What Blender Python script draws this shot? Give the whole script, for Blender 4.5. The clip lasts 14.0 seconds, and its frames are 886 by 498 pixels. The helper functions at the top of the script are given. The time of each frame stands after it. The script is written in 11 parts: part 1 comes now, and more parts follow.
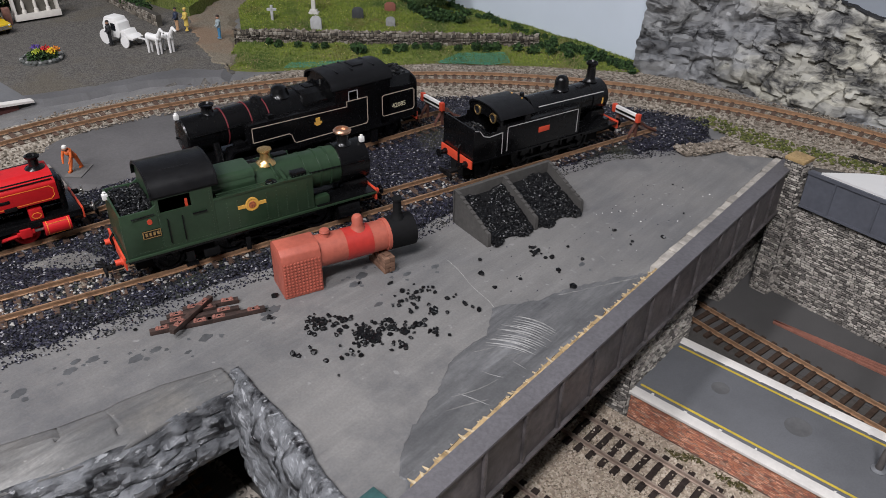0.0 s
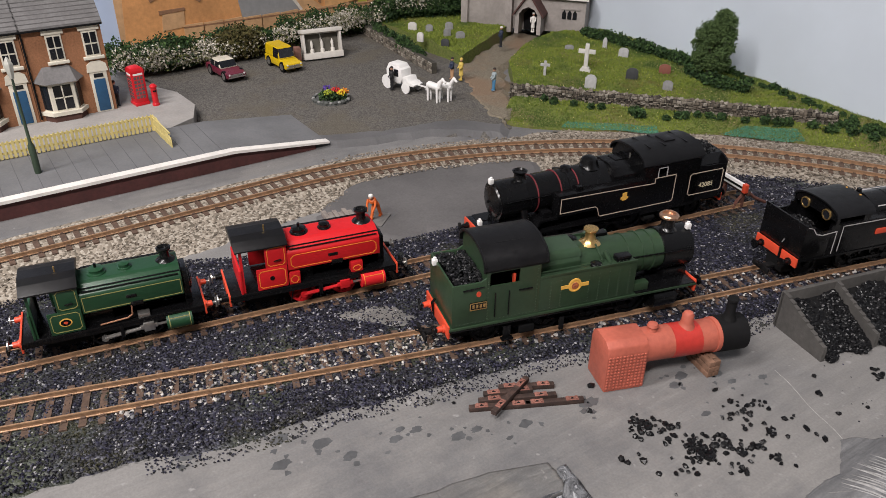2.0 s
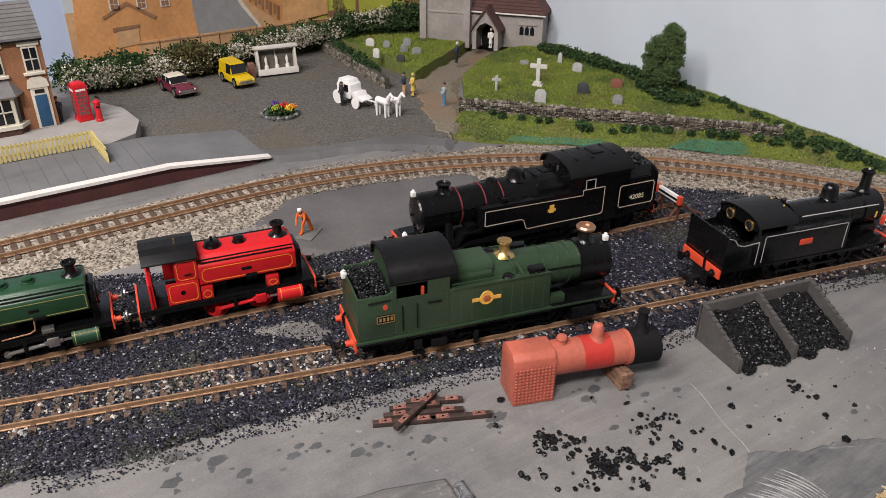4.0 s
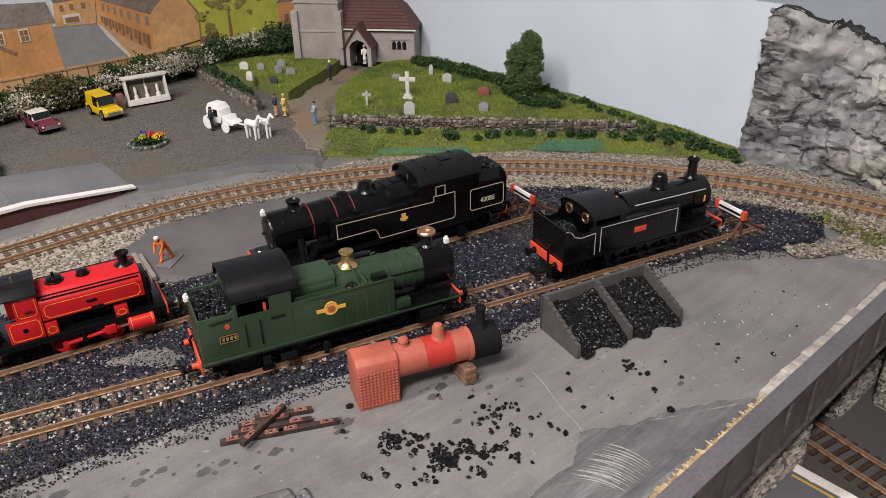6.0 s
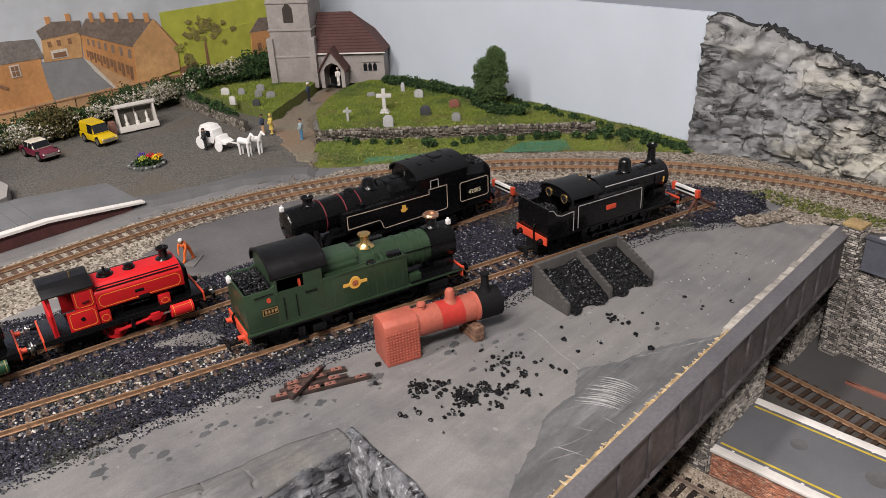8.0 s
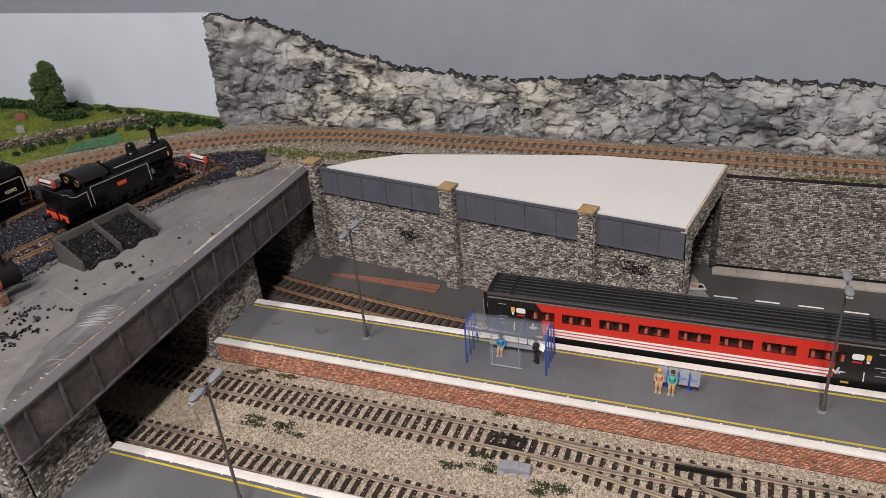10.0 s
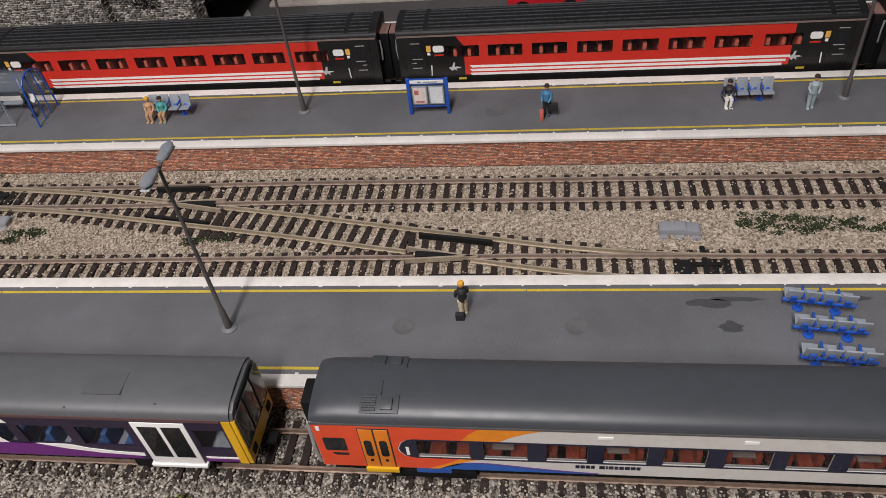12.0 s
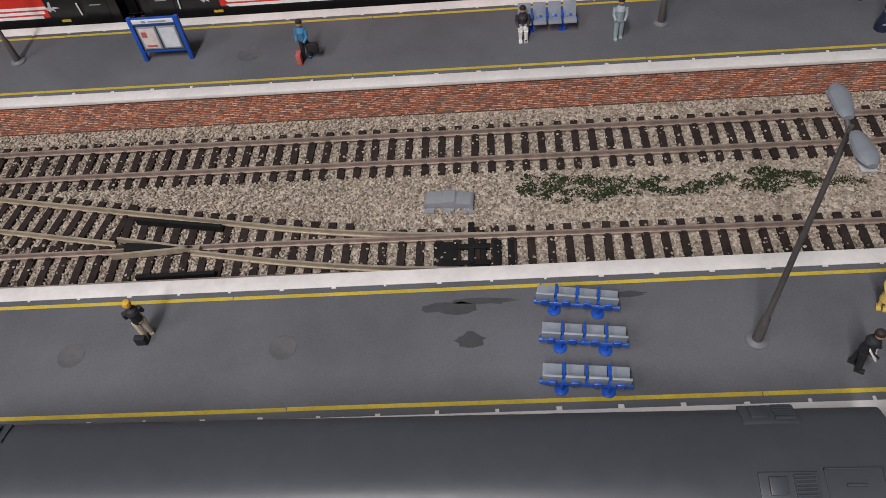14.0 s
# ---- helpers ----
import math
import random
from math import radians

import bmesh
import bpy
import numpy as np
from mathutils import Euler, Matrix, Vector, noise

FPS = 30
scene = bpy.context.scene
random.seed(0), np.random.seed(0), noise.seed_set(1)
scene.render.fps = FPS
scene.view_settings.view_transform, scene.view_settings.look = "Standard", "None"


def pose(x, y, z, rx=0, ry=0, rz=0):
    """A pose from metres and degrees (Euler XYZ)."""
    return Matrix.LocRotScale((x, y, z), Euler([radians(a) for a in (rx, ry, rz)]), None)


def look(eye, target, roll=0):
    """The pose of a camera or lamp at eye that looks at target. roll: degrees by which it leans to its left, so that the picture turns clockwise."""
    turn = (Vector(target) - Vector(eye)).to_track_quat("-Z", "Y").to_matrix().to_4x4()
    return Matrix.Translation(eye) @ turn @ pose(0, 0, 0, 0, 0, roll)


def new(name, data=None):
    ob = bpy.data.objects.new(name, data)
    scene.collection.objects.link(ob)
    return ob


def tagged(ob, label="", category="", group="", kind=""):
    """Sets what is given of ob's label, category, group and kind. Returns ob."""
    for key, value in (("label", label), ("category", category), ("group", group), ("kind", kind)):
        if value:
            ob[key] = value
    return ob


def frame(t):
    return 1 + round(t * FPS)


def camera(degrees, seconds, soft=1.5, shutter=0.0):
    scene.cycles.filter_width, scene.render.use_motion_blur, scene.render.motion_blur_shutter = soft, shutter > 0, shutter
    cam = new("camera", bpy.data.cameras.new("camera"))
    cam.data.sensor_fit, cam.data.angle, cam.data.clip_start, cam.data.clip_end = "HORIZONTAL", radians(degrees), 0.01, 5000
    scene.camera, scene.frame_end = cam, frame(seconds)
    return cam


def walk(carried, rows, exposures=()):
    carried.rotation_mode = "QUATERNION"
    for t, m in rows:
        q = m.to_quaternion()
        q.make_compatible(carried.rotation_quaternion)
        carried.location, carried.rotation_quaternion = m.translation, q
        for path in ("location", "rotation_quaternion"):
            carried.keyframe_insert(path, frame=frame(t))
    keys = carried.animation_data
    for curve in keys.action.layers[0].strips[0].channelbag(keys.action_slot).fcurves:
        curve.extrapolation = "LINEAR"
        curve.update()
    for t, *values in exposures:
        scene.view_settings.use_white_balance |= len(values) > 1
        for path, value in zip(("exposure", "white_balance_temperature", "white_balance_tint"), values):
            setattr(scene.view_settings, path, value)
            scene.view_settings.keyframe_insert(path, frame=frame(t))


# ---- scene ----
cam = camera(60.31, 14.0, soft=0.75)
PATH = [
    (0, (0.0095, -0.3374, 0.3095), (-0.2690, -0.0218, 0.0395), 1.10),
    (0.5, (-0.0029, -0.3418, 0.3138), (-0.2985, -0.0379, 0.0488), 0.89),
    (1, (-0.0402, -0.3456, 0.3107), (-0.3574, -0.0600, 0.0502), 0.68),
    (1.5, (-0.0529, -0.3558, 0.3219), (-0.3924, -0.0929, 0.0657), 0.58),
    (2, (-0.0636, -0.3766, 0.3197), (-0.4213, -0.1350, 0.0675), 0.66),
    (2.2, (-0.0678, -0.3849, 0.3183), (-0.4308, -0.1503, 0.0669), 0.69),
    (2.6, (-0.0707, -0.3896, 0.3169), (-0.4403, -0.1632, 0.0676), 0.73),
    (3, (-0.0676, -0.3821, 0.3158), (-0.4387, -0.1558, 0.0688), 0.72),
    (3.5, (-0.0574, -0.3627, 0.3151), (-0.4254, -0.1284, 0.0708), 0.66),
    (3.9, (-0.0462, -0.3451, 0.3152), (-0.4087, -0.1004, 0.0729), 0.56),
    (4.3, (-0.0338, -0.3308, 0.3159), (-0.3894, -0.0744, 0.0754), 0.42),
    (4.5, (-0.0269, -0.3246, 0.3165), (-0.3784, -0.0618, 0.0770), 0.32),
    (5, (-0.0170, -0.3157, 0.3184), (-0.3609, -0.0413, 0.0808), -0.15),
    (5.5, (-0.0116, -0.3129, 0.3182), (-0.3505, -0.0310, 0.0822), -0.79),
    (6, (-0.0080, -0.3139, 0.3186), (-0.3437, -0.0268, 0.0843), -1.37),
    (6.5, (-0.0048, -0.3144, 0.3197), (-0.3392, -0.0237, 0.0880), -1.86),
    (7, (-0.0029, -0.3194, 0.3220), (-0.3379, -0.0267, 0.0938), -2.24),
    (7.2, (-0.0019, -0.3263, 0.3225), (-0.3367, -0.0319, 0.0961), -2.34),
    (7.7, (0.0077, -0.3531, 0.3227), (-0.3217, -0.0493, 0.1009), -2.67),
    (8.2, (0.0332, -0.3999, 0.3223), (-0.2795, -0.0763, 0.1044), -3.04),
    (8.8, (0.0863, -0.4478, 0.3264), (-0.1916, -0.0940, 0.1083), -3.62),
    (9.3, (0.1508, -0.4520, 0.3383), (-0.0869, -0.0745, 0.1125), -4.32),
    (9.5, (0.1769, -0.4454, 0.3470), (-0.0444, -0.0601, 0.1177), -4.87),
    (10, (0.2544, -0.4224, 0.3622), (0.0807, -0.0211, 0.1197), -5.46),
    (10.5, (0.3434, -0.3907, 0.3492), (0.2129, 0.0151, 0.0880), -5.93),
    (11, (0.3855, -0.3785, 0.3383), (0.2845, 0.0168, 0.0492), -6.11),
    (11.5, (0.4233, -0.3931, 0.3141), (0.3431, -0.0163, -0.0046), -6.59),
    (12, (0.4720, -0.3948, 0.2800), (0.4050, -0.0386, -0.0644), -7.46),
    (12.5, (0.5208, -0.3838, 0.2644), (0.4562, -0.0394, -0.0923), -7.78),
    (13, (0.5624, -0.3725, 0.2577), (0.5009, -0.0392, -0.1098), -8.38),
    (13.5, (0.5738, -0.3421, 0.2559), (0.5235, -0.0173, -0.1209), -8.40),
    (14, (0.5633, -0.3123, 0.2431), (0.5238, -0.0005, -0.1458), -7.81),
]
walk(cam, [(t, look(eye, target, roll)) for t, eye, target, roll in PATH],
     [(0, 0.1, 6000, 8), (1.5, 0.25, 6350, 9), (5, 0.38, 6500, 10), (7, 0.42, 6500, 10), (9.5, 0.2, 6500, 10), (10.5, 0.03, 6500, 11), (12, -0.13, 6350, 10), (14, -0.24, 6100, 10)])
# ---- light: a room lit by ceiling battens and a pale ceiling ----
world = bpy.data.worlds.new("room_air")
scene.world = world
world.use_nodes = True
world.node_tree.nodes["Background"].inputs[0].default_value = (0.95, 0.97, 1.0, 1)
world.node_tree.nodes["Background"].inputs[1].default_value = 0.02
scene.view_settings.exposure = 0.0


def batten(x, y, z, length, width, watts, turn, colour):
    data = bpy.data.lights.new("ceiling_batten_light", "AREA")
    data.shape, data.size, data.size_y = "RECTANGLE", length, width
    data.energy, data.color = watts, colour
    ob = new("ceiling_batten_light", data)
    ob.matrix_basis = pose(x, y, z, 0, 0, turn)
    return ob


batten(-0.45, -1.12, 1.36, 1.0, 0.12, 19.0, 90, (1.0, 0.928, 0.9))
batten(0.3, -1.12, 1.36, 1.0, 0.12, 35.0, 90, (1.0, 0.928, 0.9))

import itertools

# ---- materials ----
MATS = {}


def nodes_of(name):
    m = bpy.data.materials.new(name)
    m.use_nodes = True
    nt = m.node_tree
    return m, nt, nt.nodes["Principled BSDF"]


def coords(nt, by_object=True):
    tc = nt.nodes.new("ShaderNodeTexCoord")
    if not by_object:
        return tc.outputs["Object"]
    info = nt.nodes.new("ShaderNodeObjectInfo")
    add = nt.nodes.new("ShaderNodeVectorMath")
    add.operation = "ADD"
    mul = nt.nodes.new("ShaderNodeMath")
    mul.operation = "MULTIPLY"
    mul.inputs[1].default_value = 3.7
    nt.links.new(info.outputs["Random"], mul.inputs[0])
    nt.links.new(tc.outputs["Object"], add.inputs[0])
    nt.links.new(mul.outputs[0], add.inputs[1])
    return add.outputs[0]


def noise_tex(nt, vec, scale, detail=4.0, rough=0.6):
    n = nt.nodes.new("ShaderNodeTexNoise")
    n.inputs["Scale"].default_value, n.inputs["Detail"].default_value, n.inputs["Roughness"].default_value = scale, detail, rough
    nt.links.new(vec, n.inputs["Vector"])
    return n.outputs["Fac"]


def ramp(nt, fac, stops, steps=False):
    r = nt.nodes.new("ShaderNodeValToRGB")
    while len(r.color_ramp.elements) < len(stops):
        r.color_ramp.elements.new(0.5)
    for e, (p, c) in zip(r.color_ramp.elements, stops):
        e.position, e.color = p, (*c, 1)
    r.color_ramp.interpolation = "CONSTANT" if steps else "LINEAR"
    nt.links.new(fac, r.inputs[0])
    return r.outputs[0]


def mixed(nt, fac, a, b, blend="MIX"):
    m = nt.nodes.new("ShaderNodeMix")
    m.data_type, m.blend_type = "RGBA", blend
    for s, v in ((m.inputs["Factor"], fac), (m.inputs["A"], a), (m.inputs["B"], b)):
        if isinstance(v, (int, float)):
            s.default_value = v
        elif isinstance(v, tuple):
            s.default_value = (*v, 1)
        else:
            nt.links.new(v, s)
    return m.outputs["Result"]


def bumped(nt, bsdf, height, strength, distance):
    b = nt.nodes.new("ShaderNodeBump")
    b.inputs["Strength"].default_value, b.inputs["Distance"].default_value = strength, distance
    nt.links.new(height, b.inputs["Height"])
    nt.links.new(b.outputs[0], bsdf.inputs["Normal"])


def dim(c, f):
    return tuple(min(1.0, v * f) for v in c)


def mat(name, c, rough=0.55, metal=0.0, var=0.12, scale=350, stain=0.14, sscale=35, bump=0.15, bscale=1400, rvar=0.1, spec=0.5):
    """A plain painted or moulded surface: grain, broad stains, slight relief and uneven gloss."""
    if name in MATS:
        return MATS[name]
    m, nt, p = nodes_of(name)
    v = coords(nt)
    fine = ramp(nt, noise_tex(nt, v, scale), [(0.3, dim(c, 1 - var)), (0.7, dim(c, 1 + var))])
    broad = ramp(nt, noise_tex(nt, v, sscale, 3), [(0.35, (1 - stain,) * 3), (0.65, (1, 1, 1))])
    nt.links.new(mixed(nt, 1.0, fine, broad, "MULTIPLY"), p.inputs["Base Color"])
    r = nt.nodes.new("ShaderNodeMapRange")
    r.inputs["To Min"].default_value, r.inputs["To Max"].default_value = max(0.05, rough - rvar), min(1, rough + rvar)
    nt.links.new(noise_tex(nt, v, scale * 0.6), r.inputs[0])
    nt.links.new(r.outputs[0], p.inputs["Roughness"])
    p.inputs["Metallic"].default_value = metal
    p.inputs["Specular IOR Level"].default_value = spec
    if bump:
        bumped(nt, p, noise_tex(nt, v, bscale, 3), bump, 0.0003)
    MATS[name] = m
    return m


def grain(name, palette, scale, rough=0.9, depth=0.0005, blotch=None, bscale=25):
    """Loose granules: cells of several colours with relief between them."""
    m, nt, p = nodes_of(name)
    v = coords(nt, False)
    vo = nt.nodes.new("ShaderNodeTexVoronoi")
    vo.inputs["Scale"].default_value = scale
    nt.links.new(v, vo.inputs["Vector"])
    sep = nt.nodes.new("ShaderNodeSeparateColor")
    nt.links.new(vo.outputs["Color"], sep.inputs[0])
    k = len(palette)
    col = ramp(nt, sep.outputs[0], [(n / k, c) for n, c in enumerate(palette)], True)
    if blotch:
        col = mixed(nt, ramp(nt, noise_tex(nt, v, bscale, 4), [(0.5, (0, 0, 0)), (0.62, (1, 1, 1))]), col, mixed(nt, 0.6, col, blotch))
    nt.links.new(col, p.inputs["Base Color"])
    p.inputs["Roughness"].default_value = rough
    inv = nt.nodes.new("ShaderNodeMath")
    inv.operation = "SUBTRACT"
    inv.inputs[0].default_value = 1
    nt.links.new(vo.outputs["Distance"], inv.inputs[1])
    bumped(nt, p, inv.outputs[0], 0.8, depth)
    MATS[name] = m
    return m


def islands(name, palette, rough=0.85, scale=700, var=0.2, spec=0.4, patches=()):
    """Joined small pieces: each island takes a colour of the palette, with fine grain on it."""
    m, nt, p = nodes_of(name)
    g = nt.nodes.new("ShaderNodeNewGeometry")
    k = len(palette)
    base = ramp(nt, g.outputs["Random Per Island"], [(n / k, c) for n, c in enumerate(palette)], True)
    f = ramp(nt, noise_tex(nt, coords(nt, False), scale), [(0.3, (1 - var,) * 3), (0.7, (1, 1, 1))])
    col = mixed(nt, 1.0, base, f, "MULTIPLY")
    for c, size, lo, hi, most in patches:
        where = ramp(nt, noise_tex(nt, coords(nt, False), size, 5, 0.65), [(lo, (0, 0, 0)), (hi, (most, most, most))])
        col = mixed(nt, where, col, c)
    nt.links.new(col, p.inputs["Base Color"])
    p.inputs["Roughness"].default_value = rough
    p.inputs["Specular IOR Level"].default_value = spec
    MATS[name] = m
    return m


def plaster_mat(name, tones, streaks, amount):
    """Grey painted plaster: brushed streaks two ways, pale scuffs, dark smears and fine grain."""
    m, nt, p = nodes_of(name)
    v = coords(nt, False)
    lines = []
    for scale, turn in (((150, 16, 60), 24), ((90, 12, 60), -52)):
        st = nt.nodes.new("ShaderNodeMapping")
        st.inputs["Scale"].default_value = scale
        st.inputs["Rotation"].default_value = (0, 0, radians(turn))
        nt.links.new(v, st.inputs[0])
        lines.append(noise_tex(nt, st.outputs[0], 1.0, 7, 0.7))
    base = ramp(nt, noise_tex(nt, v, 9, 6, 0.62), [(0.3, tones[0]), (0.5, tones[1]), (0.7, tones[2])])
    col = mixed(nt, amount, base, ramp(nt, lines[0], [(0.3, streaks[0]), (0.52, tones[1]), (0.72, streaks[1])]))
    smear = ramp(nt, noise_tex(nt, v, 14, 5, 0.7), [(0.52, (0, 0, 0)), (0.66, (amount, amount, amount))])
    col = mixed(nt, smear, col, ramp(nt, lines[1], [(0.35, streaks[0]), (0.65, tones[2])]))
    haze = ramp(nt, noise_tex(nt, v, 6.5, 8, 0.68), [(0.5, (0, 0, 0)), (0.6, (0.65, 0.65, 0.65))])
    col = mixed(nt, haze, col, dim(tones[0], 0.85))
    scuff = ramp(nt, noise_tex(nt, v, 230, 2, 0.4), [(0.71, (0, 0, 0)), (0.77, (0.6, 0.6, 0.6))])
    col = mixed(nt, scuff, col, streaks[1])
    fine = ramp(nt, noise_tex(nt, v, 900, 3), [(0.3, (0.85, 0.85, 0.85)), (0.7, (1.05, 1.05, 1.05))])
    nt.links.new(mixed(nt, 1.0, col, fine, "MULTIPLY"), p.inputs["Base Color"])
    r = nt.nodes.new("ShaderNodeMapRange")
    r.inputs["To Min"].default_value, r.inputs["To Max"].default_value = 0.36, 0.75
    nt.links.new(noise_tex(nt, v, 30, 5), r.inputs[0])
    nt.links.new(r.outputs[0], p.inputs["Roughness"])
    bumped(nt, p, lines[0], 0.4, 0.0014)
    MATS[name] = m
    return m


def rock_mat(name, dark, mid, pale, scale, buff=(0.36, 0.33, 0.26), stretch=(1, 1, 1), lean=24, lines=1.0, cap=None):
    """Scraped plaster rock: swirled greys, thin black creases in clusters, pale smears, buff patches."""
    m, nt, p = nodes_of(name)
    v = coords(nt, False)
    st = nt.nodes.new("ShaderNodeMapping")
    st.inputs["Scale"].default_value = stretch
    st.inputs["Rotation"].default_value = (0, radians(lean), radians(lean * 0.5))
    nt.links.new(v, st.inputs[0])
    warp = nt.nodes.new("ShaderNodeTexNoise")
    warp.inputs["Scale"].default_value, warp.inputs["Detail"].default_value = scale * 0.9, 4
    nt.links.new(st.outputs[0], warp.inputs["Vector"])
    sc = nt.nodes.new("ShaderNodeVectorMath")
    sc.operation = "SCALE"
    sc.inputs["Scale"].default_value = 1.3 / scale
    nt.links.new(warp.outputs["Color"], sc.inputs[0])
    ad = nt.nodes.new("ShaderNodeVectorMath")
    ad.operation = "ADD"
    nt.links.new(st.outputs[0], ad.inputs[0])
    nt.links.new(sc.outputs[0], ad.inputs[1])
    q = ad.outputs[0]
    tone = noise_tex(nt, q, scale * 0.9, 9, 0.62)
    col = ramp(nt, tone, [(0.32, dim(mid, 0.55)), (0.42, mid), (0.53, dim(pale, 0.88)), (0.64, pale), (0.76, dim(pale, 1.18))])
    patch = ramp(nt, noise_tex(nt, q, scale * 0.42, 5, 0.6), [(0.5, (0, 0, 0)), (0.57, (0.85, 0.85, 0.85))])
    col = mixed(nt, patch, col, buff)
    # broken plates, each of its own tone, with dark joints here and there
    for feature in ("F1", "DISTANCE_TO_EDGE"):
        vo = nt.nodes.new("ShaderNodeTexVoronoi")
        vo.feature = feature
        vo.inputs["Scale"].default_value = scale * 2.1
        nt.links.new(q, vo.inputs["Vector"])
        if feature == "F1":
            sep = nt.nodes.new("ShaderNodeSeparateColor")
            nt.links.new(vo.outputs["Color"], sep.inputs[0])
            col = mixed(nt, 1.0, col, ramp(nt, sep.outputs[0], [(0.0, (0.66, 0.67, 0.69)), (0.35, (0.9, 0.9, 0.91)), (0.7, (1.08, 1.08, 1.06)), (1.0, (1.2, 1.18, 1.14))]), "MULTIPLY")
        else:
            joint = ramp(nt, vo.outputs["Distance"], [(0.0, (0.95, 0.95, 0.95)), (0.03, (0.6, 0.6, 0.6)), (0.09, (0, 0, 0))])
            spots = ramp(nt, noise_tex(nt, v, scale * 1.1, 4, 0.6), [(0.46, (0, 0, 0)), (0.56, (1, 1, 1))])
            col = mixed(nt, mixed(nt, 1.0, joint, spots, "MULTIPLY"), col, dark)
    smudge = ramp(nt, noise_tex(nt, st.outputs[0], scale * 0.6, 8, 0.7), [(0.36, (0.75, 0.75, 0.75)), (0.41, (0.45, 0.45, 0.45)), (0.47, (0, 0, 0))])
    col = mixed(nt, smudge, col, dim(mid, 0.28))
    crease = None
    for k, (mul, thin) in enumerate(((1.1, 0.03), (2.3, 0.03))):
        off = nt.nodes.new("ShaderNodeMath")
        off.operation = "SUBTRACT"
        off.inputs[1].default_value = 0.5
        nt.links.new(noise_tex(nt, q, scale * mul, 6, 0.62), off.inputs[0])
        ab = nt.nodes.new("ShaderNodeMath")
        ab.operation = "ABSOLUTE"
        nt.links.new(off.outputs[0], ab.inputs[0])
        line = ramp(nt, ab.outputs[0], [(0.0, (lines, lines, lines)), (thin * 0.4, (lines * 0.8,) * 3), (thin * 2.2, (0, 0, 0))])
        where = ramp(nt, noise_tex(nt, v, scale * (0.8 + 0.5 * k), 5, 0.65), [(0.43, (1, 1, 1)), (0.52, (0, 0, 0))])
        both = nt.nodes.new("ShaderNodeMath")
        both.operation = "MULTIPLY"
        nt.links.new(line, both.inputs[0])
        nt.links.new(where, both.inputs[1])
        col = mixed(nt, both.outputs[0], col, dark)
        crease = crease or both
    if cap:
        xyz = nt.nodes.new("ShaderNodeSeparateXYZ")
        nt.links.new(v, xyz.inputs[0])
        lift = nt.nodes.new("ShaderNodeMath")
        lift.operation = "MULTIPLY_ADD"
        lift.inputs[1].default_value = 0.045
        nt.links.new(noise_tex(nt, q, scale * 0.8, 7, 0.65), lift.inputs[0])
        nt.links.new(xyz.outputs["Z"], lift.inputs[2])
        where = nt.nodes.new("ShaderNodeMapRange")
        where.inputs["From Min"].default_value, where.inputs["From Max"].default_value = cap - 0.004, cap + 0.003
        nt.links.new(lift.outputs[0], where.inputs[0])
        wash = ramp(nt, noise_tex(nt, st.outputs[0], scale * 0.7, 9, 0.68), [(0.36, (0.075, 0.075, 0.08)), (0.5, (0.165, 0.162, 0.158)), (0.64, (0.24, 0.225, 0.2))])
        col = mixed(nt, where.outputs[0], col, wash)
    nt.links.new(col, p.inputs["Base Color"])
    p.inputs["Roughness"].default_value = 0.55
    hgt = nt.nodes.new("ShaderNodeMath")
    hgt.operation = "MULTIPLY_ADD"
    hgt.inputs[1].default_value = -0.25
    nt.links.new(crease.outputs[0], hgt.inputs[0])
    nt.links.new(tone, hgt.inputs[2])
    bumped(nt, p, hgt.outputs[0], 0.8, 0.004)
    MATS[name] = m
    return m


def glass_mat(name, c, rough=0.06, alpha=None):
    m, nt, p = nodes_of(name)
    p.inputs["Base Color"].default_value = (*c, 1)
    p.inputs["Roughness"].default_value = rough
    if alpha is None:
        p.inputs["Transmission Weight"].default_value = 0.9
        p.inputs["IOR"].default_value = 1.3
    else:
        p.inputs["Alpha"].default_value = alpha
    MATS[name] = m
    return m


PLASTER = plaster_mat("grey_plaster", ((0.112, 0.113, 0.12), (0.178, 0.173, 0.168), (0.225, 0.217, 0.208)), ((0.08, 0.08, 0.085), (0.3, 0.295, 0.29)), 0.26)
REPAIR = plaster_mat("repair_plaster", ((0.085, 0.086, 0.09), (0.125, 0.125, 0.128), (0.175, 0.174, 0.174)), ((0.04, 0.041, 0.046), (0.25, 0.252, 0.26)), 0.8)
CLIFF = rock_mat("painted_cliff", (0.014, 0.014, 0.016), (0.205, 0.21, 0.218), (0.325, 0.327, 0.325), 15, (0.4, 0.385, 0.325), (0.62, 1, 1.4), 16)
CREAM_BALLAST = grain("cream_ballast", [(0.27, 0.22, 0.17), (0.37, 0.305, 0.235), (0.46, 0.39, 0.31), (0.31, 0.25, 0.195), (0.52, 0.445, 0.36)], 620)
GREY_BALLAST = grain("grey_ballast", [(0.04, 0.035, 0.03), (0.19, 0.168, 0.145), (0.34, 0.305, 0.265), (0.11, 0.095, 0.08), (0.26, 0.23, 0.2)], 560)
ASH = grain("black_ash", [(0.004, 0.004, 0.006), (0.013, 0.013, 0.024), (0.022, 0.022, 0.042), (0.006, 0.006, 0.009), (0.07, 0.07, 0.085), (0.012, 0.012, 0.02), (0.005, 0.005, 0.008)], 800, 0.6, 0.0006, (0.05, 0.06, 0.03), 14)
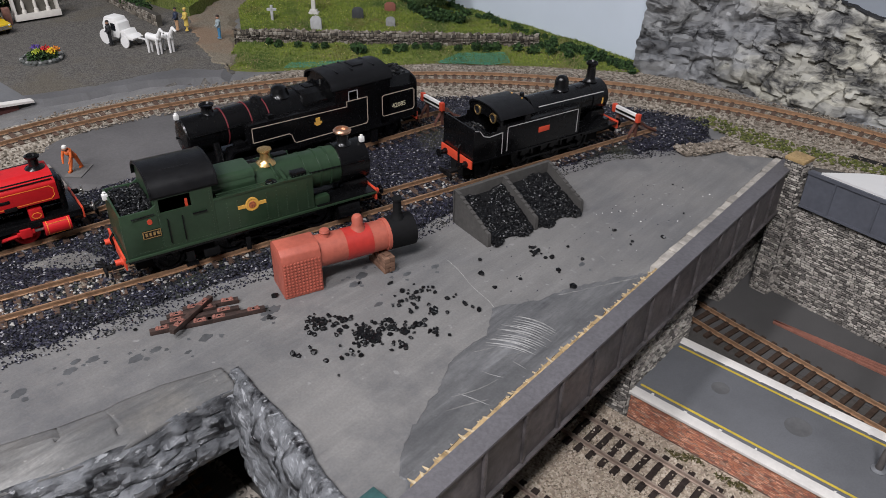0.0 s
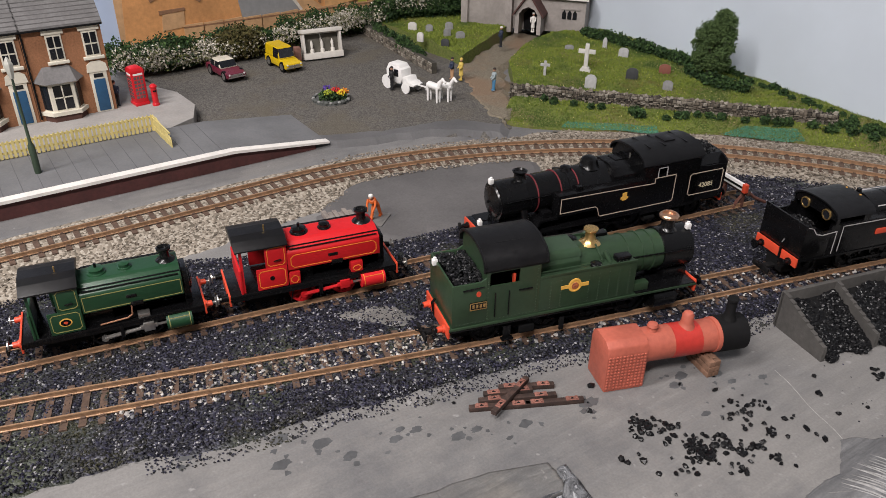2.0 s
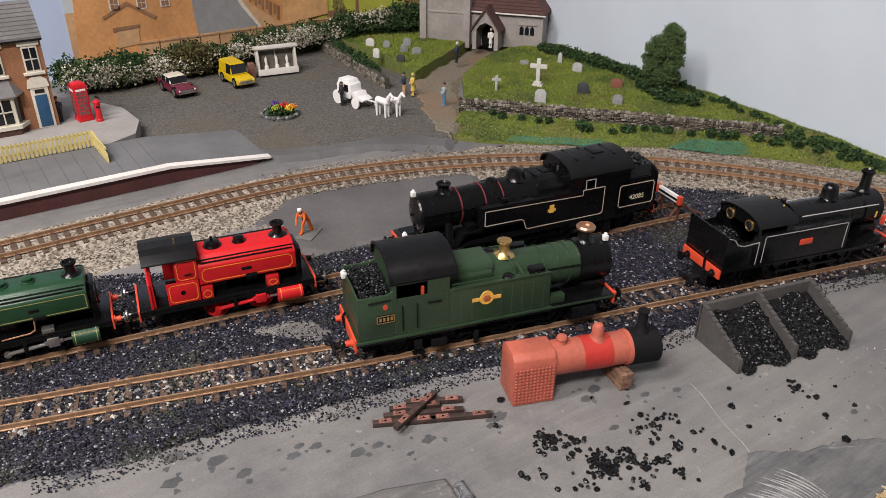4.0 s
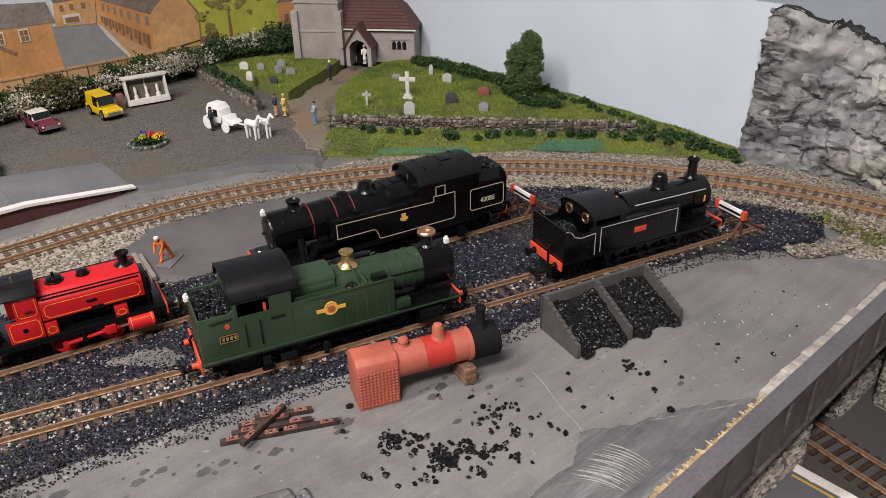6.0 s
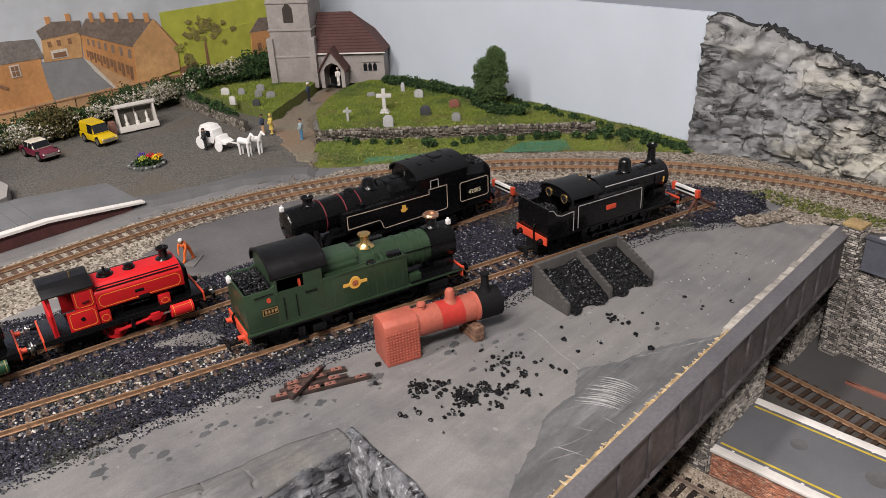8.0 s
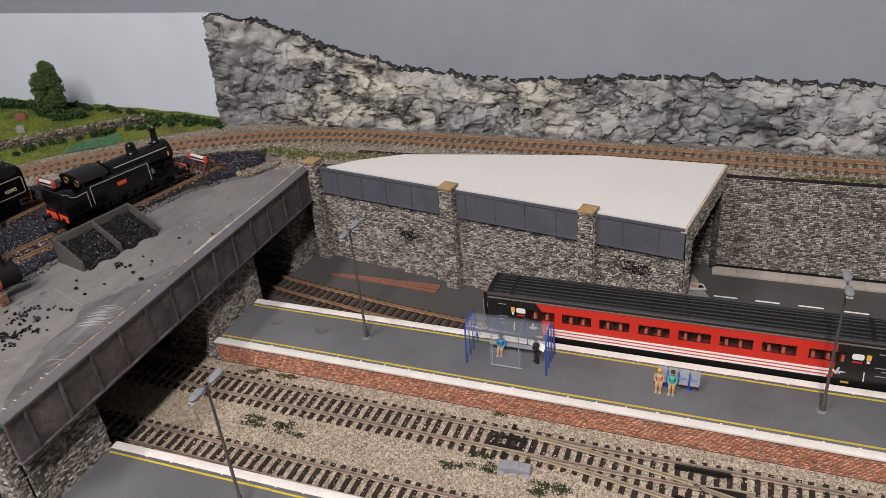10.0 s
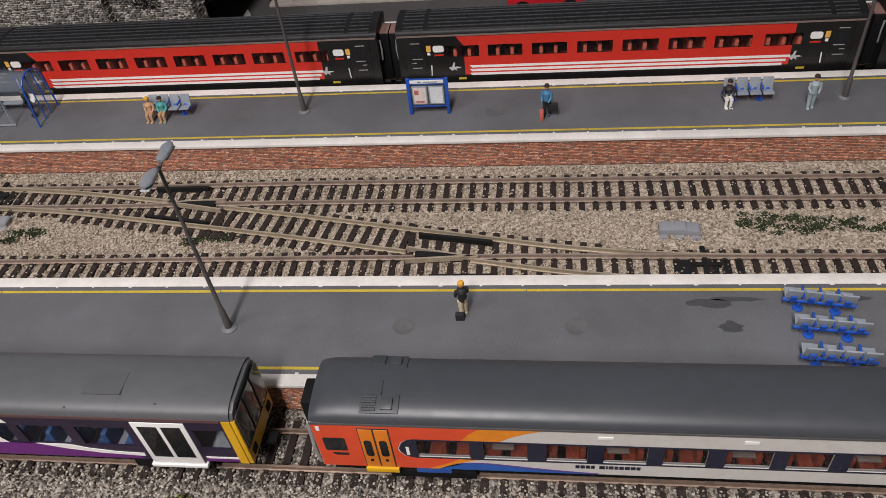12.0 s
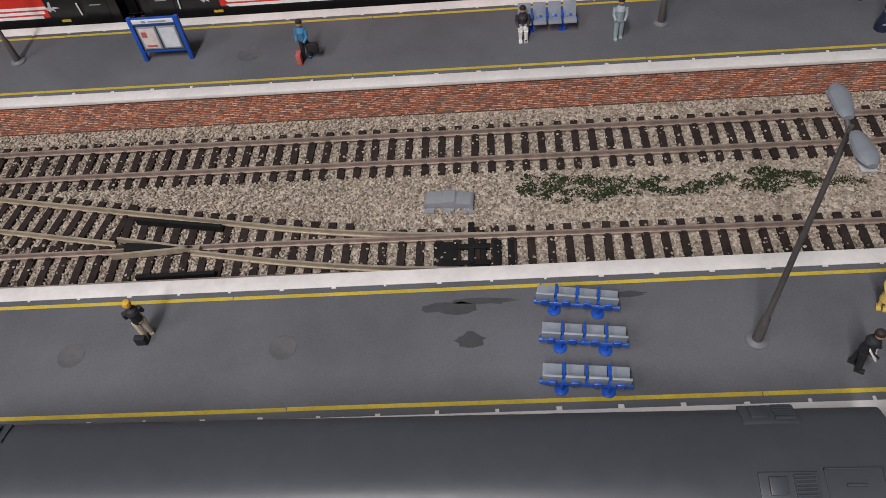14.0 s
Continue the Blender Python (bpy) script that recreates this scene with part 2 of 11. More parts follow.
TARMAC = grain("car_park_tarmac", [(0.06, 0.055, 0.049), (0.1, 0.092, 0.082), (0.08, 0.074, 0.066), (0.12, 0.111, 0.098)], 800, 0.9, 0.0004, (0.1, 0.085, 0.06), 18)
LOOP_BALLAST = grain("loop_ballast", [(0.095, 0.08, 0.06), (0.23, 0.197, 0.157), (0.29, 0.253, 0.207), (0.175, 0.148, 0.117), (0.35, 0.314, 0.263)], 620)
GRASS_SOIL = grain("grass_ground", [(0.09, 0.11, 0.02), (0.13, 0.165, 0.03), (0.11, 0.14, 0.025), (0.15, 0.17, 0.045)], 700, 0.95, 0.0006, (0.16, 0.12, 0.06), 20)
STONE_PIECES = islands("grey_stone_pieces", [(0.11, 0.1, 0.092), (0.35, 0.323, 0.29), (0.2, 0.184, 0.167), (0.5, 0.467, 0.418), (0.26, 0.239, 0.215), (0.42, 0.388, 0.345), (0.14, 0.129, 0.118), (0.3, 0.276, 0.249)], 0.9, 900, 0.4)
CREAM_STONES = islands("cream_stones", [(0.28, 0.225, 0.17), (0.46, 0.39, 0.31), (0.41, 0.345, 0.27), (0.31, 0.255, 0.195), (0.51, 0.44, 0.355), (0.37, 0.308, 0.238), (0.57, 0.5, 0.415), (0.17, 0.135, 0.1)])
GREY_STONES = islands("grey_stones", [(0.07, 0.061, 0.05), (0.42, 0.37, 0.315), (0.24, 0.21, 0.176), (0.52, 0.47, 0.41), (0.14, 0.121, 0.1), (0.33, 0.29, 0.245), (0.06, 0.053, 0.044)])
ASH_STONES = islands("ash_stones", [(0.005, 0.005, 0.008), (0.02, 0.02, 0.038), (0.009, 0.009, 0.014), (0.04, 0.04, 0.07), (0.006, 0.006, 0.009), (0.016, 0.016, 0.03), (0.005, 0.005, 0.008), (0.026, 0.026, 0.045), (0.012, 0.012, 0.017), (0.05, 0.05, 0.07), (0.006, 0.006, 0.008), (0.006, 0.006, 0.01), (0.014, 0.014, 0.026), (0.3, 0.295, 0.31)], 0.5, 700, 0.2, 0.2, (((0.055, 0.054, 0.026), 12, 0.54, 0.64, 0.6),))
COAL = islands("coal_lumps", [(0.003, 0.003, 0.004), (0.009, 0.009, 0.01), (0.004, 0.004, 0.005), (0.007, 0.007, 0.008)], 0.36, 500, 0.4, 0.35)
LOOP_STONES = islands("loop_stones", [(0.11, 0.09, 0.07), (0.25, 0.212, 0.17), (0.17, 0.142, 0.112), (0.33, 0.288, 0.238), (0.22, 0.185, 0.146)])
LEAVES = islands("green_foliage", [(0.016, 0.038, 0.012), (0.036, 0.078, 0.02), (0.024, 0.055, 0.015), (0.055, 0.105, 0.028)], 0.9)
LEAVES_TREE = islands("tree_foliage", [(0.06, 0.1, 0.034), (0.1, 0.155, 0.05), (0.075, 0.125, 0.04)], 0.9)
LEAVES_BROWN = islands("olive_brown_foliage", [(0.05, 0.045, 0.012), (0.11, 0.09, 0.03), (0.08, 0.075, 0.02)], 0.9)
BLOSSOM = islands("white_blossom", [(0.5, 0.47, 0.4), (0.64, 0.6, 0.52), (0.36, 0.33, 0.24), (0.12, 0.13, 0.04)], 0.9)
GRASS = islands("grass_blades", [(0.14, 0.19, 0.02), (0.2, 0.25, 0.035), (0.17, 0.22, 0.03), (0.24, 0.28, 0.05), (0.15, 0.2, 0.03)], 0.95, 700, 0.1, 0.4, (((0.045, 0.085, 0.02), 16, 0.5, 0.62, 0.8), ((0.13, 0.095, 0.04), 23, 0.58, 0.68, 0.7)))
BRICK_PIECES = islands("red_brick_pieces", [(0.4, 0.15, 0.085), (0.56, 0.23, 0.13), (0.28, 0.1, 0.065), (0.62, 0.32, 0.21), (0.47, 0.18, 0.1), (0.37, 0.22, 0.16)])
MORTAR = mat("dark_mortar", (0.014, 0.013, 0.0125), 0.95, spec=0.2)
RAIL_STEEL = mat("worn_rail", (0.4, 0.315, 0.26), 0.42, 0.45, 0.2)
RAIL_RUST = mat("rusty_rail", (0.36, 0.22, 0.13), 0.45, 0.35, 0.25)
SLEEPER = mat("brown_sleeper", (0.03, 0.022, 0.019), 0.85, 0, 0.35, spec=0.2)
SLEEPER_RUST = mat("rust_sleeper", (0.05, 0.033, 0.024), 0.85, 0, 0.3, spec=0.2)
SLEEPER_YARD = mat("yard_sleeper", (0.085, 0.052, 0.036), 0.85, 0, 0.3)
ASPHALT = mat("platform_asphalt", (0.118, 0.121, 0.131), 0.85, 0, 0.1, 1500, 0.22, 24, 0.25, 2600)
ROAD = mat("road_grey", (0.07, 0.067, 0.066), 0.85, 0, 0.12, 1200, 0.2, 20, 0.25, 2400)
EDGE_WHITE = mat("edge_white", (0.72, 0.69, 0.65), 0.6, 0, 0.05, 500, 0.15, 60)
LINE_YELLOW = mat("line_yellow", (0.56, 0.42, 0.045), 0.6, 0, 0.12, 900, 0.2, 70)
WHITE_CARD = mat("white_card", (0.6, 0.595, 0.585), 0.7, 0, 0.015, 200, 0.03, 14, 0.05)
BEAM_GREY = mat("beam_blue_grey", (0.085, 0.09, 0.11), 0.6, 0, 0.1, 300, 0.2, 40)
GIRDER = mat("girder_weathered", (0.11, 0.098, 0.1), 0.5, 0, 0.35, 260, 0.55, 55, 0.3)
CREAM = mat("cream_card", (0.5, 0.42, 0.33), 0.8, 0, 0.18, 500, 0.2, 90)
CAP_TAN = mat("cap_sandstone", (0.36, 0.25, 0.115), 0.85, 0, 0.25, 600, 0.3, 80)
PAVING = mat("pavement_pink", (0.4, 0.36, 0.32), 0.85, 0, 0.12, 700)
SKY_BOARD = mat("sky_board", (0.56, 0.62, 0.69), 0.5, 0, 0.02, 25, 0.05, 9, 0.12, 160)
ROOM_PALE = mat("room_wall_pale", (0.5, 0.49, 0.48), 0.85, 0, 0.03, 40, 0.06, 8)
ROOM_GREY = mat("room_wall_grey", (0.32, 0.35, 0.395), 0.75, 0, 0.03, 40, 0.06, 8)
CEILING = mat("ceiling_white", (0.75, 0.74, 0.72), 0.9, 0, 0.02)
FLOOR = mat("floor_dark", (0.08, 0.075, 0.07), 0.8)
BOARD = mat("baseboard_dark", (0.06, 0.055, 0.05), 0.9, 0, 0.2, 300)
BLACK = mat("satin_black", (0.004, 0.004, 0.0045), 0.25, 0, 0.25, 500, 0.2, 60, 0.06, 1400, 0.1, 0.4)
BLACK_MATT = mat("matt_black", (0.007, 0.007, 0.0075), 0.75, 0, 0.2, 350, 0.2, 60, 0.2, 1400, 0.1, 0.15)
ROOF_BLACK = mat("roof_black", (0.007, 0.007, 0.008), 0.42, 0, 0.3, 400, 0.35, 70, 0.2, 900, 0.15, 0.28)
GREEN = mat("loco_green", (0.027, 0.052, 0.027), 0.33, 0, 0.12, 400, 0.2, 60, 0.1)
GREEN_SMALL = mat("bottle_green", (0.013, 0.05, 0.022), 0.35, 0, 0.1, 400, 0.1)
RED = mat("loco_red", (0.5, 0.012, 0.016), 0.45, 0, 0.06, 400, 0.08, 35, 0.15, 1400, 0.1, 0.3)
BUFFER_RED = mat("beam_orange_red", (0.62, 0.07, 0.03), 0.45, 0, 0.08)
RED_OXIDE = mat("red_oxide", (0.42, 0.105, 0.068), 0.55, 0, 0.1, 500, 0.22, 60, 0.2)
RED_PATCH = mat("red_patch", (0.42, 0.032, 0.024), 0.45, 0, 0.1)
BRASS = mat("brass", (0.75, 0.5, 0.2), 0.28, 0.9, 0.1)
STEEL = mat("bright_steel", (0.55, 0.53, 0.5), 0.3, 0.9, 0.1)
GOLD = mat("gold_lining", (0.75, 0.42, 0.08), 0.5, 0, 0.08)
LINE_GREY = mat("lining_grey", (0.42, 0.4, 0.4), 0.6, 0, 0.1)
LINE_CREAM = mat("lining_cream", (0.5, 0.4, 0.32), 0.6, 0, 0.1)
LINE_RED = mat("lining_red", (0.15, 0.02, 0.025), 0.55, 0, 0.1)
WHITE = mat("white_paint", (0.78, 0.77, 0.75), 0.5, 0, 0.04, 400, 0.06)
WOOD = mat("weathered_wood", (0.2, 0.11, 0.07), 0.85, 0, 0.3, 300, 0.3, 90, 0.4)
BUNKER = mat("bunker_grey", (0.068, 0.064, 0.06), 0.85, 0, 0.18, 400, 0.25, 70, 0.5)
DARK_GLASS = mat("dark_window", (0.012, 0.013, 0.016), 0.1, 0, 0.1, 100, 0.1, 30, 0)


# ---- mesh building, in millimetres ----
def B():
    return bmesh.new()


def add(bm, verts, faces):
    vs = [bm.verts.new(v) for v in verts]
    return vs, [bm.faces.new([vs[i] for i in f]) for f in faces]


def box(bm, x0, x1, y0, y1, z0, z1, bev=0.0):
    vs, fs = add(bm, [(x0, y0, z0), (x1, y0, z0), (x1, y1, z0), (x0, y1, z0), (x0, y0, z1), (x1, y0, z1), (x1, y1, z1), (x0, y1, z1)],
                 [(0, 3, 2, 1), (4, 5, 6, 7), (0, 1, 5, 4), (1, 2, 6, 5), (2, 3, 7, 6), (3, 0, 4, 7)])
    if bev:
        bmesh.ops.bevel(bm, geom=list({e for f in fs for e in f.edges}), offset=bev, segments=2, profile=0.6, affect="EDGES")
    return bm


def prism(bm, pts, axis, a, b, bev=0.0):
    """A polygon pushed along an axis: pts are (y, z) for x, (x, z) for y, (x, y) for z."""
    k = len(pts)

    def v(p, t):
        return {"x": (t, p[0], p[1]), "y": (p[0], t, p[1]), "z": (p[0], p[1], t)}[axis]

    vs, fs = add(bm, [v(p, a) for p in pts] + [v(p, b) for p in pts],
                 [tuple(range(k)), tuple(range(2 * k - 1, k - 1, -1))] + [(i, k + i, k + (i + 1) % k, (i + 1) % k) for i in range(k)])
    bmesh.ops.recalc_face_normals(bm, faces=fs)
    if bev:
        bmesh.ops.bevel(bm, geom=list({e for f in fs for e in f.edges}), offset=bev, segments=2, profile=0.6, affect="EDGES")
    return bm


def cyl(bm, p0, p1, r0, r1=None, seg=14, cap=True):
    p0, p1 = Vector(p0), Vector(p1)
    r1 = r0 if r1 is None else r1
    q = (p1 - p0).to_track_quat("Z", "Y")
    ring = [q @ Vector((math.cos(2 * math.pi * i / seg), math.sin(2 * math.pi * i / seg), 0)) for i in range(seg)]
    faces = [(i, (i + 1) % seg, seg + (i + 1) % seg, seg + i) for i in range(seg)]
    if cap:
        faces += [tuple(range(seg - 1, -1, -1)), tuple(range(seg, 2 * seg))]
    add(bm, [p0 + r0 * c for c in ring] + [p1 + r1 * c for c in ring], faces)
    return bm


def lathe(bm, prof, at=(0, 0, 0), axis=(0, 0, 1), seg=18):
    """A turned shape: prof holds (radius, height) from bottom to top."""
    q = Vector(axis).to_track_quat("Z", "Y")
    at = Vector(at)
    verts = [at + q @ Vector((r * math.cos(2 * math.pi * i / seg), r * math.sin(2 * math.pi * i / seg), z)) for r, z in prof for i in range(seg)]
    faces = [(k * seg + i, k * seg + (i + 1) % seg, (k + 1) * seg + (i + 1) % seg, (k + 1) * seg + i) for k in range(len(prof) - 1) for i in range(seg)]
    faces += [tuple(range(seg - 1, -1, -1)), tuple(range((len(prof) - 1) * seg, len(prof) * seg))]
    add(bm, verts, faces)
    return bm


def rod(bm, pts, r, seg=8):
    for a, b in zip(pts, pts[1:]):
        cyl(bm, a, b, r, seg=seg)
    return bm


def ball(bm, at, r, squash=1.0, seg=12):
    return lathe(bm, [(r * math.sin(math.pi * k / 8) + 0.001, -r * squash * math.cos(math.pi * k / 8)) for k in range(9)], at, seg=seg)


def link(name, bm, material, label="", flat=False):
    me = bpy.data.meshes.new(name)
    bm.normal_update()
    for e in bm.edges:
        if len(e.link_faces) == 2 and e.calc_face_angle(0) > 0.6:
            e.smooth = False
    for f in bm.faces:
        f.smooth = not flat
    bmesh.ops.scale(bm, vec=(0.001,) * 3, verts=bm.verts)
    bm.to_mesh(me)
    bm.free()
    me.materials.append(material)
    ob = new(name, me)
    if label:
        tagged(ob, label)
    return ob


def part(name, bm, material, parent, label=""):
    ob = link(name, bm, material, label)
    ob.parent = parent
    return ob


def again(name, mesh_ob, parent, m):
    """Another piece on the same mesh."""
    ob = new(name, mesh_ob.data)
    ob.parent = parent
    ob.matrix_basis = m
    return ob


def thing(name, label, category, m=None, group="", kind=""):
    ob = tagged(new(name), label, category, group, kind)
    ob.empty_display_size = 0.01
    if m is not None:
        ob.matrix_basis = m
    return ob


def solid(name, bm, material, label, category, group="", kind="", m=None):
    ob = tagged(link(name, bm, material), label, category, group, kind)
    if m is not None:
        ob.matrix_basis = m
    return ob


def setting(name, bm, material, label=""):
    return tagged(link(name, bm, material), label, name.split("_")[0], "", "structure")


def raw(name, verts, faces, material, parent=None, label="", kind="stuff", category=""):
    """A mesh from arrays in millimetres."""
    me = bpy.data.meshes.new(name)
    verts = np.asarray(verts, float) * 0.001
    faces = np.asarray(faces)
    k = faces.shape[1]
    me.vertices.add(len(verts))
    me.vertices.foreach_set("co", verts.ravel())
    me.loops.add(faces.size)
    me.loops.foreach_set("vertex_index", faces.ravel())
    me.polygons.add(len(faces))
    me.polygons.foreach_set("loop_start", np.arange(0, faces.size, k))
    me.update(calc_edges=True)
    me.validate()
    me.shade_flat()
    me.materials.append(material)
    ob = new(name, me)
    ob.parent = parent
    return tagged(ob, label, category, "", kind)


def inside(poly, x, y):
    hit = np.zeros(len(x), bool)
    for (x0, y0), (x1, y1) in zip(poly, poly[1:] + poly[:1]):
        with np.errstate(divide="ignore", invalid="ignore"):
            hit ^= ((y0 > y) != (y1 > y)) & (x < (x1 - x0) * (y - y0) / (y1 - y0 + 1e-12) + x0)
    return hit


OCTA = np.array([(1, 0, 0), (-1, 0, 0), (0, 1, 0), (0, -1, 0), (0, 0, 1), (0, 0, -1)], float)
OCTA_F = np.array([(0, 2, 4), (2, 1, 4), (1, 3, 4), (3, 0, 4), (2, 0, 5), (1, 2, 5), (3, 1, 5), (0, 3, 5)])


def chips(pos, size, rng, squash=0.7):
    """Angular chips at pos, of about that radius."""
    n = len(pos)
    s = size * rng.uniform(0.6, 1.35, (n, 1, 1))
    v = OCTA[None] * s * rng.uniform(0.7, 1.25, (n, 6, 1))
    a, b = rng.uniform(0, 2 * np.pi, n), rng.uniform(-0.7, 0.7, n)
    ca, sa, cb, sb = np.cos(a), np.sin(a), np.cos(b), np.sin(b)
    x, y, z = v[..., 0], v[..., 1], v[..., 2] * squash
    y, z = y * cb[:, None] - z * sb[:, None], y * sb[:, None] + z * cb[:, None]
    x, y = x * ca[:, None] - y * sa[:, None], x * sa[:, None] + y * ca[:, None]
    v = np.stack([x, y, z], -1) + pos[:, None]
    return v.reshape(-1, 3), (OCTA_F[None] + 6 * np.arange(n)[:, None, None]).reshape(-1, 3)


ICO = np.array([(0, 1, 1.618), (0, -1, 1.618), (0, 1, -1.618), (0, -1, -1.618), (1, 1.618, 0), (-1, 1.618, 0), (1, -1.618, 0), (-1, -1.618, 0), (1.618, 0, 1), (-1.618, 0, 1), (1.618, 0, -1), (-1.618, 0, -1)]) / 1.9
ICO_F = np.array([f for f in itertools.combinations(range(12), 3) if all(np.linalg.norm(ICO[a] - ICO[b]) < 1.1 for a, b in itertools.combinations(f, 2))])
ICO_F = np.array([(a, b, c) if np.dot(np.cross(ICO[b] - ICO[a], ICO[c] - ICO[a]), ICO[a]) > 0 else (a, c, b) for a, b, c in ICO_F])


def lumps(pos, size, rng, squash=0.8):
    """Broken coal: uneven twenty-sided lumps."""
    n = len(pos)
    v = ICO[None] * rng.uniform(0.65, 1.2, (n, 12, 1)) * rng.uniform(0.75, 1.25, (n, 1, 3)) * size * rng.uniform(0.55, 1.35, (n, 1, 1))
    a = rng.uniform(0, 2 * np.pi, (n, 1))
    x, y = v[..., 0] * np.cos(a) - v[..., 1] * np.sin(a), v[..., 0] * np.sin(a) + v[..., 1] * np.cos(a)
    v = np.stack([x, y, v[..., 2] * squash], -1) + pos[:, None]
    return v.reshape(-1, 3), (ICO_F[None] + 12 * np.arange(n)[:, None, None]).reshape(-1, 3)


def strewn(name, polys, density, size, z, material, seed, label, category, parent=None, keep=None, zvar=0.4):
    """Loose chips strewn over polygons; z is a height or a function of x, y."""
    rng = np.random.default_rng(seed)
    got = []
    for poly in polys:
        xs, ys = zip(*poly)
        n = int((max(xs) - min(xs)) * (max(ys) - min(ys)) * density)
        x, y = rng.uniform(min(xs), max(xs), n), rng.uniform(min(ys), max(ys), n)
        ok = inside(poly, x, y)
        got.append(np.stack([x[ok], y[ok]], -1))
    p = np.concatenate(got)
    if keep is not None:
        p = p[keep(p[:, 0], p[:, 1])]
    h = z(p[:, 0], p[:, 1]) if callable(z) else np.full(len(p), z)
    v, f = chips(np.column_stack([p, h + rng.uniform(0, zvar, len(p))]), size, rng)
    return raw(name, v, f, material, parent, label, "stuff", category)


def leafage(name, blobs, material, seed, parent=None, label="", category="", leaf=1.5, per=260, kind=""):
    """Foliage of small folded leaves filling uneven blobs (x, y, z, rx, ry, rz)."""
    rng = np.random.default_rng(seed)
    vs, n = [], 0
    for x, y, z, rx, ry, rz in blobs:
        k = int(per * max(0.25, rx * ry * rz / 600) ** 0.66)
        d = rng.normal(size=(k, 3))
        d /= np.linalg.norm(d, axis=1)[:, None]
        lump = 1 + 0.25 * np.sin(d[:, 0] * 5 + x) * np.cos(d[:, 1] * 6 + y) + 0.15 * np.sin(9 * d[:, 2] + 4 * d[:, 0])
        c = d * (rng.uniform(0.55, 1.05, k) * lump)[:, None] * (rx, ry, rz) + (x, y, z)
        u = rng.normal(size=(k, 3))
        u /= np.linalg.norm(u, axis=1)[:, None]
        w = np.cross(u, rng.normal(size=(k, 3)))
        w /= np.linalg.norm(w, axis=1)[:, None]
        s = leaf * rng.uniform(0.6, 1.4, (k, 1))
        t = np.cross(u, w) * s * 0.35
        vs.append(np.stack([c - u * s, c + w * s * 0.7 + t, c + u * s, c - w * s * 0.7 + t], 1).reshape(-1, 3))
        n += k
    f = np.arange(4 * n).reshape(-1, 4)
    tri = np.concatenate([f[:, [0, 1, 2]], f[:, [0, 2, 3]]])
    return raw(name, np.concatenate(vs), tri, material, parent, label, kind, category)


def lettering(name, words, size, material, parent, m, label=""):
    cu = bpy.data.curves.new(name, "FONT")
    cu.body, cu.size, cu.extrude, cu.align_x, cu.align_y = words, size * 0.001, 0.00012, "CENTER", "CENTER"
    tmp = new(name + "_tmp", cu)
    bpy.context.view_layer.update()
    me = bpy.data.meshes.new_from_object(tmp.evaluated_get(bpy.context.evaluated_depsgraph_get()))
    bpy.data.objects.remove(tmp)
    me.materials.clear()
    me.materials.append(material)
    ob = new(name, me)
    ob.parent, ob.matrix_basis = parent, m
    return tagged(ob, label) if label else ob

# ---- room shell and boards ----
U = 85.5  # height of the upper boards above the station ballast
setting("floor", box(B(), -2600, 3000, -3000, 1500, -940, -900), FLOOR, "dark floor of the layout room")
setting("ceiling", box(B(), -2600, 3000, -3000, 1500, 1400, 1440), CEILING, "white ceiling of the layout room")
setting("wall_north", box(B(), -2600, 3000, 420, 460, -900, 1400), ROOM_GREY, "plain grey room wall behind the cliff")
setting("wall_south", box(B(), -2600, 3000, -3040, -3000, -900, 1400), ROOM_PALE, "plain grey room wall")
setting("wall_west", box(B(), -2640, -2600, -3000, 460, -900, 1400), ROOM_PALE, "plain grey room wall")
setting("wall_east", box(B(), 3000, 3040, -3000, 460, -900, 1400), ROOM_PALE, "plain grey room wall")
setting("ground_baseboard", box(B(), -1150, 1500, -640, 330, -30, -1.2), BOARD, "dark baseboard under the whole layout")

# station ballast beds and the grey yard floor behind
setting("ground_ballast", box(B(), -420, 1500, -141.5, -34.6, -1.2, 0), CREAM_BALLAST, "cream stone ballast between the platforms")
setting("ground_ballast_front", box(B(), -420, 1500, -640, -207.2, -1.2, 0), GREY_BALLAST, "grey stone ballast in front of the near platform")
setting("ground_rear", box(B(), -420, 1500, 29.2, 68, -1.2, 0), BOARD, "dark floor beside the rear track")
setting("road", box(B(), -420, 1500, 68, 200, -1.0, 0.3), ROAD, "dark grey model road with white dashes")

# upper boards
LIP = [(-330, -640), (-290, -440), (-252, -360), (-231, -306), (-223, -284), (-217.5, -262), (-217.5, -240), (-214, -214)]
UPPER = [(-114, -214), (-131, -214), (-131.5, -224.5), (-150, -222.5), (-173, -215.5), (-207, -212)] + [(x - 2, y) for x, y in LIP[::-1]] + [(-1150, -640),
         (-1150, 330), (1500, 330), (1500, 204), (245, 204), (142, 206), (54, 194), (-37, 180), (-98, 150), (-121.5, 147)]
deck = B()
prism(deck, UPPER, "z", U - 20, U)
setting("ground_deck", deck, PLASTER, "grey trowelled plaster deck with scuffs and stains")


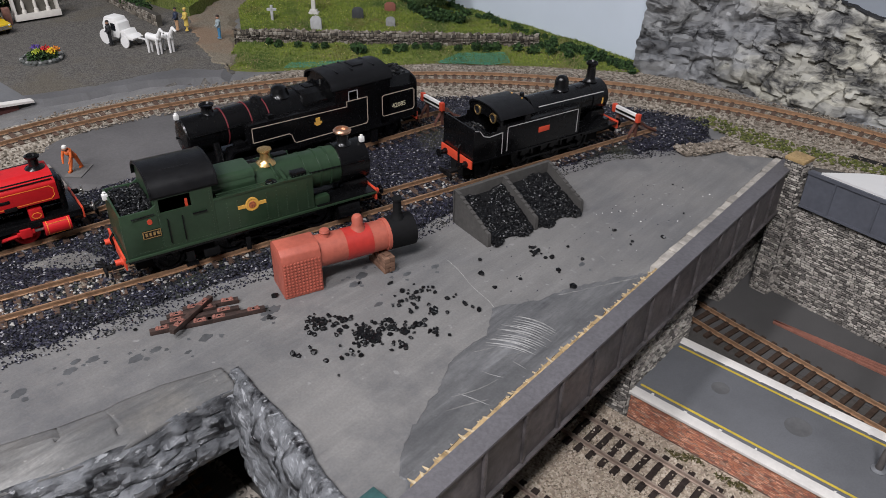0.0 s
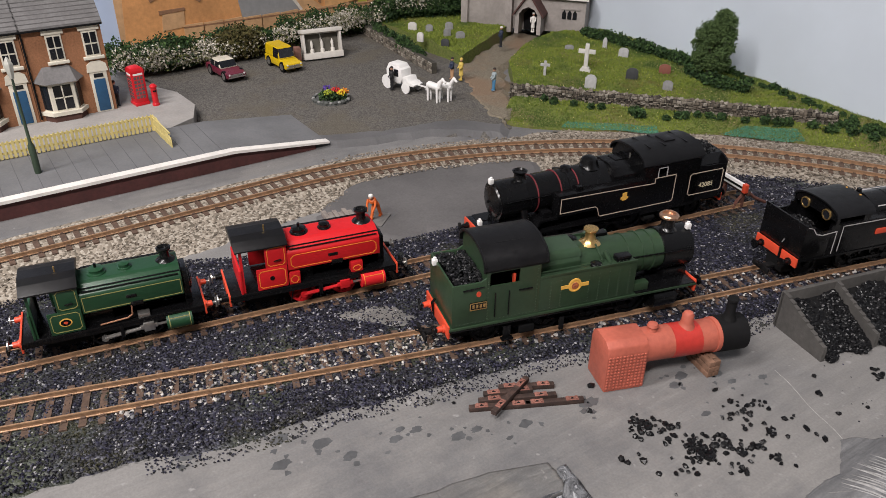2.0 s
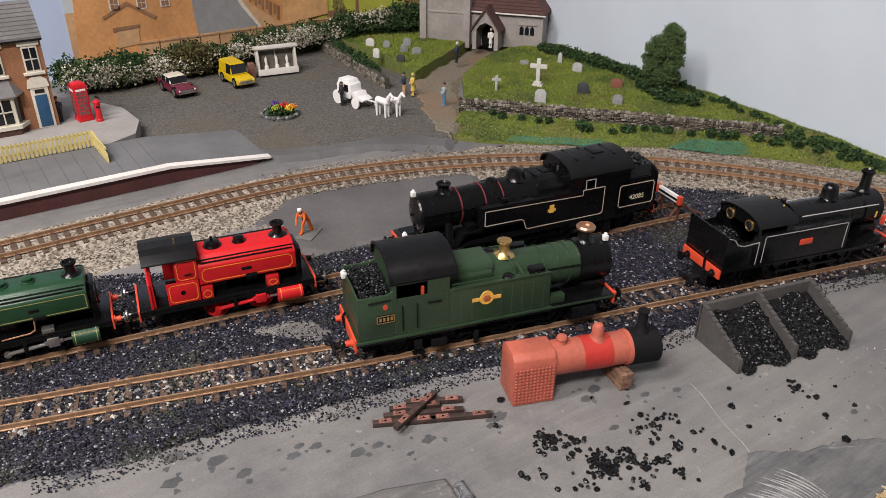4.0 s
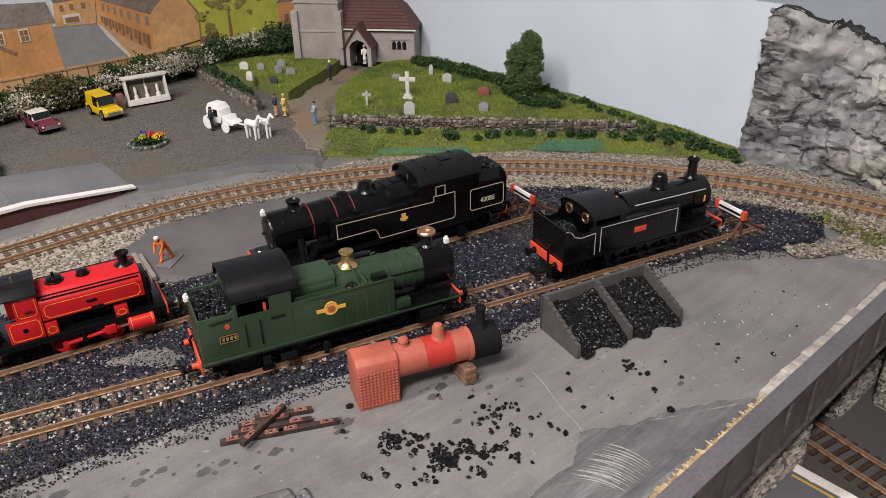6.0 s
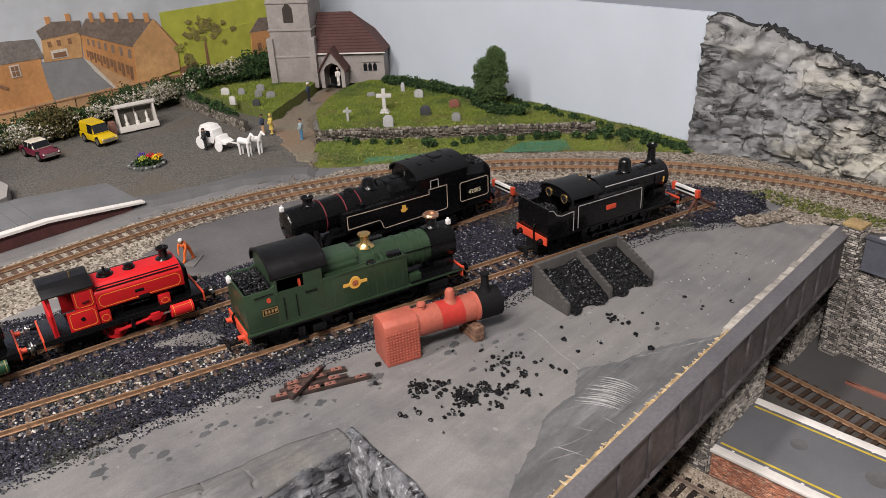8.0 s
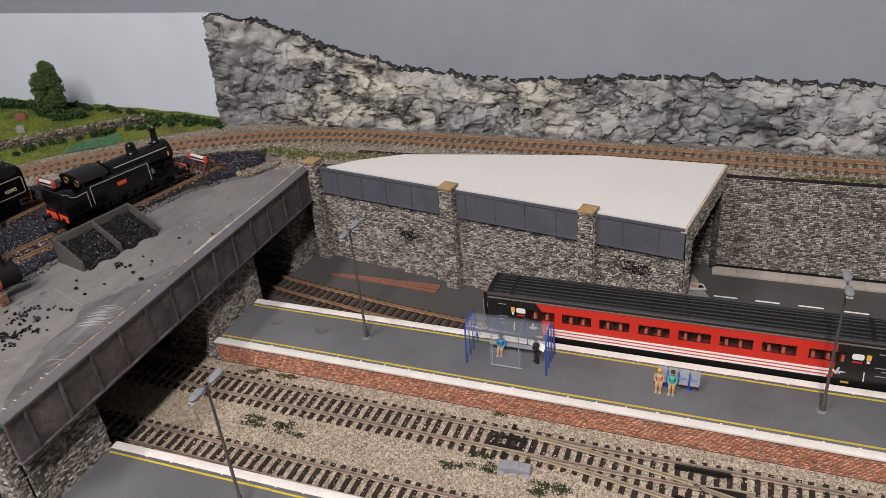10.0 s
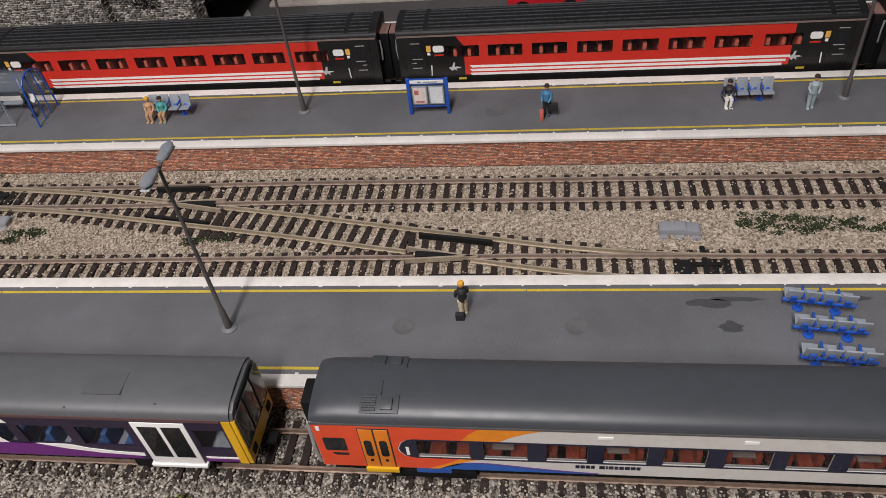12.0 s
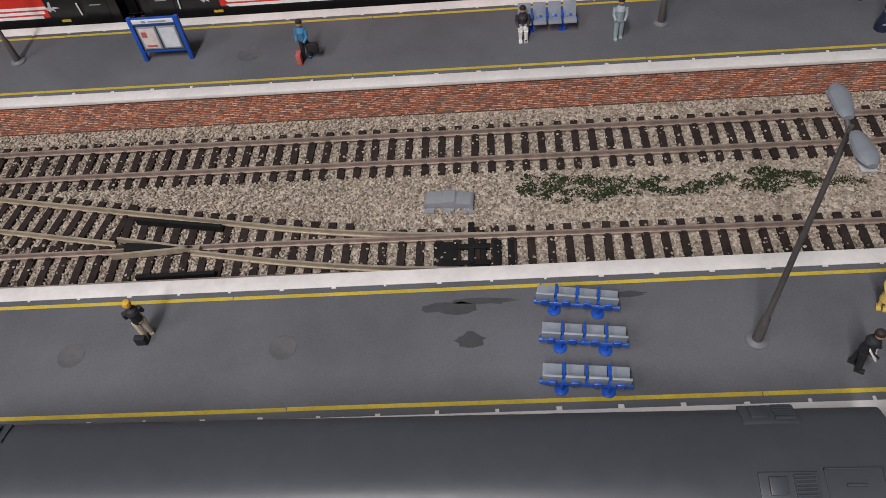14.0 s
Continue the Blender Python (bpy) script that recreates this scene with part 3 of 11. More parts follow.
def sheet(name, outline, z, material, label, rag=2.0, step=5.0, thick=0.8, slope=3.0):
    """A thin layer with a ragged outline and a sloping rim."""
    pts = []
    for (x0, y0), (x1, y1) in zip(outline, outline[1:] + outline[:1]):
        k = max(1, int(math.hypot(x1 - x0, y1 - y0) / step))
        for i in range(k):
            x, y = x0 + (x1 - x0) * i / k, y0 + (y1 - y0) * i / k
            n1 = noise.noise((x * 0.06, y * 0.06, z)) + 0.6 * noise.noise((x * 0.25, y * 0.25, z + 5))
            n2 = noise.noise((x * 0.06 + 9, y * 0.06, z)) + 0.6 * noise.noise((x * 0.25, y * 0.25 + 7, z))
            pts.append((x + rag * n1 * 1.6, y + rag * n2 * 1.6))
    turn = 1 if sum(a[0] * b[1] - a[1] * b[0] for a, b in zip(pts, pts[1:] + pts[:1])) > 0 else -1
    n, top = len(pts), []
    for i, (x, y) in enumerate(pts):
        (ax, ay), (bx, by) = pts[(i - 3) % n], pts[(i + 3) % n]
        k = math.hypot(bx - ax, by - ay) or 1.0
        top.append((x - turn * slope * (by - ay) / k, y + turn * slope * (bx - ax) / k))
    bm = B()
    low = [bm.verts.new((x, y, z - thick)) for x, y in pts]
    high = [bm.verts.new((x, y, z)) for x, y in top]
    for i in range(n):
        bm.faces.new((low[i], low[(i + 1) % n], high[(i + 1) % n], high[i]))
    bm.faces.new(high)
    bmesh.ops.triangulate(bm, faces=bm.faces[:])
    bmesh.ops.recalc_face_normals(bm, faces=bm.faces[:])
    return tagged(link(name, bm, material, flat=True), label, name.split("_")[0], "", "structure")


# loop line: straight, quarter circle, straight
LOOP = [(-525, y) for y in range(-640, -200, 10)]
LOOP += [(-90 - 435 * math.cos(a), -200 + 435 * math.sin(a)) for a in np.linspace(0, math.pi / 2, 70)]
LOOP += [(x, 235 - 0.018 * max(0, x - 100)) for x in range(-80, 1500, 10)]


def offset_line(pts, d):
    out = []
    for i, (x, y) in enumerate(pts):
        ax, ay = pts[max(0, i - 1)]
        bx, by = pts[min(len(pts) - 1, i + 1)]
        k = math.hypot(bx - ax, by - ay)
        out.append((x - d * (by - ay) / k, y + d * (bx - ax) / k))
    return out


thin = LOOP[::4]
BAND = offset_line(thin, 27) + offset_line(thin, -21)[::-1]
INNER_GRAVEL = [(-540, -640), (-470, -640), (-470, -300), (-478, -210), (-488, -120), (-470, -60), (-428, 10), (-395, 60), (-330, 125), (-255, 165), (-205, 184), (-180, 180), (-172, 160), (-162, 150), (-120, 168),
                (-98, 151), (-37, 181), (54, 195), (142, 207), (245, 205), (1500, 205), (1500, 262), (-100, 262), (-300, 262), (-420, 180), (-500, 60), (-540, -100)]
ASH_LINE = [(-345, -640), (-330, -420), (-318, -350), (-307, -313), (-302, -268), (-290, -225), (-279, -165), (-262, -120), (-246, -72), (-243, -40), (-234, 25), (-231, 52), (-220, 90), (-206, 105), (-186, 140), (-183, 165), (-195, 190), (-235, 178), (-290, 152),
            (-345, 112), (-400, 50), (-420, 5), (-412, -60), (-412, -130), (-420, -190), (-445, -250), (-470, -300), (-475, -420), (-475, -640)]
TAR_PATCH = [(-412, -165), (-432, -195), (-470, -203), (-495, -175), (-515, -120), (-509, -52), (-470, -20), (-440, -30), (-418, -45), (-410, -90)]
sheet("ground_gravel", INNER_GRAVEL, U + 0.7, LOOP_BALLAST, "pale grey gravel beside the loop line", 3)
sheet("ground_ash", ASH_LINE, U + 1.8, ASH, "blue-black ash ballast of the engine yard", 3, 5, 1.9, 7.0)
sheet("ground_tarmac_patch", TAR_PATCH, U + 2.2, mat("smooth_tarmac", (0.105, 0.1, 0.1), 0.75, 0, 0.12, 700, 0.25, 25), "worn dark tarmac patch in the yard", 3, 5, 1.6, 6.0)
band = [(x, y) for x, y in BAND]
sheet("ground_loop_ballast", band, U + 2.6, LOOP_BALLAST, "raised pale ballast under the loop line", 1.5, 8, 2.6, 5.0)

# car park, lane and village ground
sheet("ground_car_park", [(-1150, -225), (-735, -225), (-640, -205), (-590, -150), (-560, -70), (-520, -20), (-530, 5), (-560, 28), (-640, 52), (-700, 78), (-850, 62), (-1150, 40)], U + 3.0, TARMAC, "grey gritted car park in front of the hedge", 2.5, 5, 3.1, 9.0)
sheet("ground_lane", [(-628, -205), (-590, -190), (-565, -120), (-552, -60), (-515, -10), (-536, 8), (-575, -20), (-585, -90), (-600, -130)], U + 3.3, mat("lane_grey", (0.11, 0.108, 0.11), 0.7, 0, 0.1, 600, 0.25, 22), "smooth grey lane beside the railway", 2, 5, 3.3, 8.0)
sheet("ground_earth_path", [(-530, 5), (-560, 0), (-640, 30), (-690, 60), (-740, 145), (-770, 195), (-730, 215), (-700, 180), (-660, 100), (-600, 60), (-560, 36)], U + 3.9, grain("earth_path", [(0.13, 0.11, 0.08), (0.19, 0.165, 0.12), (0.16, 0.135, 0.1)], 900, 0.95, 0.0003, (0.2, 0.12, 0.07), 12), "brown earth path up to the church", 4, 5, 3.9, 7.0)


# churchyard and verge: one rolling grass sheet
def grass_height(x, y):
    """Height over the upper boards of the churchyard and its verge."""
    d = (y - 46) * 0.748 - (x + 580) * 0.664  # distance behind the churchyard wall
    rise = np.where(d > 0, 8.0 + np.clip(d, 0, 120) * 0.05, 8.0 + np.clip(d, -60, 0) * 0.16)
    return np.maximum(rise, 1.8) + 0.7 * np.sin(x * 0.11) * np.cos(y * 0.13)


VERGE = [(-545, 2), (-520, 22), (-489, 58), (-428, 140), (-356, 200), (-287, 246), (-285, 262), (-400, 262), (-430, 218), (-578, 44)]
YARD = [(-578, 46), (-600, 64), (-655, 100), (-690, 150), (-712, 205), (-690, 262), (-390, 262), (-380, 226)]
YARD_WEST = [(-690, 66), (-735, 140), (-765, 190), (-850, 190), (-900, 100), (-850, 62), (-760, 70)]


def grass_sheet(name, poly, label):
    xs, ys = zip(*poly)
    bm = B()
    prism(bm, poly, "z", 0, 1)
    bmesh.ops.delete(bm, geom=[f for f in bm.faces if f.normal.z < 0.5], context="FACES")
    for axis, lo, hi in ((0, min(xs), max(xs)), (1, min(ys), max(ys))):
        t = lo + 6
        while t < hi:
            co, no = [0, 0, 0], [0, 0, 0]
            co[axis], no[axis] = t, 1
            bmesh.ops.bisect_plane(bm, geom=bm.verts[:] + bm.edges[:] + bm.faces[:], plane_co=co, plane_no=no)
            t += 6
    for v in bm.verts:
        v.co.z = U + float(grass_height(np.array(v.co.x), np.array(v.co.y)))
    rim = bmesh.ops.extrude_edge_only(bm, edges=[e for e in bm.edges if len(e.link_faces) == 1])
    for v in [g for g in rim["geom"] if isinstance(g, bmesh.types.BMVert)]:
        v.co.z = U
    bmesh.ops.recalc_face_normals(bm, faces=bm.faces[:])
    return tagged(link(name, bm, GRASS_SOIL), label, "ground", "", "structure")


grass_sheet("ground_verge", VERGE, "mossy green bank below the churchyard wall")
grass_sheet("ground_churchyard", YARD, "bright green flower-dotted churchyard grass")
grass_sheet("ground_churchyard_west", YARD_WEST, "green churchyard grass beside the hedge")

# backdrops
setting("backdrop_sky", box(B(), -1150, -280, 263, 269, U - 5, 207), SKY_BOARD, "pale blue sky board behind the churchyard")
setting("backdrop_sky_west", box(B(), -905, -899, -640, 262, U - 5, 420), mat("sky_board_west", (0.42, 0.5, 0.66), 0.6, 0, 0.02, 25, 0.05), "pale blue board at the end of the village")


def cliff():
    """Carved plaster cliff behind the loop line, tall at its west end."""
    xs = np.concatenate([np.arange(-293, 700, 2.2), np.arange(700, 1500, 12.0)])
    top = np.interp(xs, [-293, -282, -257, -181, -90, -20, 33, 120, 195, 360, 600, 1500], [207, 209, 195, 169, 146, 138, 136, 140, 143, 140, 138, 138])
    rows = 52
    bm = B()
    grid = []
    for i, x in enumerate(xs):
        col = []
        for k in range(rows):
            u = k / (rows - 1)
            jag = 5 * noise.noise((x * 0.05, 0, 3)) + 3 * noise.noise((x * 0.2, 1, 3))
            z = U - 2 + (top[i] + jag - U + 2) * u
            q = Vector((x * 0.036 + 0.02 * z, 0.01 * z, z * 0.04 - 0.014 * x))
            rub = 0.5 + 1.2 * min(1.0, max(0.0, (-215 - x + 0.25 * z) / 40))
            d = 3.2 * noise.ridged_multi_fractal(q * 1.1, 0.9, 2.3, 6, 0.9, 2.0) - 4 + 9 * noise.noise(q * 0.6) + rub * (2.2 * noise.noise(q * 3.1 + Vector((5, 2, 1))) + 1.0 * noise.noise(q * 7.3) + 0.5 * noise.noise(q * 15))
            near, _ = noise.voronoi(q * 1.5 + Vector((0.3 * noise.noise(q * 3), 0, 0.3 * noise.noise(q * 4))))
            d += 5 * (near[0] - 0.5 * near[1])
            plate_at = noise.voronoi(q * 2.6 + Vector((0.25 * noise.noise(q * 5), 0, 0.25 * noise.noise(q * 6))))[1][0]
            d += 3.4 * noise.cell(plate_at * 7.3)
            end = min(1.0, max(0.0, (-236 - x) / 52))
            end = end * end * (3 - 2 * end)
            y = 266 + 22 * u * (1 - 0.8 * end) + d * (1 - 0.3 * u) * (1 - 0.45 * end) - 17 * end
            xx = x + (10 * u + 6 * noise.noise((z * 0.07, x * 0.1, 0))) * (1 if x > -280 else 0.4) + (3.0 * noise.noise((z * 0.3, 7, 2)) + 1.6 * noise.noise((z * 0.8, 3, 2))) * (x < -284)
            col.append(bm.verts.new((xx, min(max(y, 243), 400 - 142 * end), z)))
        grid.append(col)
    for a, b in zip(grid, grid[1:]):
        for k in range(rows - 1):
            bm.faces.new((a[k], b[k], b[k + 1], a[k + 1]))
    back = [(bm.verts.new((x0[-1].co.x, x0[-1].co.y + 6, x0[-1].co.z - 2)), bm.verts.new((x0[0].co.x, 330, U - 2))) for x0 in grid]
    for (a, _), (b, _), g, h in zip(back, back[1:], grid, grid[1:]):
        bm.faces.new((g[-1], h[-1], b, a))
    bm.faces.new([v for v in grid[0]] + [back[0][0], back[0][1]])
    bmesh.ops.recalc_face_normals(bm, faces=bm.faces[:])
    CREST.extend(c[-1].co.copy() for c in grid if c[-1].co.x < 700)
    return setting("backdrop_cliff", bm, CLIFF, "carved and dry-brushed grey plaster cliff")


CREST = []
cliff()
# dark scraped plaster rim along the top of the cliff
rim = B()
rr = random.Random(17)
i = 2
while i < len(CREST) - 16:
    n = rr.randint(2, 9)
    run = CREST[i:i + n + 1]
    big = max(0.15, 1.0 + 1.9 * noise.noise((i * 0.09, 4, 1)))
    out = [(c.x, c.y - rr.uniform(0.4, 2.4), c.z - big * rr.uniform(0.2, 1.9)) for c in run]
    back = [(c.x + rr.uniform(-1, 1), c.y + rr.uniform(2, 5), c.z + big * rr.uniform(0.3, 1.8)) for c in run]
    lo = [rim.verts.new(c) for c in out]
    hi = [rim.verts.new(c) for c in back]
    up = [rim.verts.new((c[0], c[1] + 0.8, c[2] + big * rr.uniform(0.4, 1.5))) for c in out]
    for k in range(len(run) - 1):
        rim.faces.new((lo[k], lo[k + 1], up[k + 1], up[k]))
        rim.faces.new((up[k], up[k + 1], hi[k + 1], hi[k]))
        rim.faces.new((lo[k + 1], lo[k], hi[k], hi[k + 1]))
    i += max(1, int(n * rr.uniform(0.6, 1.4)))
setting("backdrop_cliff_rim", rim, mat("black_plaster_rim", (0.022, 0.022, 0.024), 0.7, 0, 0.4, 200, 0.5, 60, 0.5), "black scraped plaster rim along the cliff top")

# ---- bridge side: girder, piers, retaining walls ----
girder = thing("bridge_girder", "weathered grey plate girder along the deck edge", "girder", kind="structure")


def skewed(bm):
    """The girder runs slightly askew to the platforms: nearer the station at its south end."""
    for v in bm.verts:
        v.co.x += 1.6 + (147 - v.co.y) * 0.0215
    return bm


FLANGE = mat("flange_grey", (0.118, 0.113, 0.122), 0.5, 0, 0.18, 600, 0.22, 18, 0.3)
part("web", skewed(box(B(), -121, -118.4, -216, 147, 64, 93)), GIRDER, girder)
part("top_flange", skewed(box(B(), -126.2, -116.6, -217, 147.5, 93, 94.6, 0.3)), FLANGE, girder)
part("bottom_flange", skewed(box(B(), -124, -116.6, -217, 147.5, 62.6, 64, 0.3)), GIRDER, girder)
for k in range(14):
    y = -203 + 26.5 * k
    part("stiffener", skewed(box(B(), -118.4, -117.2, y - 0.9, y + 0.9, 64.2, 92.8)), GIRDER, girder)
    bm = B()
    for z in np.arange(66, 92, 2.2):
        lathe(bm, [(0.32, 0), (0.22, 0.22), (0.05, 0.26)], (-117.2, y, z), (1, 0, 0), 6)
    part("rivets", skewed(bm), GIRDER, girder)
COPING_PALE = mat("coping_pale", (0.4, 0.37, 0.33), 0.8, 0, 0.2, 300, 0.4, 50, 0.3)
COPING = mat("coping_tan_grey", (0.46, 0.33, 0.17), 0.85, 0, 0.3, 300, 0.35, 60, 0.4)
TORN = mat("torn_card_cream", (0.55, 0.44, 0.28), 0.9, 0, 0.25, 500, 0.25, 120, 0.5)
coping = thing("deck_coping", "cream card strips with torn joints along the girder", "coping", kind="structure")
rnd = random.Random(4)
y = -207.0
while y < 143:
    whole = y > -27
    step = rnd.uniform(9, 13) if whole else rnd.uniform(5, 10)
    w = rnd.uniform(4.4, 5.2) if whole else rnd.uniform(1.5, 2.4)
    bm = box(B(), -126.4 - w, -126.2, y, y + step - (0.3 if whole else 0.15), U - 1, (92.4 if whole else 93.2) + rnd.uniform(-0.5, 0.6), 0.3)
    for v in bm.verts:
        v.co.x += rnd.uniform(-0.5, 0.5)
        v.co.z += rnd.uniform(-0.3, 0.3) if whole else rnd.uniform(-0.7, 0.4)
    part("coping_strip", skewed(bm), COPING_PALE if whole else COPING, coping)
    if not whole:
        bm = B()
        for k in range(3):
            c = y + step * (k + rnd.random()) / 3
            n, q = rnd.uniform(1.2, 3.2), rnd.uniform(-1.6, 1.6)
            h = 92.6 + rnd.uniform(-1.2, 1.0)
            prism(bm, [(-127.6 - n, c + q), (-126.0, c - 0.8), (-125.8, c + 0.9)], "z", h - 0.7, h)
        part("torn_splinter", skewed(bm), TORN, coping, "torn pale card splinter")
    y += step


def wall_body(name, outline, z0, z1, label, material=None):
    bm = B()
    prism(bm, outline, "z", z0, z1)
    return setting(name, bm, material or MORTAR, label)


def stonework(parent, runs, seed, long=(2.0, 4.6), high=(1.2, 1.95), proud=(0.4, 1.3), material=None, name="stonework"):
    """Courses of rough stones over wall faces: runs hold (x0, y0, x1, y1, z0, z1); the face looks to the right of the run."""
    rng = np.random.default_rng(seed)
    quads = []
    for x0, y0, x1, y1, z0, z1 in runs:
        n = math.hypot(x1 - x0, y1 - y0)
        z = z0
        while z < z1 - 0.5:
            h = min(rng.uniform(*high), z1 - z)
            s = -rng.uniform(0, 3)
            while s < n:
                w = rng.uniform(*long)
                a, b = max(s, 0), min(s + w, n)
                if b - a > 0.6:
                    quads.append((x0, y0, (x1 - x0) / n, (y1 - y0) / n, a, b, z, z + h))
                s += w
            z += h
    q = np.array(quads)
    k = len(q)
    d, nrm = q[:, 2:4], np.stack([q[:, 3], -q[:, 2]], -1)
    a, b, lo, hi = q[:, 4] + 0.12, q[:, 5] - 0.12, q[:, 6] + 0.16, q[:, 7] - 0.16
    front = rng.uniform(*proud, k)
    verts = np.zeros((k, 8, 3))
    for i, (s, z) in enumerate(((a, lo), (b, lo), (b, hi), (a, hi))):
        verts[:, i, :2] = q[:, :2] + d * s[:, None]
        verts[:, i, 2] = z
        cs = s + (0.5 if i in (0, 3) else -0.5) + rng.uniform(-0.35, 0.35, k)
        cz = z + (0.34 if i < 2 else -0.34) + rng.uniform(-0.25, 0.25, k)
        verts[:, 4 + i, :2] = q[:, :2] + d * cs[:, None] + nrm * (front + rng.uniform(-0.2, 0.2, k))[:, None]
        verts[:, 4 + i, 2] = cz
    f = np.array([(4, 5, 6, 7), (0, 1, 5, 4), (1, 2, 6, 5), (2, 3, 7, 6), (3, 0, 4, 7)])
    faces = (f[None] + 8 * np.arange(k)[:, None, None]).reshape(-1, 4)
    return raw(name, verts.reshape(-1, 3), faces, material or STONE_PIECES, parent, "", "stuff")


def stone_block(name, label, x0, x1, y0, y1, z0, z1, seed, faces="SEN"):
    """A stone pier: core and stones on the named sides."""
    body = wall_body(name, [(x0, y0), (x1, y0), (x1, y1), (x0, y1)], z0, z1, label)
    runs = []
    if "S" in faces:
        runs.append((x0, y0, x1, y0, z0, z1))
    if "E" in faces:
        runs.append((x1, y0, x1, y1, z0, z1))
    if "N" in faces:
        runs.append((x1, y1, x0, y1, z0, z1))
    if "W" in faces:
        runs.append((x0, y1, x0, y0, z0, z1))
    stonework(body, runs, seed)
    return body


stone_block("wall_pier_south", "rough grey stone pier under the deck girder", -200, -115, -213.4, -155, 0, 63, 11, "EN")
stone_block("wall_pier_middle", "rough grey stone pier at the platform end", -165, -119.5, -34, 36, 0, 63, 12, "SEN")
stone_block("wall_pier_north", "rough grey stone pier beside the retaining wall", -170, -128, 104, 160, 0, U - 20, 13, "SE")
setting("wall_under_deck", box(B(), -425, -415, -640, 330, 0, U - 20.5), BOARD, "dark board closing the space under the deck")

# retaining wall with blue-grey beam, pillars and white road roof
BX0, BY0, BX1, BY1 = -101.0, 139.0, 225.0, 84.0
blen = math.hypot(BX1 - BX0, BY1 - BY0)
bdx, bdy = (BX1 - BX0) / blen, (BY1 - BY0) / blen


def along(s, out=0.0):
    """A point s along the beam wall, out towards the station."""
    return (BX0 + bdx * s + bdy * out, BY0 + bdy * s - bdx * out)


wall = wall_body("wall_retaining", [along(-12, -3), along(blen - 3, -3), along(blen - 3, -13), along(-12, -13)], 0, 71, "rough grey stone wall under the blue-grey beam")
stonework(wall, [(*along(-12, -3), *along(blen - 3, -3), 0, 70)], 21)
beam = thing("wall_beam", "blue-grey ribbed fascia beam above the stone wall", "beam", kind="structure")
bm = B()
prism(bm, [along(-4, 0), along(blen, 0), along(blen, -4), along(-4, -4)], "z", 70.5, 95)
part("fascia", bm, BEAM_GREY, beam)
for lo, hi, o in ((93.4, 95.6, 0.9), (70.0, 71.4, 0.8)):
    bm = B()
    prism(bm, [along(-4, o), along(blen, o), along(blen, 0), along(-4, 0)], "z", lo, hi)
    part("flange", bm, BEAM_GREY, beam)
for k in range(12):
    s = 14 + 27 * k
    bm = B()
    prism(bm, [along(s, 0.7), along(s + 1, 0.7), along(s + 1, 0), along(s, 0)], "z", 71.4, 93.4)
    part("rib", bm, BEAM_GREY, beam)
for n, (s, top) in enumerate(((-12, 100.0), (133.5, 97.0), (257.5, 97.0))):
    pil = wall_body("wall_pillar", [along(s - 6, 5.5), along(s + 6, 5.5), along(s + 6, -6), along(s - 6, -6)], 0, top, "rough stone pillar with a sandstone cap")
    stonework(pil, [(*along(s - 6, 5.5), *along(s + 6, 5.5), 0, top), (*along(s + 6, 5.5), *along(s + 6, -6), 0, top), (*along(s - 6, -6), *along(s - 6, 5.5), 0, top)], 30 + n)
    bm = B()
    prism(bm, [along(s - 6.6, 6.3), along(s + 6.6, 6.3), along(s + 6.6, -6.6), along(s - 6.6, -6.6)], "z", top, top + 2.2, 0.35)
    part("cap", bm, CAP_TAN, pil, "tan sandstone cap")

ROOF = [along(3, -2), along(blen, -1), (246, 203), (142, 206), (54, 194), (-37, 180), (-75, 160)]
bm = B()
prism(bm, ROOF, "z", 92.5, 96.3)
setting("ceiling_road_roof", bm, WHITE_CARD, "plain white card roof over the road tunnel")
bm = B()
prism(bm, [(-122, 147), (-98, 146), along(3, -4), along(blen, -6), (244, 203), (142, 206), (54, 194), (-37, 180)], "z", 88, 92.4)
setting("ground_roof_board", bm, BOARD, "board under the white card roof")

# tunnel mouth under the roof's east edge
ex, ey = 246 - BX1, 203 - BY1
el = math.hypot(ex, ey)
ex, ey = ex / el, ey / el


def east(s, out=0.0):
    return (BX1 + ex * s + ey * out, BY1 + ey * s - ex * out)


lintel = wall_body("wall_tunnel_lintel", [east(0, 1), east(el - 2, 1), east(el - 2, -6), east(0, -6)], 76, 92, "stone-faced lintel of the road tunnel")
stonework(lintel, [(*east(0, 1), *east(el - 2, 1), 76, 91.5)], 41)
bm = B()
prism(bm, [east(-0.5, 1.6), east(el, 1.6), east(el, -3), east(-0.5, -3)], "z", 91.8, 95.8)
part("edge_strip", bm, CREAM, lintel)
jamb = wall_body("wall_tunnel_jamb", [east(4, 1), east(18, 1), east(18, -8), east(4, -8)], 0, 76, "stone jamb of the road tunnel")
stonework(jamb, [(*east(1.6, 1), *east(18, 1), 0, 76), (*along(blen - 6, -2.9), *along(blen + 0.5, -2.9), 0, 70)], 42)
for n, s in enumerate((18, 30, 44)):
    bm = B()
    prism(bm, [east(s, 0), east(s + 16, 0), east(s + 16, -6), east(s, -6)], "z", 76 - 8 + 2.5 * n, 76.2)
    part("corbel", bm, MORTAR, lintel)

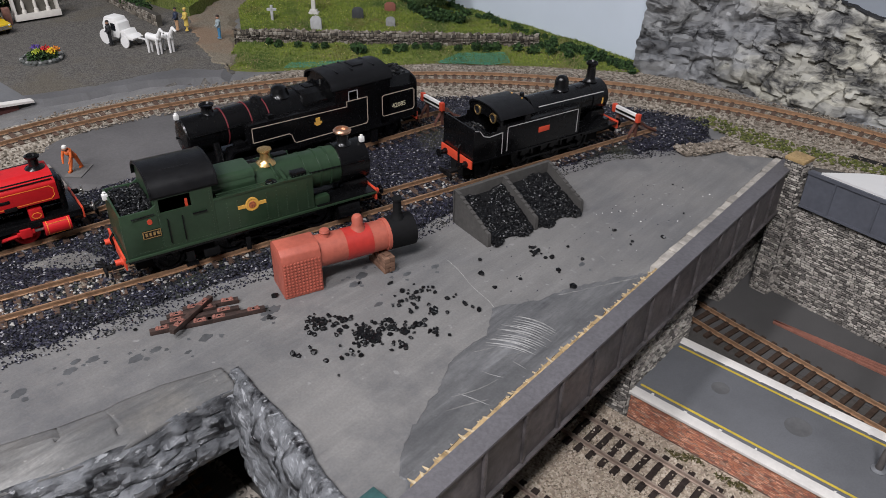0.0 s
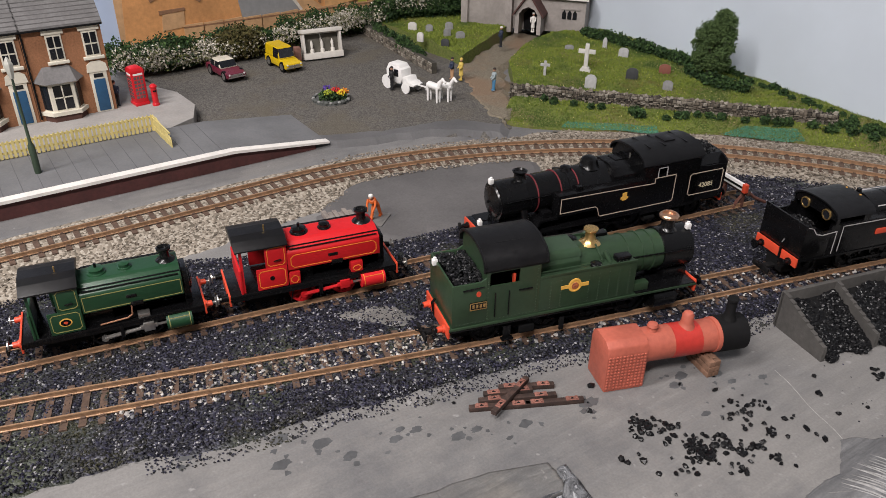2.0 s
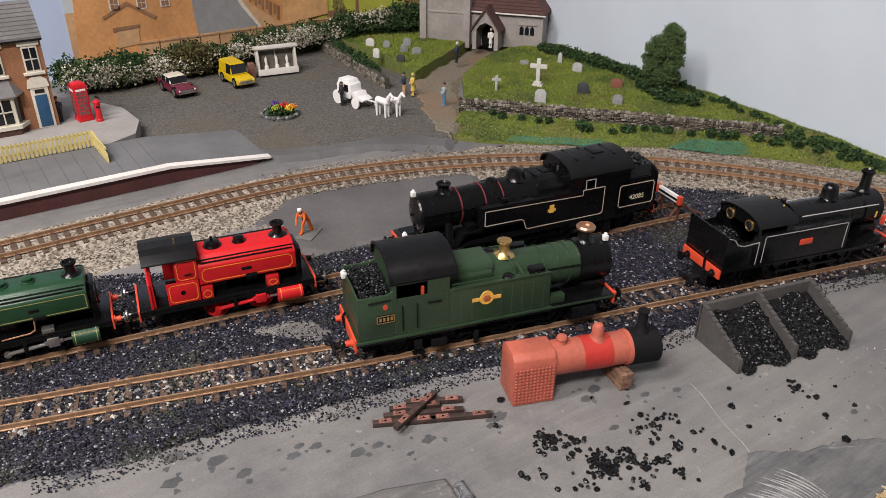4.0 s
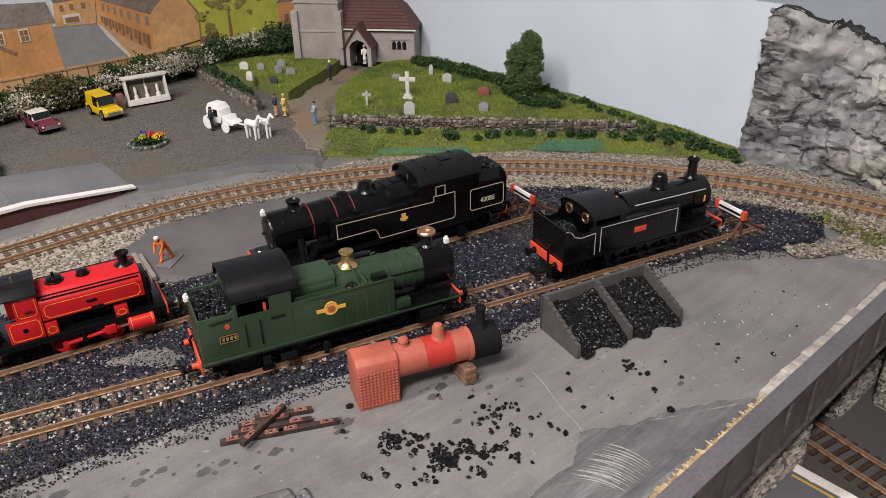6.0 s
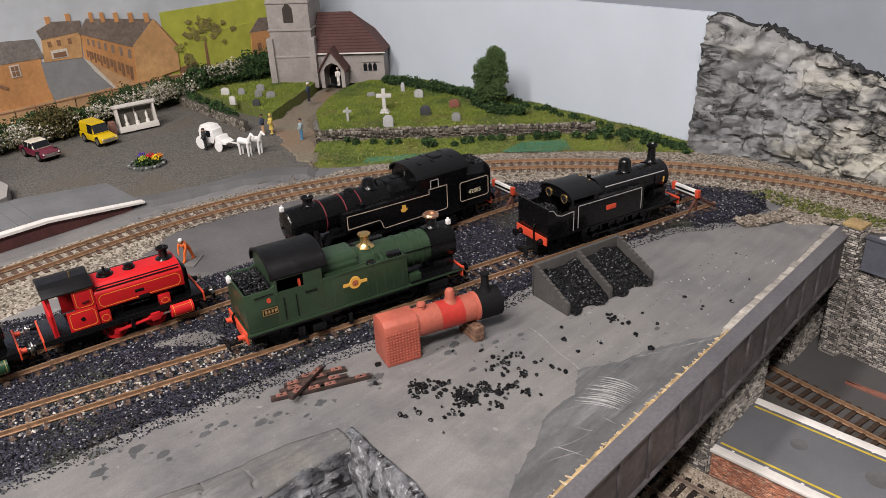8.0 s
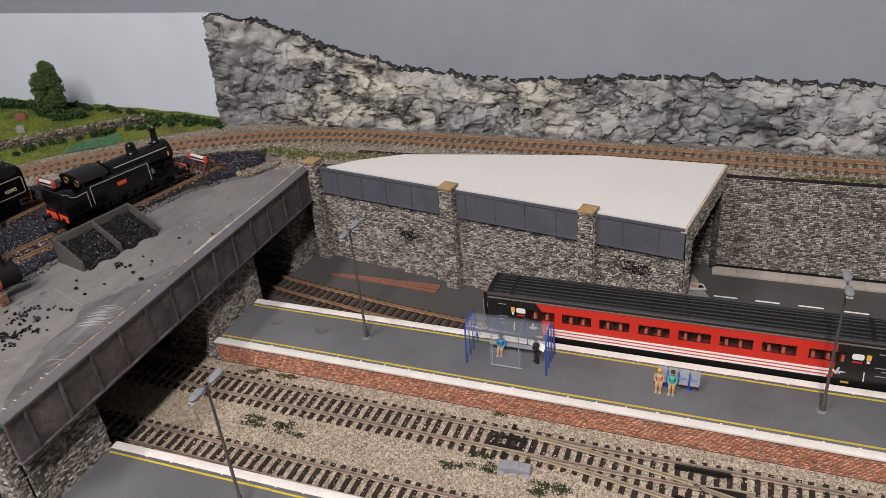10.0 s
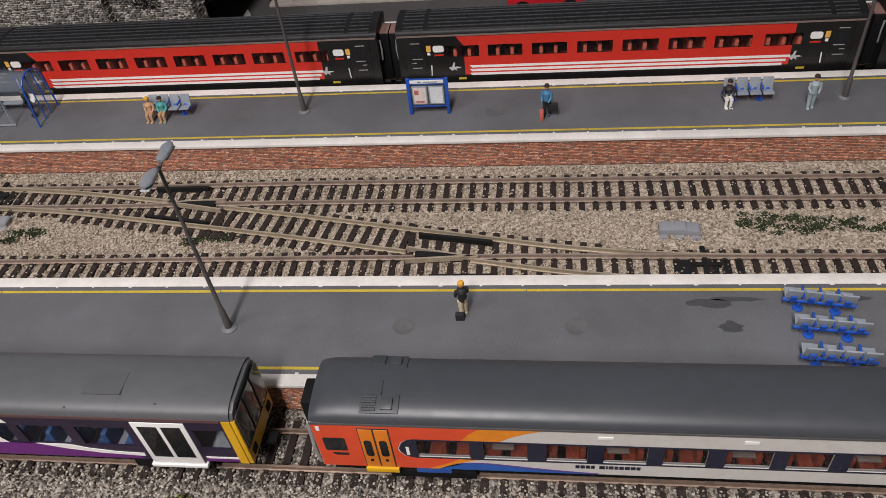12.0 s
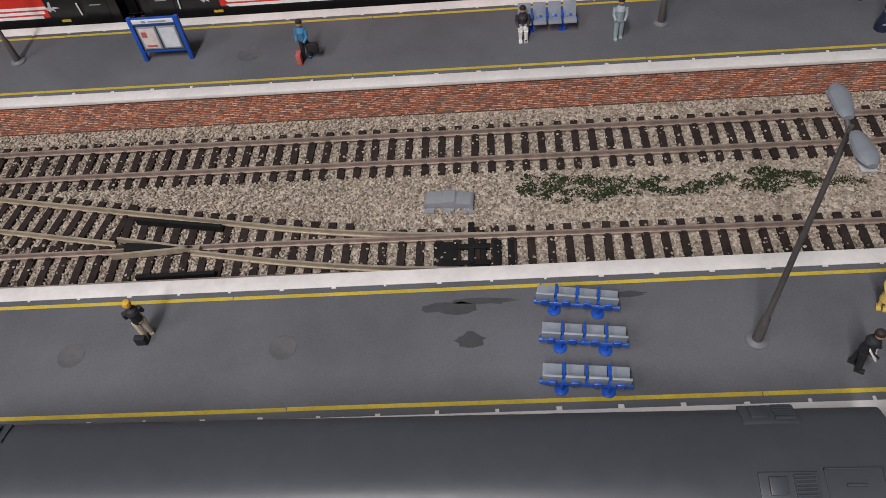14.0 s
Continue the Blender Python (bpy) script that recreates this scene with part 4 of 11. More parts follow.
# long wall behind the road, with thin pilasters
# pilaster stones darkened in colour to stand for their shadow side
SHADED_STONE = islands("shaded_pilaster_stone", [(0.05, 0.046, 0.043), (0.08, 0.074, 0.068), (0.035, 0.033, 0.032), (0.12, 0.11, 0.1)], 0.9)
wall = wall_body("wall_road", [(242, 200), (1500, 200), (1500, 206), (242, 206)], 0, U + 1, "long rough grey stone wall behind the road")
stonework(wall, [(242, 200, 392, 200, 2.5, U + 0.6), (397, 200, 526, 200, 2.5, U + 0.6), (531, 200, 660, 200, 2.5, U + 0.6), (665, 200, 800, 200, 2.5, U + 0.6)], 51)
for n, x in enumerate((243, 394.5, 528.5, 662.5)):
    p = wall_body("wall_pilaster", [(x - 1.7, 196.2), (x + 1.7, 196.2), (x + 1.7, 200.5), (x - 1.7, 200.5)], 2.4, U + 1.2, "narrow stone pilaster of the road wall, coloured dark for its shadow side", SHADED_STONE)
    stonework(p, [(x - 1.7, 196.2, x + 1.7, 196.2, 2.5, U + 1), (x + 1.7, 196.2, x + 1.7, 200, 2.5, U + 1), (x - 1.7, 200, x - 1.7, 196.2, 2.5, U + 1)], 55 + n, (2, 4), material=SHADED_STONE)
    part("pilaster_foot", box(B(), x - 2.6, x + 3.6, 194, 199, 2.5, 5.5, 0.8), SHADED_STONE, p)
wall = wall_body("wall_tunnel_back", [(-98, 200), (242, 200), (242, 206), (-98, 206)], 0, U + 1, "stone wall inside the road tunnel")
stonework(wall, [(100, 200, 242, 200, 0.5, U)], 58)
pave = thing("pavement_road", "pinkish grey kerbed pavement along the stone wall", "pavement", kind="structure")
slab = None
for k in range(62):
    x = 244 + 20 * k
    if slab is None:
        slab = part("paving_slab", box(B(), 0, 19.9, 184.5, 195.8, 0.3, 2.6, 0.12), PAVING, pave)
        slab.matrix_basis = pose(x / 1000, 0, 0)
    else:
        again("paving_slab", slab, pave, pose(x / 1000, 0, 0))
marks = thing("road_marking", "white dashed centre line painted on the road", "road marking", kind="structure")
dash = None
for k in range(22):
    x = 248 + 32.3 * k
    if dash is None:
        dash = part("dash", box(B(), 0, 18.5, 149.2, 151.0, 0.3, 0.42), WHITE, marks)
        dash.matrix_basis = pose(x / 1000, 0, 0)
    else:
        again("dash", dash, marks, pose(x / 1000, (k % 3 - 1) * 0.0003, 0))
packet = thing("card_packet", "crumpled pale grey card packet leaning in the tunnel mouth", "packet")
PACKET_GREY = mat("packet_grey", (0.27, 0.275, 0.26), 0.8, 0, 0.25, 120, 0.3, 60)
part("body", prism(B(), [(227, 122), (249, 125), (245, 140), (239, 154), (233, 168), (228, 176)], "z", 0.3, 4.2, 0.6), PACKET_GREY, packet)
part("flap", prism(B(), [(226, 122.5), (249.4, 124.6), (246.4, 132), (227, 136)], "z", 4.2, 5.2, 0.3), mat("packet_pale", (0.5, 0.49, 0.46), 0.7), packet)
part("flap", prism(B(), [(228, 149), (242, 151), (238.6, 160), (228.6, 160)], "z", 4.2, 5.0, 0.3), MATS["packet_pale"], packet)
part("printed_patch", prism(B(), [(229, 151.5), (234, 152.2), (233.2, 157.5), (229.4, 157.4)], "z", 5.0, 5.15), mat("packet_pink", (0.45, 0.22, 0.19), 0.7), packet)
part("printed_patch", prism(B(), [(235, 152.4), (239.6, 153), (238, 156.6), (235.2, 156.8)], "z", 5.0, 5.15), BLACK_MATT, packet)
# black smudges on the stone wall
rr = random.Random(77)
for s0, z0, wide in ((87, 41, 5.5), (294, 53, 8.5)):
    spots = []
    for k in range(260):
        s, z = rr.gauss(s0, wide), rr.gauss(z0, 3.2)
        if z < 68:
            spots.append((*along(s, -2.0 + rr.uniform(-0.3, 0.5)), z))
    v, f = chips(np.array(spots), 0.62, np.random.default_rng(7))
    raw("scorch_marks", v, f, BLACK_MATT, None, "black smudge on the stone wall", "stuff", "smudge")


sheet("ground_cave_floor", [(-420, -640), (-60, -640), (-60, -330), (-95, -262), (-118, -214), (-420, -209)], 0.35, plaster_mat("cave_floor", ((0.1, 0.098, 0.094), (0.15, 0.146, 0.138), (0.2, 0.19, 0.17)), ((0.06, 0.06, 0.06), (0.3, 0.29, 0.26)), 0.5), "grey smeared plaster floor before the rock tunnel", 3, 6, 0.6, 3.0)


# ---- tunnel rocks below the deck ----
def streak_mat(name, dark, mid, pale, stretch, turn, gloss):
    """Brushed and combed plaster rock: black creases, grey runs and dry-brushed pale edges along one direction; the
    pale also paints in highlights.
    """
    m, nt, p = nodes_of(name)
    v = coords(nt, False)
    st = nt.nodes.new("ShaderNodeMapping")
    st.vector_type = "TEXTURE"
    st.inputs["Scale"].default_value = tuple(1 / k for k in stretch)
    st.inputs["Rotation"].default_value = (0, radians(turn), 0)
    nt.links.new(v, st.inputs[0])
    run = noise_tex(nt, st.outputs[0], 1.0, 8, 0.66)
    col = ramp(nt, run, [(0.4, dark), (0.46, dim(mid, 0.55)), (0.53, mid), (0.61, dim(mid, 1.35)), (0.69, pale)])
    blot = ramp(nt, noise_tex(nt, v, 75, 6, 0.68), [(0.4, dark), (0.47, mid), (0.62, mid)])
    col = mixed(nt, ramp(nt, noise_tex(nt, v, 40, 4), [(0.5, (0, 0, 0)), (0.6, (0.8, 0.8, 0.8))]), col, blot)
    edge = ramp(nt, noise_tex(nt, st.outputs[0], 3.2, 7, 0.66), [(0.585, (0, 0, 0)), (0.63, (0.75, 0.75, 0.75))])
    nt.links.new(mixed(nt, edge, col, pale), p.inputs["Base Color"])
    p.inputs["Roughness"].default_value = gloss
    bumped(nt, p, run, 0.9, 0.004)
    MATS[name] = m
    return m


ROCK_LIP = streak_mat("rock_lip", (0.006, 0.006, 0.008), (0.125, 0.13, 0.14), (0.36, 0.37, 0.385), (95, 34, 60), 12, 0.38)
ROCK_WALL = streak_mat("rock_wall", (0.005, 0.005, 0.007), (0.14, 0.145, 0.155), (0.4, 0.41, 0.43), (170, 90, 34), -42, 0.38)
RIM_PLASTER = plaster_mat("rim_plaster", ((0.1, 0.1, 0.103), (0.16, 0.157, 0.152), (0.235, 0.218, 0.19)), ((0.05, 0.05, 0.054), (0.36, 0.35, 0.335)), 0.75)


def rock_sheet(name, line, profile, material, label, seed, rough, ripple, cut=None):
    """Plaster rock swept along the deck's edge: profile holds (outwards, down); rough is the relief and ripple its pitch along and down."""
    pts, acc = [], 0.0
    for (x0, y0), (x1, y1) in zip(line, line[1:]):
        n = math.hypot(x1 - x0, y1 - y0)
        k = max(2, int(n / 1.3))
        for i in range(k):
            pts.append((x0 + (x1 - x0) * i / k, y0 + (y1 - y0) * i / k, (y1 - y0) / n, -(x1 - x0) / n, acc + n * i / k))
        acc += n
    prof = []
    for (o0, d0), (o1, d1) in zip(profile, profile[1:]):
        k = max(2, int(math.hypot(o1 - o0, d1 - d0) / 1.2))
        prof += [(o0 + (o1 - o0) * i / k, d0 + (d1 - d0) * i / k, (d1 - d0), (o1 - o0)) for i in range(k)]
    prof.append((*profile[-1], 0, 1))
    bm, grid = B(), []
    for x, y, nx, ny, s in pts:
        col = []
        for j, (o, d, dd, do) in enumerate(prof):
            q = Vector((s * ripple[0], seed, d * ripple[1] + o * ripple[1]))
            r = 1.3 * noise.fractal(q, 1.0, 2.0, 4) + 1.0 * (0.35 - abs(noise.noise(q * 1.9 + Vector((3, 1, 2))))) + 0.5 * (0.3 - abs(noise.noise(q * 4.3))) + 0.25 * noise.noise(q * 9)
            r *= rough * min(1.0, j / 5)
            k = math.hypot(dd, do) or 1.0
            o = o * (1 - 0.45 * min(1.0, max(0.0, (s - acc + 40) / 40))) if o < 0 else o
            oo, zz = o + r * dd / k, U + 0.1 - d + r * abs(do) / k
            col.append(None if cut and cut(s, d) else bm.verts.new((x + nx * oo, y + ny * oo, zz)))
        grid.append(col)
    for a, b in zip(grid, grid[1:]):
        for k in range(len(prof) - 1):
            c = (a[k], b[k], b[k + 1], a[k + 1])
            if all(c):
                bm.faces.new(c)
    bmesh.ops.recalc_face_normals(bm, faces=bm.faces[:])
    ob = setting(name, bm, material, label)
    so = ob.modifiers.new("thickness", "SOLIDIFY")
    so.thickness, so.offset = 0.003, 0
    return ob


pil = stone_block("wall_pillar_girder", "rough tan and grey stone pillar at the girder's end", -130, -115.5, -223, -214.2, 0, 86.5, 14, "SEW")
part("cap", box(B(), -131, -114.5, -224, -213.8, 86.6, 88, 0.3), mat("cap_teal", (0.03, 0.085, 0.085), 0.7, 0, 0.3), pil, "dark teal pillar cap")
rock_sheet("ground_rock_shoulder", LIP, [(-21, 0.05), (-16, -0.35), (-10, -0.3), (-5, 0.2), (-1.5, 1.2), (1.0, 3.0)], RIM_PLASTER, "pale streaked plaster shoulder above the rock tunnel", 3, 0.55, (0.02, 0.22))
rock_sheet("wall_rock_lip", LIP, [(-0.5, 1.6), (2, 4), (3, 8), (5, 14), (8, 21), (7, 25), (1, 28)], ROCK_LIP, "black and grey rock lip over the tunnel mouth", 7, 2.4, (0.075, 0.15))
rock_sheet("wall_rock_west", LIP, [(5, 24), (2, 36), (7, 60), (16, 87)], ROCK_LIP, "crumpled black and grey rock wall", 9, 3.0, (0.05, 0.08), lambda s, d: s > np.interp(d, (26, 36, 50, 60, 75, 87), (420, 403, 394, 391, 384, 380)) + 2.5 * noise.noise((d * 0.3, 1, 5)))
rock_sheet("wall_rock_east", [(-222, -210), (-207, -212.5), (-173, -216), (-150, -223), (-122.5, -226.6)], [(-2, 0.1), (2, 0.2), (4, 2.5), (6, 7), (7, 12), (8, 26), (9, 46), (10, 66), (12, 87)], ROCK_WALL, "black and grey streaked rock wall", 2, 2.4, (0.13, 0.045), lambda s, d: s < np.interp(d, (0, 20, 34, 46, 56, 66, 87), (-1, 5, 16, 42, 66, 84, 90)) + 2.5 * noise.noise((d * 0.3, 4, 5)))

# ---- railway tracks ----
def resample(pts, step):
    out, left = [], 0.0
    for (x0, y0), (x1, y1) in zip(pts, pts[1:]):
        n = math.hypot(x1 - x0, y1 - y0)
        s = left
        while s < n:
            out.append((x0 + (x1 - x0) * s / n, y0 + (y1 - y0) * s / n, math.atan2(y1 - y0, x1 - x0)))
            s += step
        left = s - n
    return out


def rail(pts, z0, z1):
    """A flat-bottomed rail swept along a line."""
    prof = [(-0.8, z0), (0.8, z0), (0.8, z0 + 0.4), (0.25, z0 + 0.6), (0.25, z1 - 1.0), (0.45, z1 - 0.8), (0.45, z1), (-0.45, z1), (-0.45, z1 - 0.8), (-0.25, z1 - 1.0), (-0.25, z0 + 0.6), (-0.8, z0 + 0.4)]
    left = [offset_line(pts, p[0]) for p in prof]
    bm = B()
    rows = [[bm.verts.new((*left[k][i], prof[k][1])) for k in range(len(prof))] for i in range(len(pts))]
    for a, b in zip(rows, rows[1:]):
        for k in range(len(prof)):
            j = (k + 1) % len(prof)
            bm.faces.new((a[k], b[k], b[j], a[j]))
    bm.faces.new(rows[0])
    bm.faces.new(rows[-1][::-1])
    bmesh.ops.recalc_face_normals(bm, faces=bm.faces[:])
    return bm


def sleeper_mesh():
    bm = box(B(), -1.6, 1.6, -15, 15, 0, 1.9)
    for y in (-8.8, 8.8):
        box(bm, -1.0, 1.0, y - 1.9, y - 0.75, 1.9, 2.6)
        box(bm, -1.0, 1.0, y + 0.75, y + 1.9, 1.9, 2.6)
    return bm


def track(name, label, pts, z, rail_mat, sleeper_mat, spacing=7.6, skip=None, seed=1):
    rnd = random.Random(seed)
    t = thing(name, label, "railway track", kind="structure")
    for d in (8.8, -8.8):
        part("rail", rail(offset_line(pts, d), z + 1.9, z + 4.7), rail_mat, t)
    first = None
    for x, y, a in resample(pts, spacing):
        if skip and skip(x, y):
            continue
        m = pose((x + rnd.uniform(-0.3, 0.3)) / 1000, y / 1000, (z + rnd.uniform(-0.25, 0.15)) / 1000, 0, 0, math.degrees(a) + rnd.uniform(-1.2, 1.2))
        if first is None:
            first = part("sleeper", sleeper_mesh(), sleeper_mat, t)
            first.matrix_basis = m
        else:
            again("sleeper", first, t, m)
    return t


# yard lines: a start point, a slope, and a gentle sideways drift along the line
Y1A, Y1S = (-300.8, -143.6), 0.2914
Y2A, Y2S = (-358.8, -61.5), 0.2479
Y1D = ((-480, -2.0), (-166, 0.8), (-60, 2.0), (0, 1.3), (60, -0.5), (163, -3.0), (282, -5.6))
Y2D = ((-560, 38.6), (112, -7.7))


def yard_point(a, slope, s):
    ang = math.atan(slope)
    drift = np.interp(s, *zip(*(Y1D if slope == Y1S else Y2D)))
    return a[0] + s * math.sin(ang) + drift * math.cos(ang), a[1] + s * math.cos(ang) - drift * math.sin(ang)


def yard_pose(a, slope, s, z, turn=0):
    """A pose on a yard line, s millimetres along it; local x runs forward along the line."""
    (x0, y0), (x1, y1) = yard_point(a, slope, s - 45), yard_point(a, slope, s + 45)
    x, y = yard_point(a, slope, s)
    return pose(x / 1000, y / 1000, z / 1000, 0, 0, math.degrees(math.atan2(y1 - y0, x1 - x0)) + turn)


def yard_line(a, slope, s0, s1, step=20):
    return [yard_point(a, slope, s) for s in np.arange(s0, s1 + 1, step)]


T1Y, T2Y, T3Y = -60.5, -122.5, -230.0
ZT = -0.2
track("track_loop", "weathered single loop line on pale ballast", LOOP[10:240:1], U + 1.6, RAIL_RUST, SLEEPER_YARD, 7.6)


def drift(x, line):
    """How far a platform line wanders to the south at x: both bow a little towards the west."""
    if line == T1Y:
        return np.interp(x, (-130, -50, 10, 215, 290, 330), (-0.3, -1.8, -2.4, -2.2, -0.6, 0))
    if line == T2Y:
        return np.interp(x, (-135, -60, 0, 180, 290, 400, 460), (-3.2, -4.0, -4.8, -4.4, -2.4, -0.9, 0))
    return 0 * x


track("track_platform_far", "brown sleepered platform line in cream ballast", [(x, T1Y + drift(x, T1Y)) for x in range(-360, 1000, 20)], ZT, RAIL_STEEL, SLEEPER)
track("track_platform_near", "brown sleepered platform line in cream ballast", [(x, T2Y + drift(x, T2Y)) for x in range(-360, 1000, 20)], ZT, RAIL_STEEL, SLEEPER, seed=2)
track("track_front", "platform line in grey ballast under the railcars", [(x, T3Y) for x in range(60, 1000, 20)], ZT, mat("front_rail", (0.26, 0.185, 0.14), 0.5, 0.3, 0.25), SLEEPER, seed=3)
rear = [(-260, 118), (-220, 104), (-185, 93), (-150, 83.5), (-110, 75.5), (-70, 69), (-30, 62.5), (0, 58.5), (30, 55), (60, 52.4), (90, 50.8), (120, 50.5)]
track("track_rear", "rusty curved line behind the far platform", rear + [(x, 50.5) for x in range(140, 1000, 20)], ZT, RAIL_RUST, SLEEPER_RUST, seed=4)
track("track_yard_near", "rusty yard siding bedded in black ash", yard_line(Y1A, Y1S, -480, 300), U + 0.6, RAIL_RUST, SLEEPER_YARD, seed=5)
track("track_yard_far", "rusty yard siding bedded in black ash", yard_line(Y2A, Y2S, -560, 130), U + 0.6, RAIL_RUST, SLEEPER_YARD, seed=6)
cave = [(-330, -232), (-300, -233), (-262, -235), (-232, -237), (-206, -241), (-182, -248), (-160, -259), (-142, -275), (-128, -301), (-119, -345), (-114, -400)]
track("track_tunnel", "rusty track curving out of the rock tunnel", cave, ZT, mat("brown_rail", (0.12, 0.07, 0.045), 0.5, 0.2, 0.25), mat("tan_sleeper", (0.24, 0.145, 0.075), 0.85, 0, 0.4, spec=0.3), seed=7)

# crossover between the platform lines: a curve, a straight between the frogs, a curve
XMID, XSLOPE, XBEND = 342.0, 0.178, 115.0
XHALF = (T1Y - T2Y) / XSLOPE / 2 + XBEND / 2


def crossing(x):
    """The crossover's centre line at x."""
    u = abs(x - XMID)
    d = XSLOPE * u
    e = u - (XHALF - XBEND)
    if e > 0:
        d -= XSLOPE * e * e / (2 * XBEND)
    return (T1Y + T2Y) / 2 - math.copysign(d, x - XMID) + (drift(x, T1Y) if x < XMID else 0)


XO = [(XMID + XHALF * (k - 40) / 40, crossing(XMID + XHALF * (k - 40) / 40)) for k in range(81)]
FROG_GAP = 76.0
xo = thing("track_crossover", "crossover points with bright rails between the platform lines", "points", kind="structure")
BRIGHT_RAIL = mat("bright_rail", (0.5, 0.42, 0.31), 0.36, 0.45, 0.15)
POINT_BLACK = mat("point_black_plastic", (0.01, 0.01, 0.01), 0.55, 0, 0.2, spec=0.3)
for d, s in ((8.8, -1), (-8.8, 1)):
    gap = XMID + s * FROG_GAP
    for run in ([q for q in XO if q[0] < gap - 14], [q for q in XO if q[0] > gap + 14]):
        part("rail", rail(offset_line(run, d), ZT + 1.9, ZT + 4.8), BRIGHT_RAIL, xo)
first = None
for x, y, a in resample(XO, 7.6):
    if abs(y - T1Y) < 21 or abs(y - T2Y) < 21:
        continue
    m = pose(x / 1000, y / 1000, ZT / 1000 - 0.0001, 0, 0, math.degrees(a))
    if first is None:
        first = part("sleeper", sleeper_mesh(), SLEEPER, xo)
        first.matrix_basis = m
    else:
        again("sleeper", first, xo, m)
for s in (1, -1):
    def at(x, y):
        """A place by the south frog, turned half round for the north one."""
        return (2 * XMID - x, T1Y + T2Y - y + drift(2 * XMID - x, T1Y)) if s < 0 else (x, y + drift(x, T2Y) * (x < 440))

    main = T2Y + 8.8
    nose = XMID + FROG_GAP + 15
    # solid black crossing block between the two rails, tapering to its nose
    lower = crossing(nose - 29) - 8.9
    bm = prism(B(), [at(nose - 29, lower + 1.0), at(nose - 29, main - 1.1), at(nose + 1, main - 1.3), at(nose + 1, main - 0.2)], "z", 0.6, 4.75)
    part("frog", bm, POINT_BLACK, xo)
    bm = B()
    for u0, off in ((nose - 34, 3.1), (nose - 34, 0)):
        if off:
            p0, p1 = at(u0, crossing(u0) - 8.8 + off), at(nose + 4, crossing(nose + 4) - 8.8 + 1.6)
        else:
            p0, p1 = at(u0, main - 2.9), at(nose + 4, main - 0.6)
        n = Vector((p1[1] - p0[1], p0[0] - p1[0])).normalized() * 0.5
        prism(bm, [(p0[0] - n.x, p0[1] - n.y), (p1[0] - n.x, p1[1] - n.y), (p1[0] + n.x, p1[1] + n.y), (p0[0] + n.x, p0[1] + n.y)], "z", 1.8, 4.85)
    part("wing_rail", bm, BRIGHT_RAIL, xo)
    for u0, u1, by in ((nose - 29, nose + 11, lambda u: crossing(u) + 8.8 - 2.9), (nose - 20, nose + 13, lambda u: T2Y - 8.8 + 2.9)):
        p0, p1 = at(u0, by(u0)), at(u1, by(u1))
        part("check_rail", prism(B(), [(p0[0], p0[1] - 0.9), (p1[0], p1[1] - 0.9), (p1[0], p1[1] + 0.9), (p0[0], p0[1] + 0.9)], "z", 1.2, 4.5), POINT_BLACK, xo)
    # long timbers under both routes
    u = (4.8 if s > 0 else 2.8) + 7.6 * math.ceil((nose - 38) / 7.6)
    while u < nose + 70:
        hi = crossing(u) + 15.5
        p0, p1 = at(u - 1.75, T2Y + 12), at(u + 1.75, hi)
        if hi - T2Y > 17:
            part("timber", box(B(), min(p0[0], p1[0]), max(p0[0], p1[0]), min(p0[1], p1[1]), max(p0[1], p1[1]), ZT + 0.1, ZT + 1.7, 0.15), SLEEPER, xo)
        u += 7.6
for x, y in ((131, T1Y - 2.2), (549, T2Y)):
    bm = B()
    box(bm, x - 14, x - 4, y - 7.6, y + 7.6, 0, 1.6, 0.2)
    box(bm, x, x + 2.6, y - 15, y + 17, 0.6, 2.4, 0.3)
    box(bm, x + 5, x + 7.4, y - 7.4, y + 13, 0, 2.0, 0.3)
    box(bm, x - 4, x + 9, y + 3, y + 5.4, 0.8, 2.6, 0.3)
    box(bm, x - 4, x + 9, y - 5.4, y - 3, 0.8, 2.6, 0.3)
    box(bm, x + 10, x + 13.4, y - 7.4, y + 7.4, 0, 1.9, 0.2)
    box(bm, x + 16, x + 18.6, y - 7.4, y + 12, 0, 1.9, 0.2)
    cyl(bm, (x + 1.5, y - 4, 2.4), (x + 1.5, y - 4, 3.2), 1.2)
    part("tie_bar", bm, POINT_BLACK, xo)


def point_motor(x, y, turn):
    t = thing("point_motor", "grey moulded point motor cover lying in the ballast", "point motor", pose(x / 1000, y / 1000, 0, 0, 0, turn), "point motors")
    g = mat("motor_cover_grey", (0.25, 0.26, 0.28), 0.6, 0, 0.08)
    bm = prism(B(), [(-10.5, 0), (10.5, 0), (10.5, 3), (9.4, 3.9), (3.2, 4.2), (2.6, 4.9), (-2.6, 4.9), (-3.2, 4.2), (-9.4, 3.9), (-10.5, 3)], "y", -3.6, 3.6, 0.5)
    part("cover", bm, g, t)
    for x0, x1 in ((-10.5, -6), (-2.4, 2.4), (6, 10.5)):
        part("foot", box(B(), x0, x1, -6.2, 6.2, 0, 1.0, 0.3), g, t)


point_motor(143, -84, 4)
point_motor(541, -92.5, 176)


STOP_RUST = mat("buffer_stop_rust", (0.13, 0.05, 0.035), 0.75, 0, 0.35, 500, 0.4, 120, 0.4)


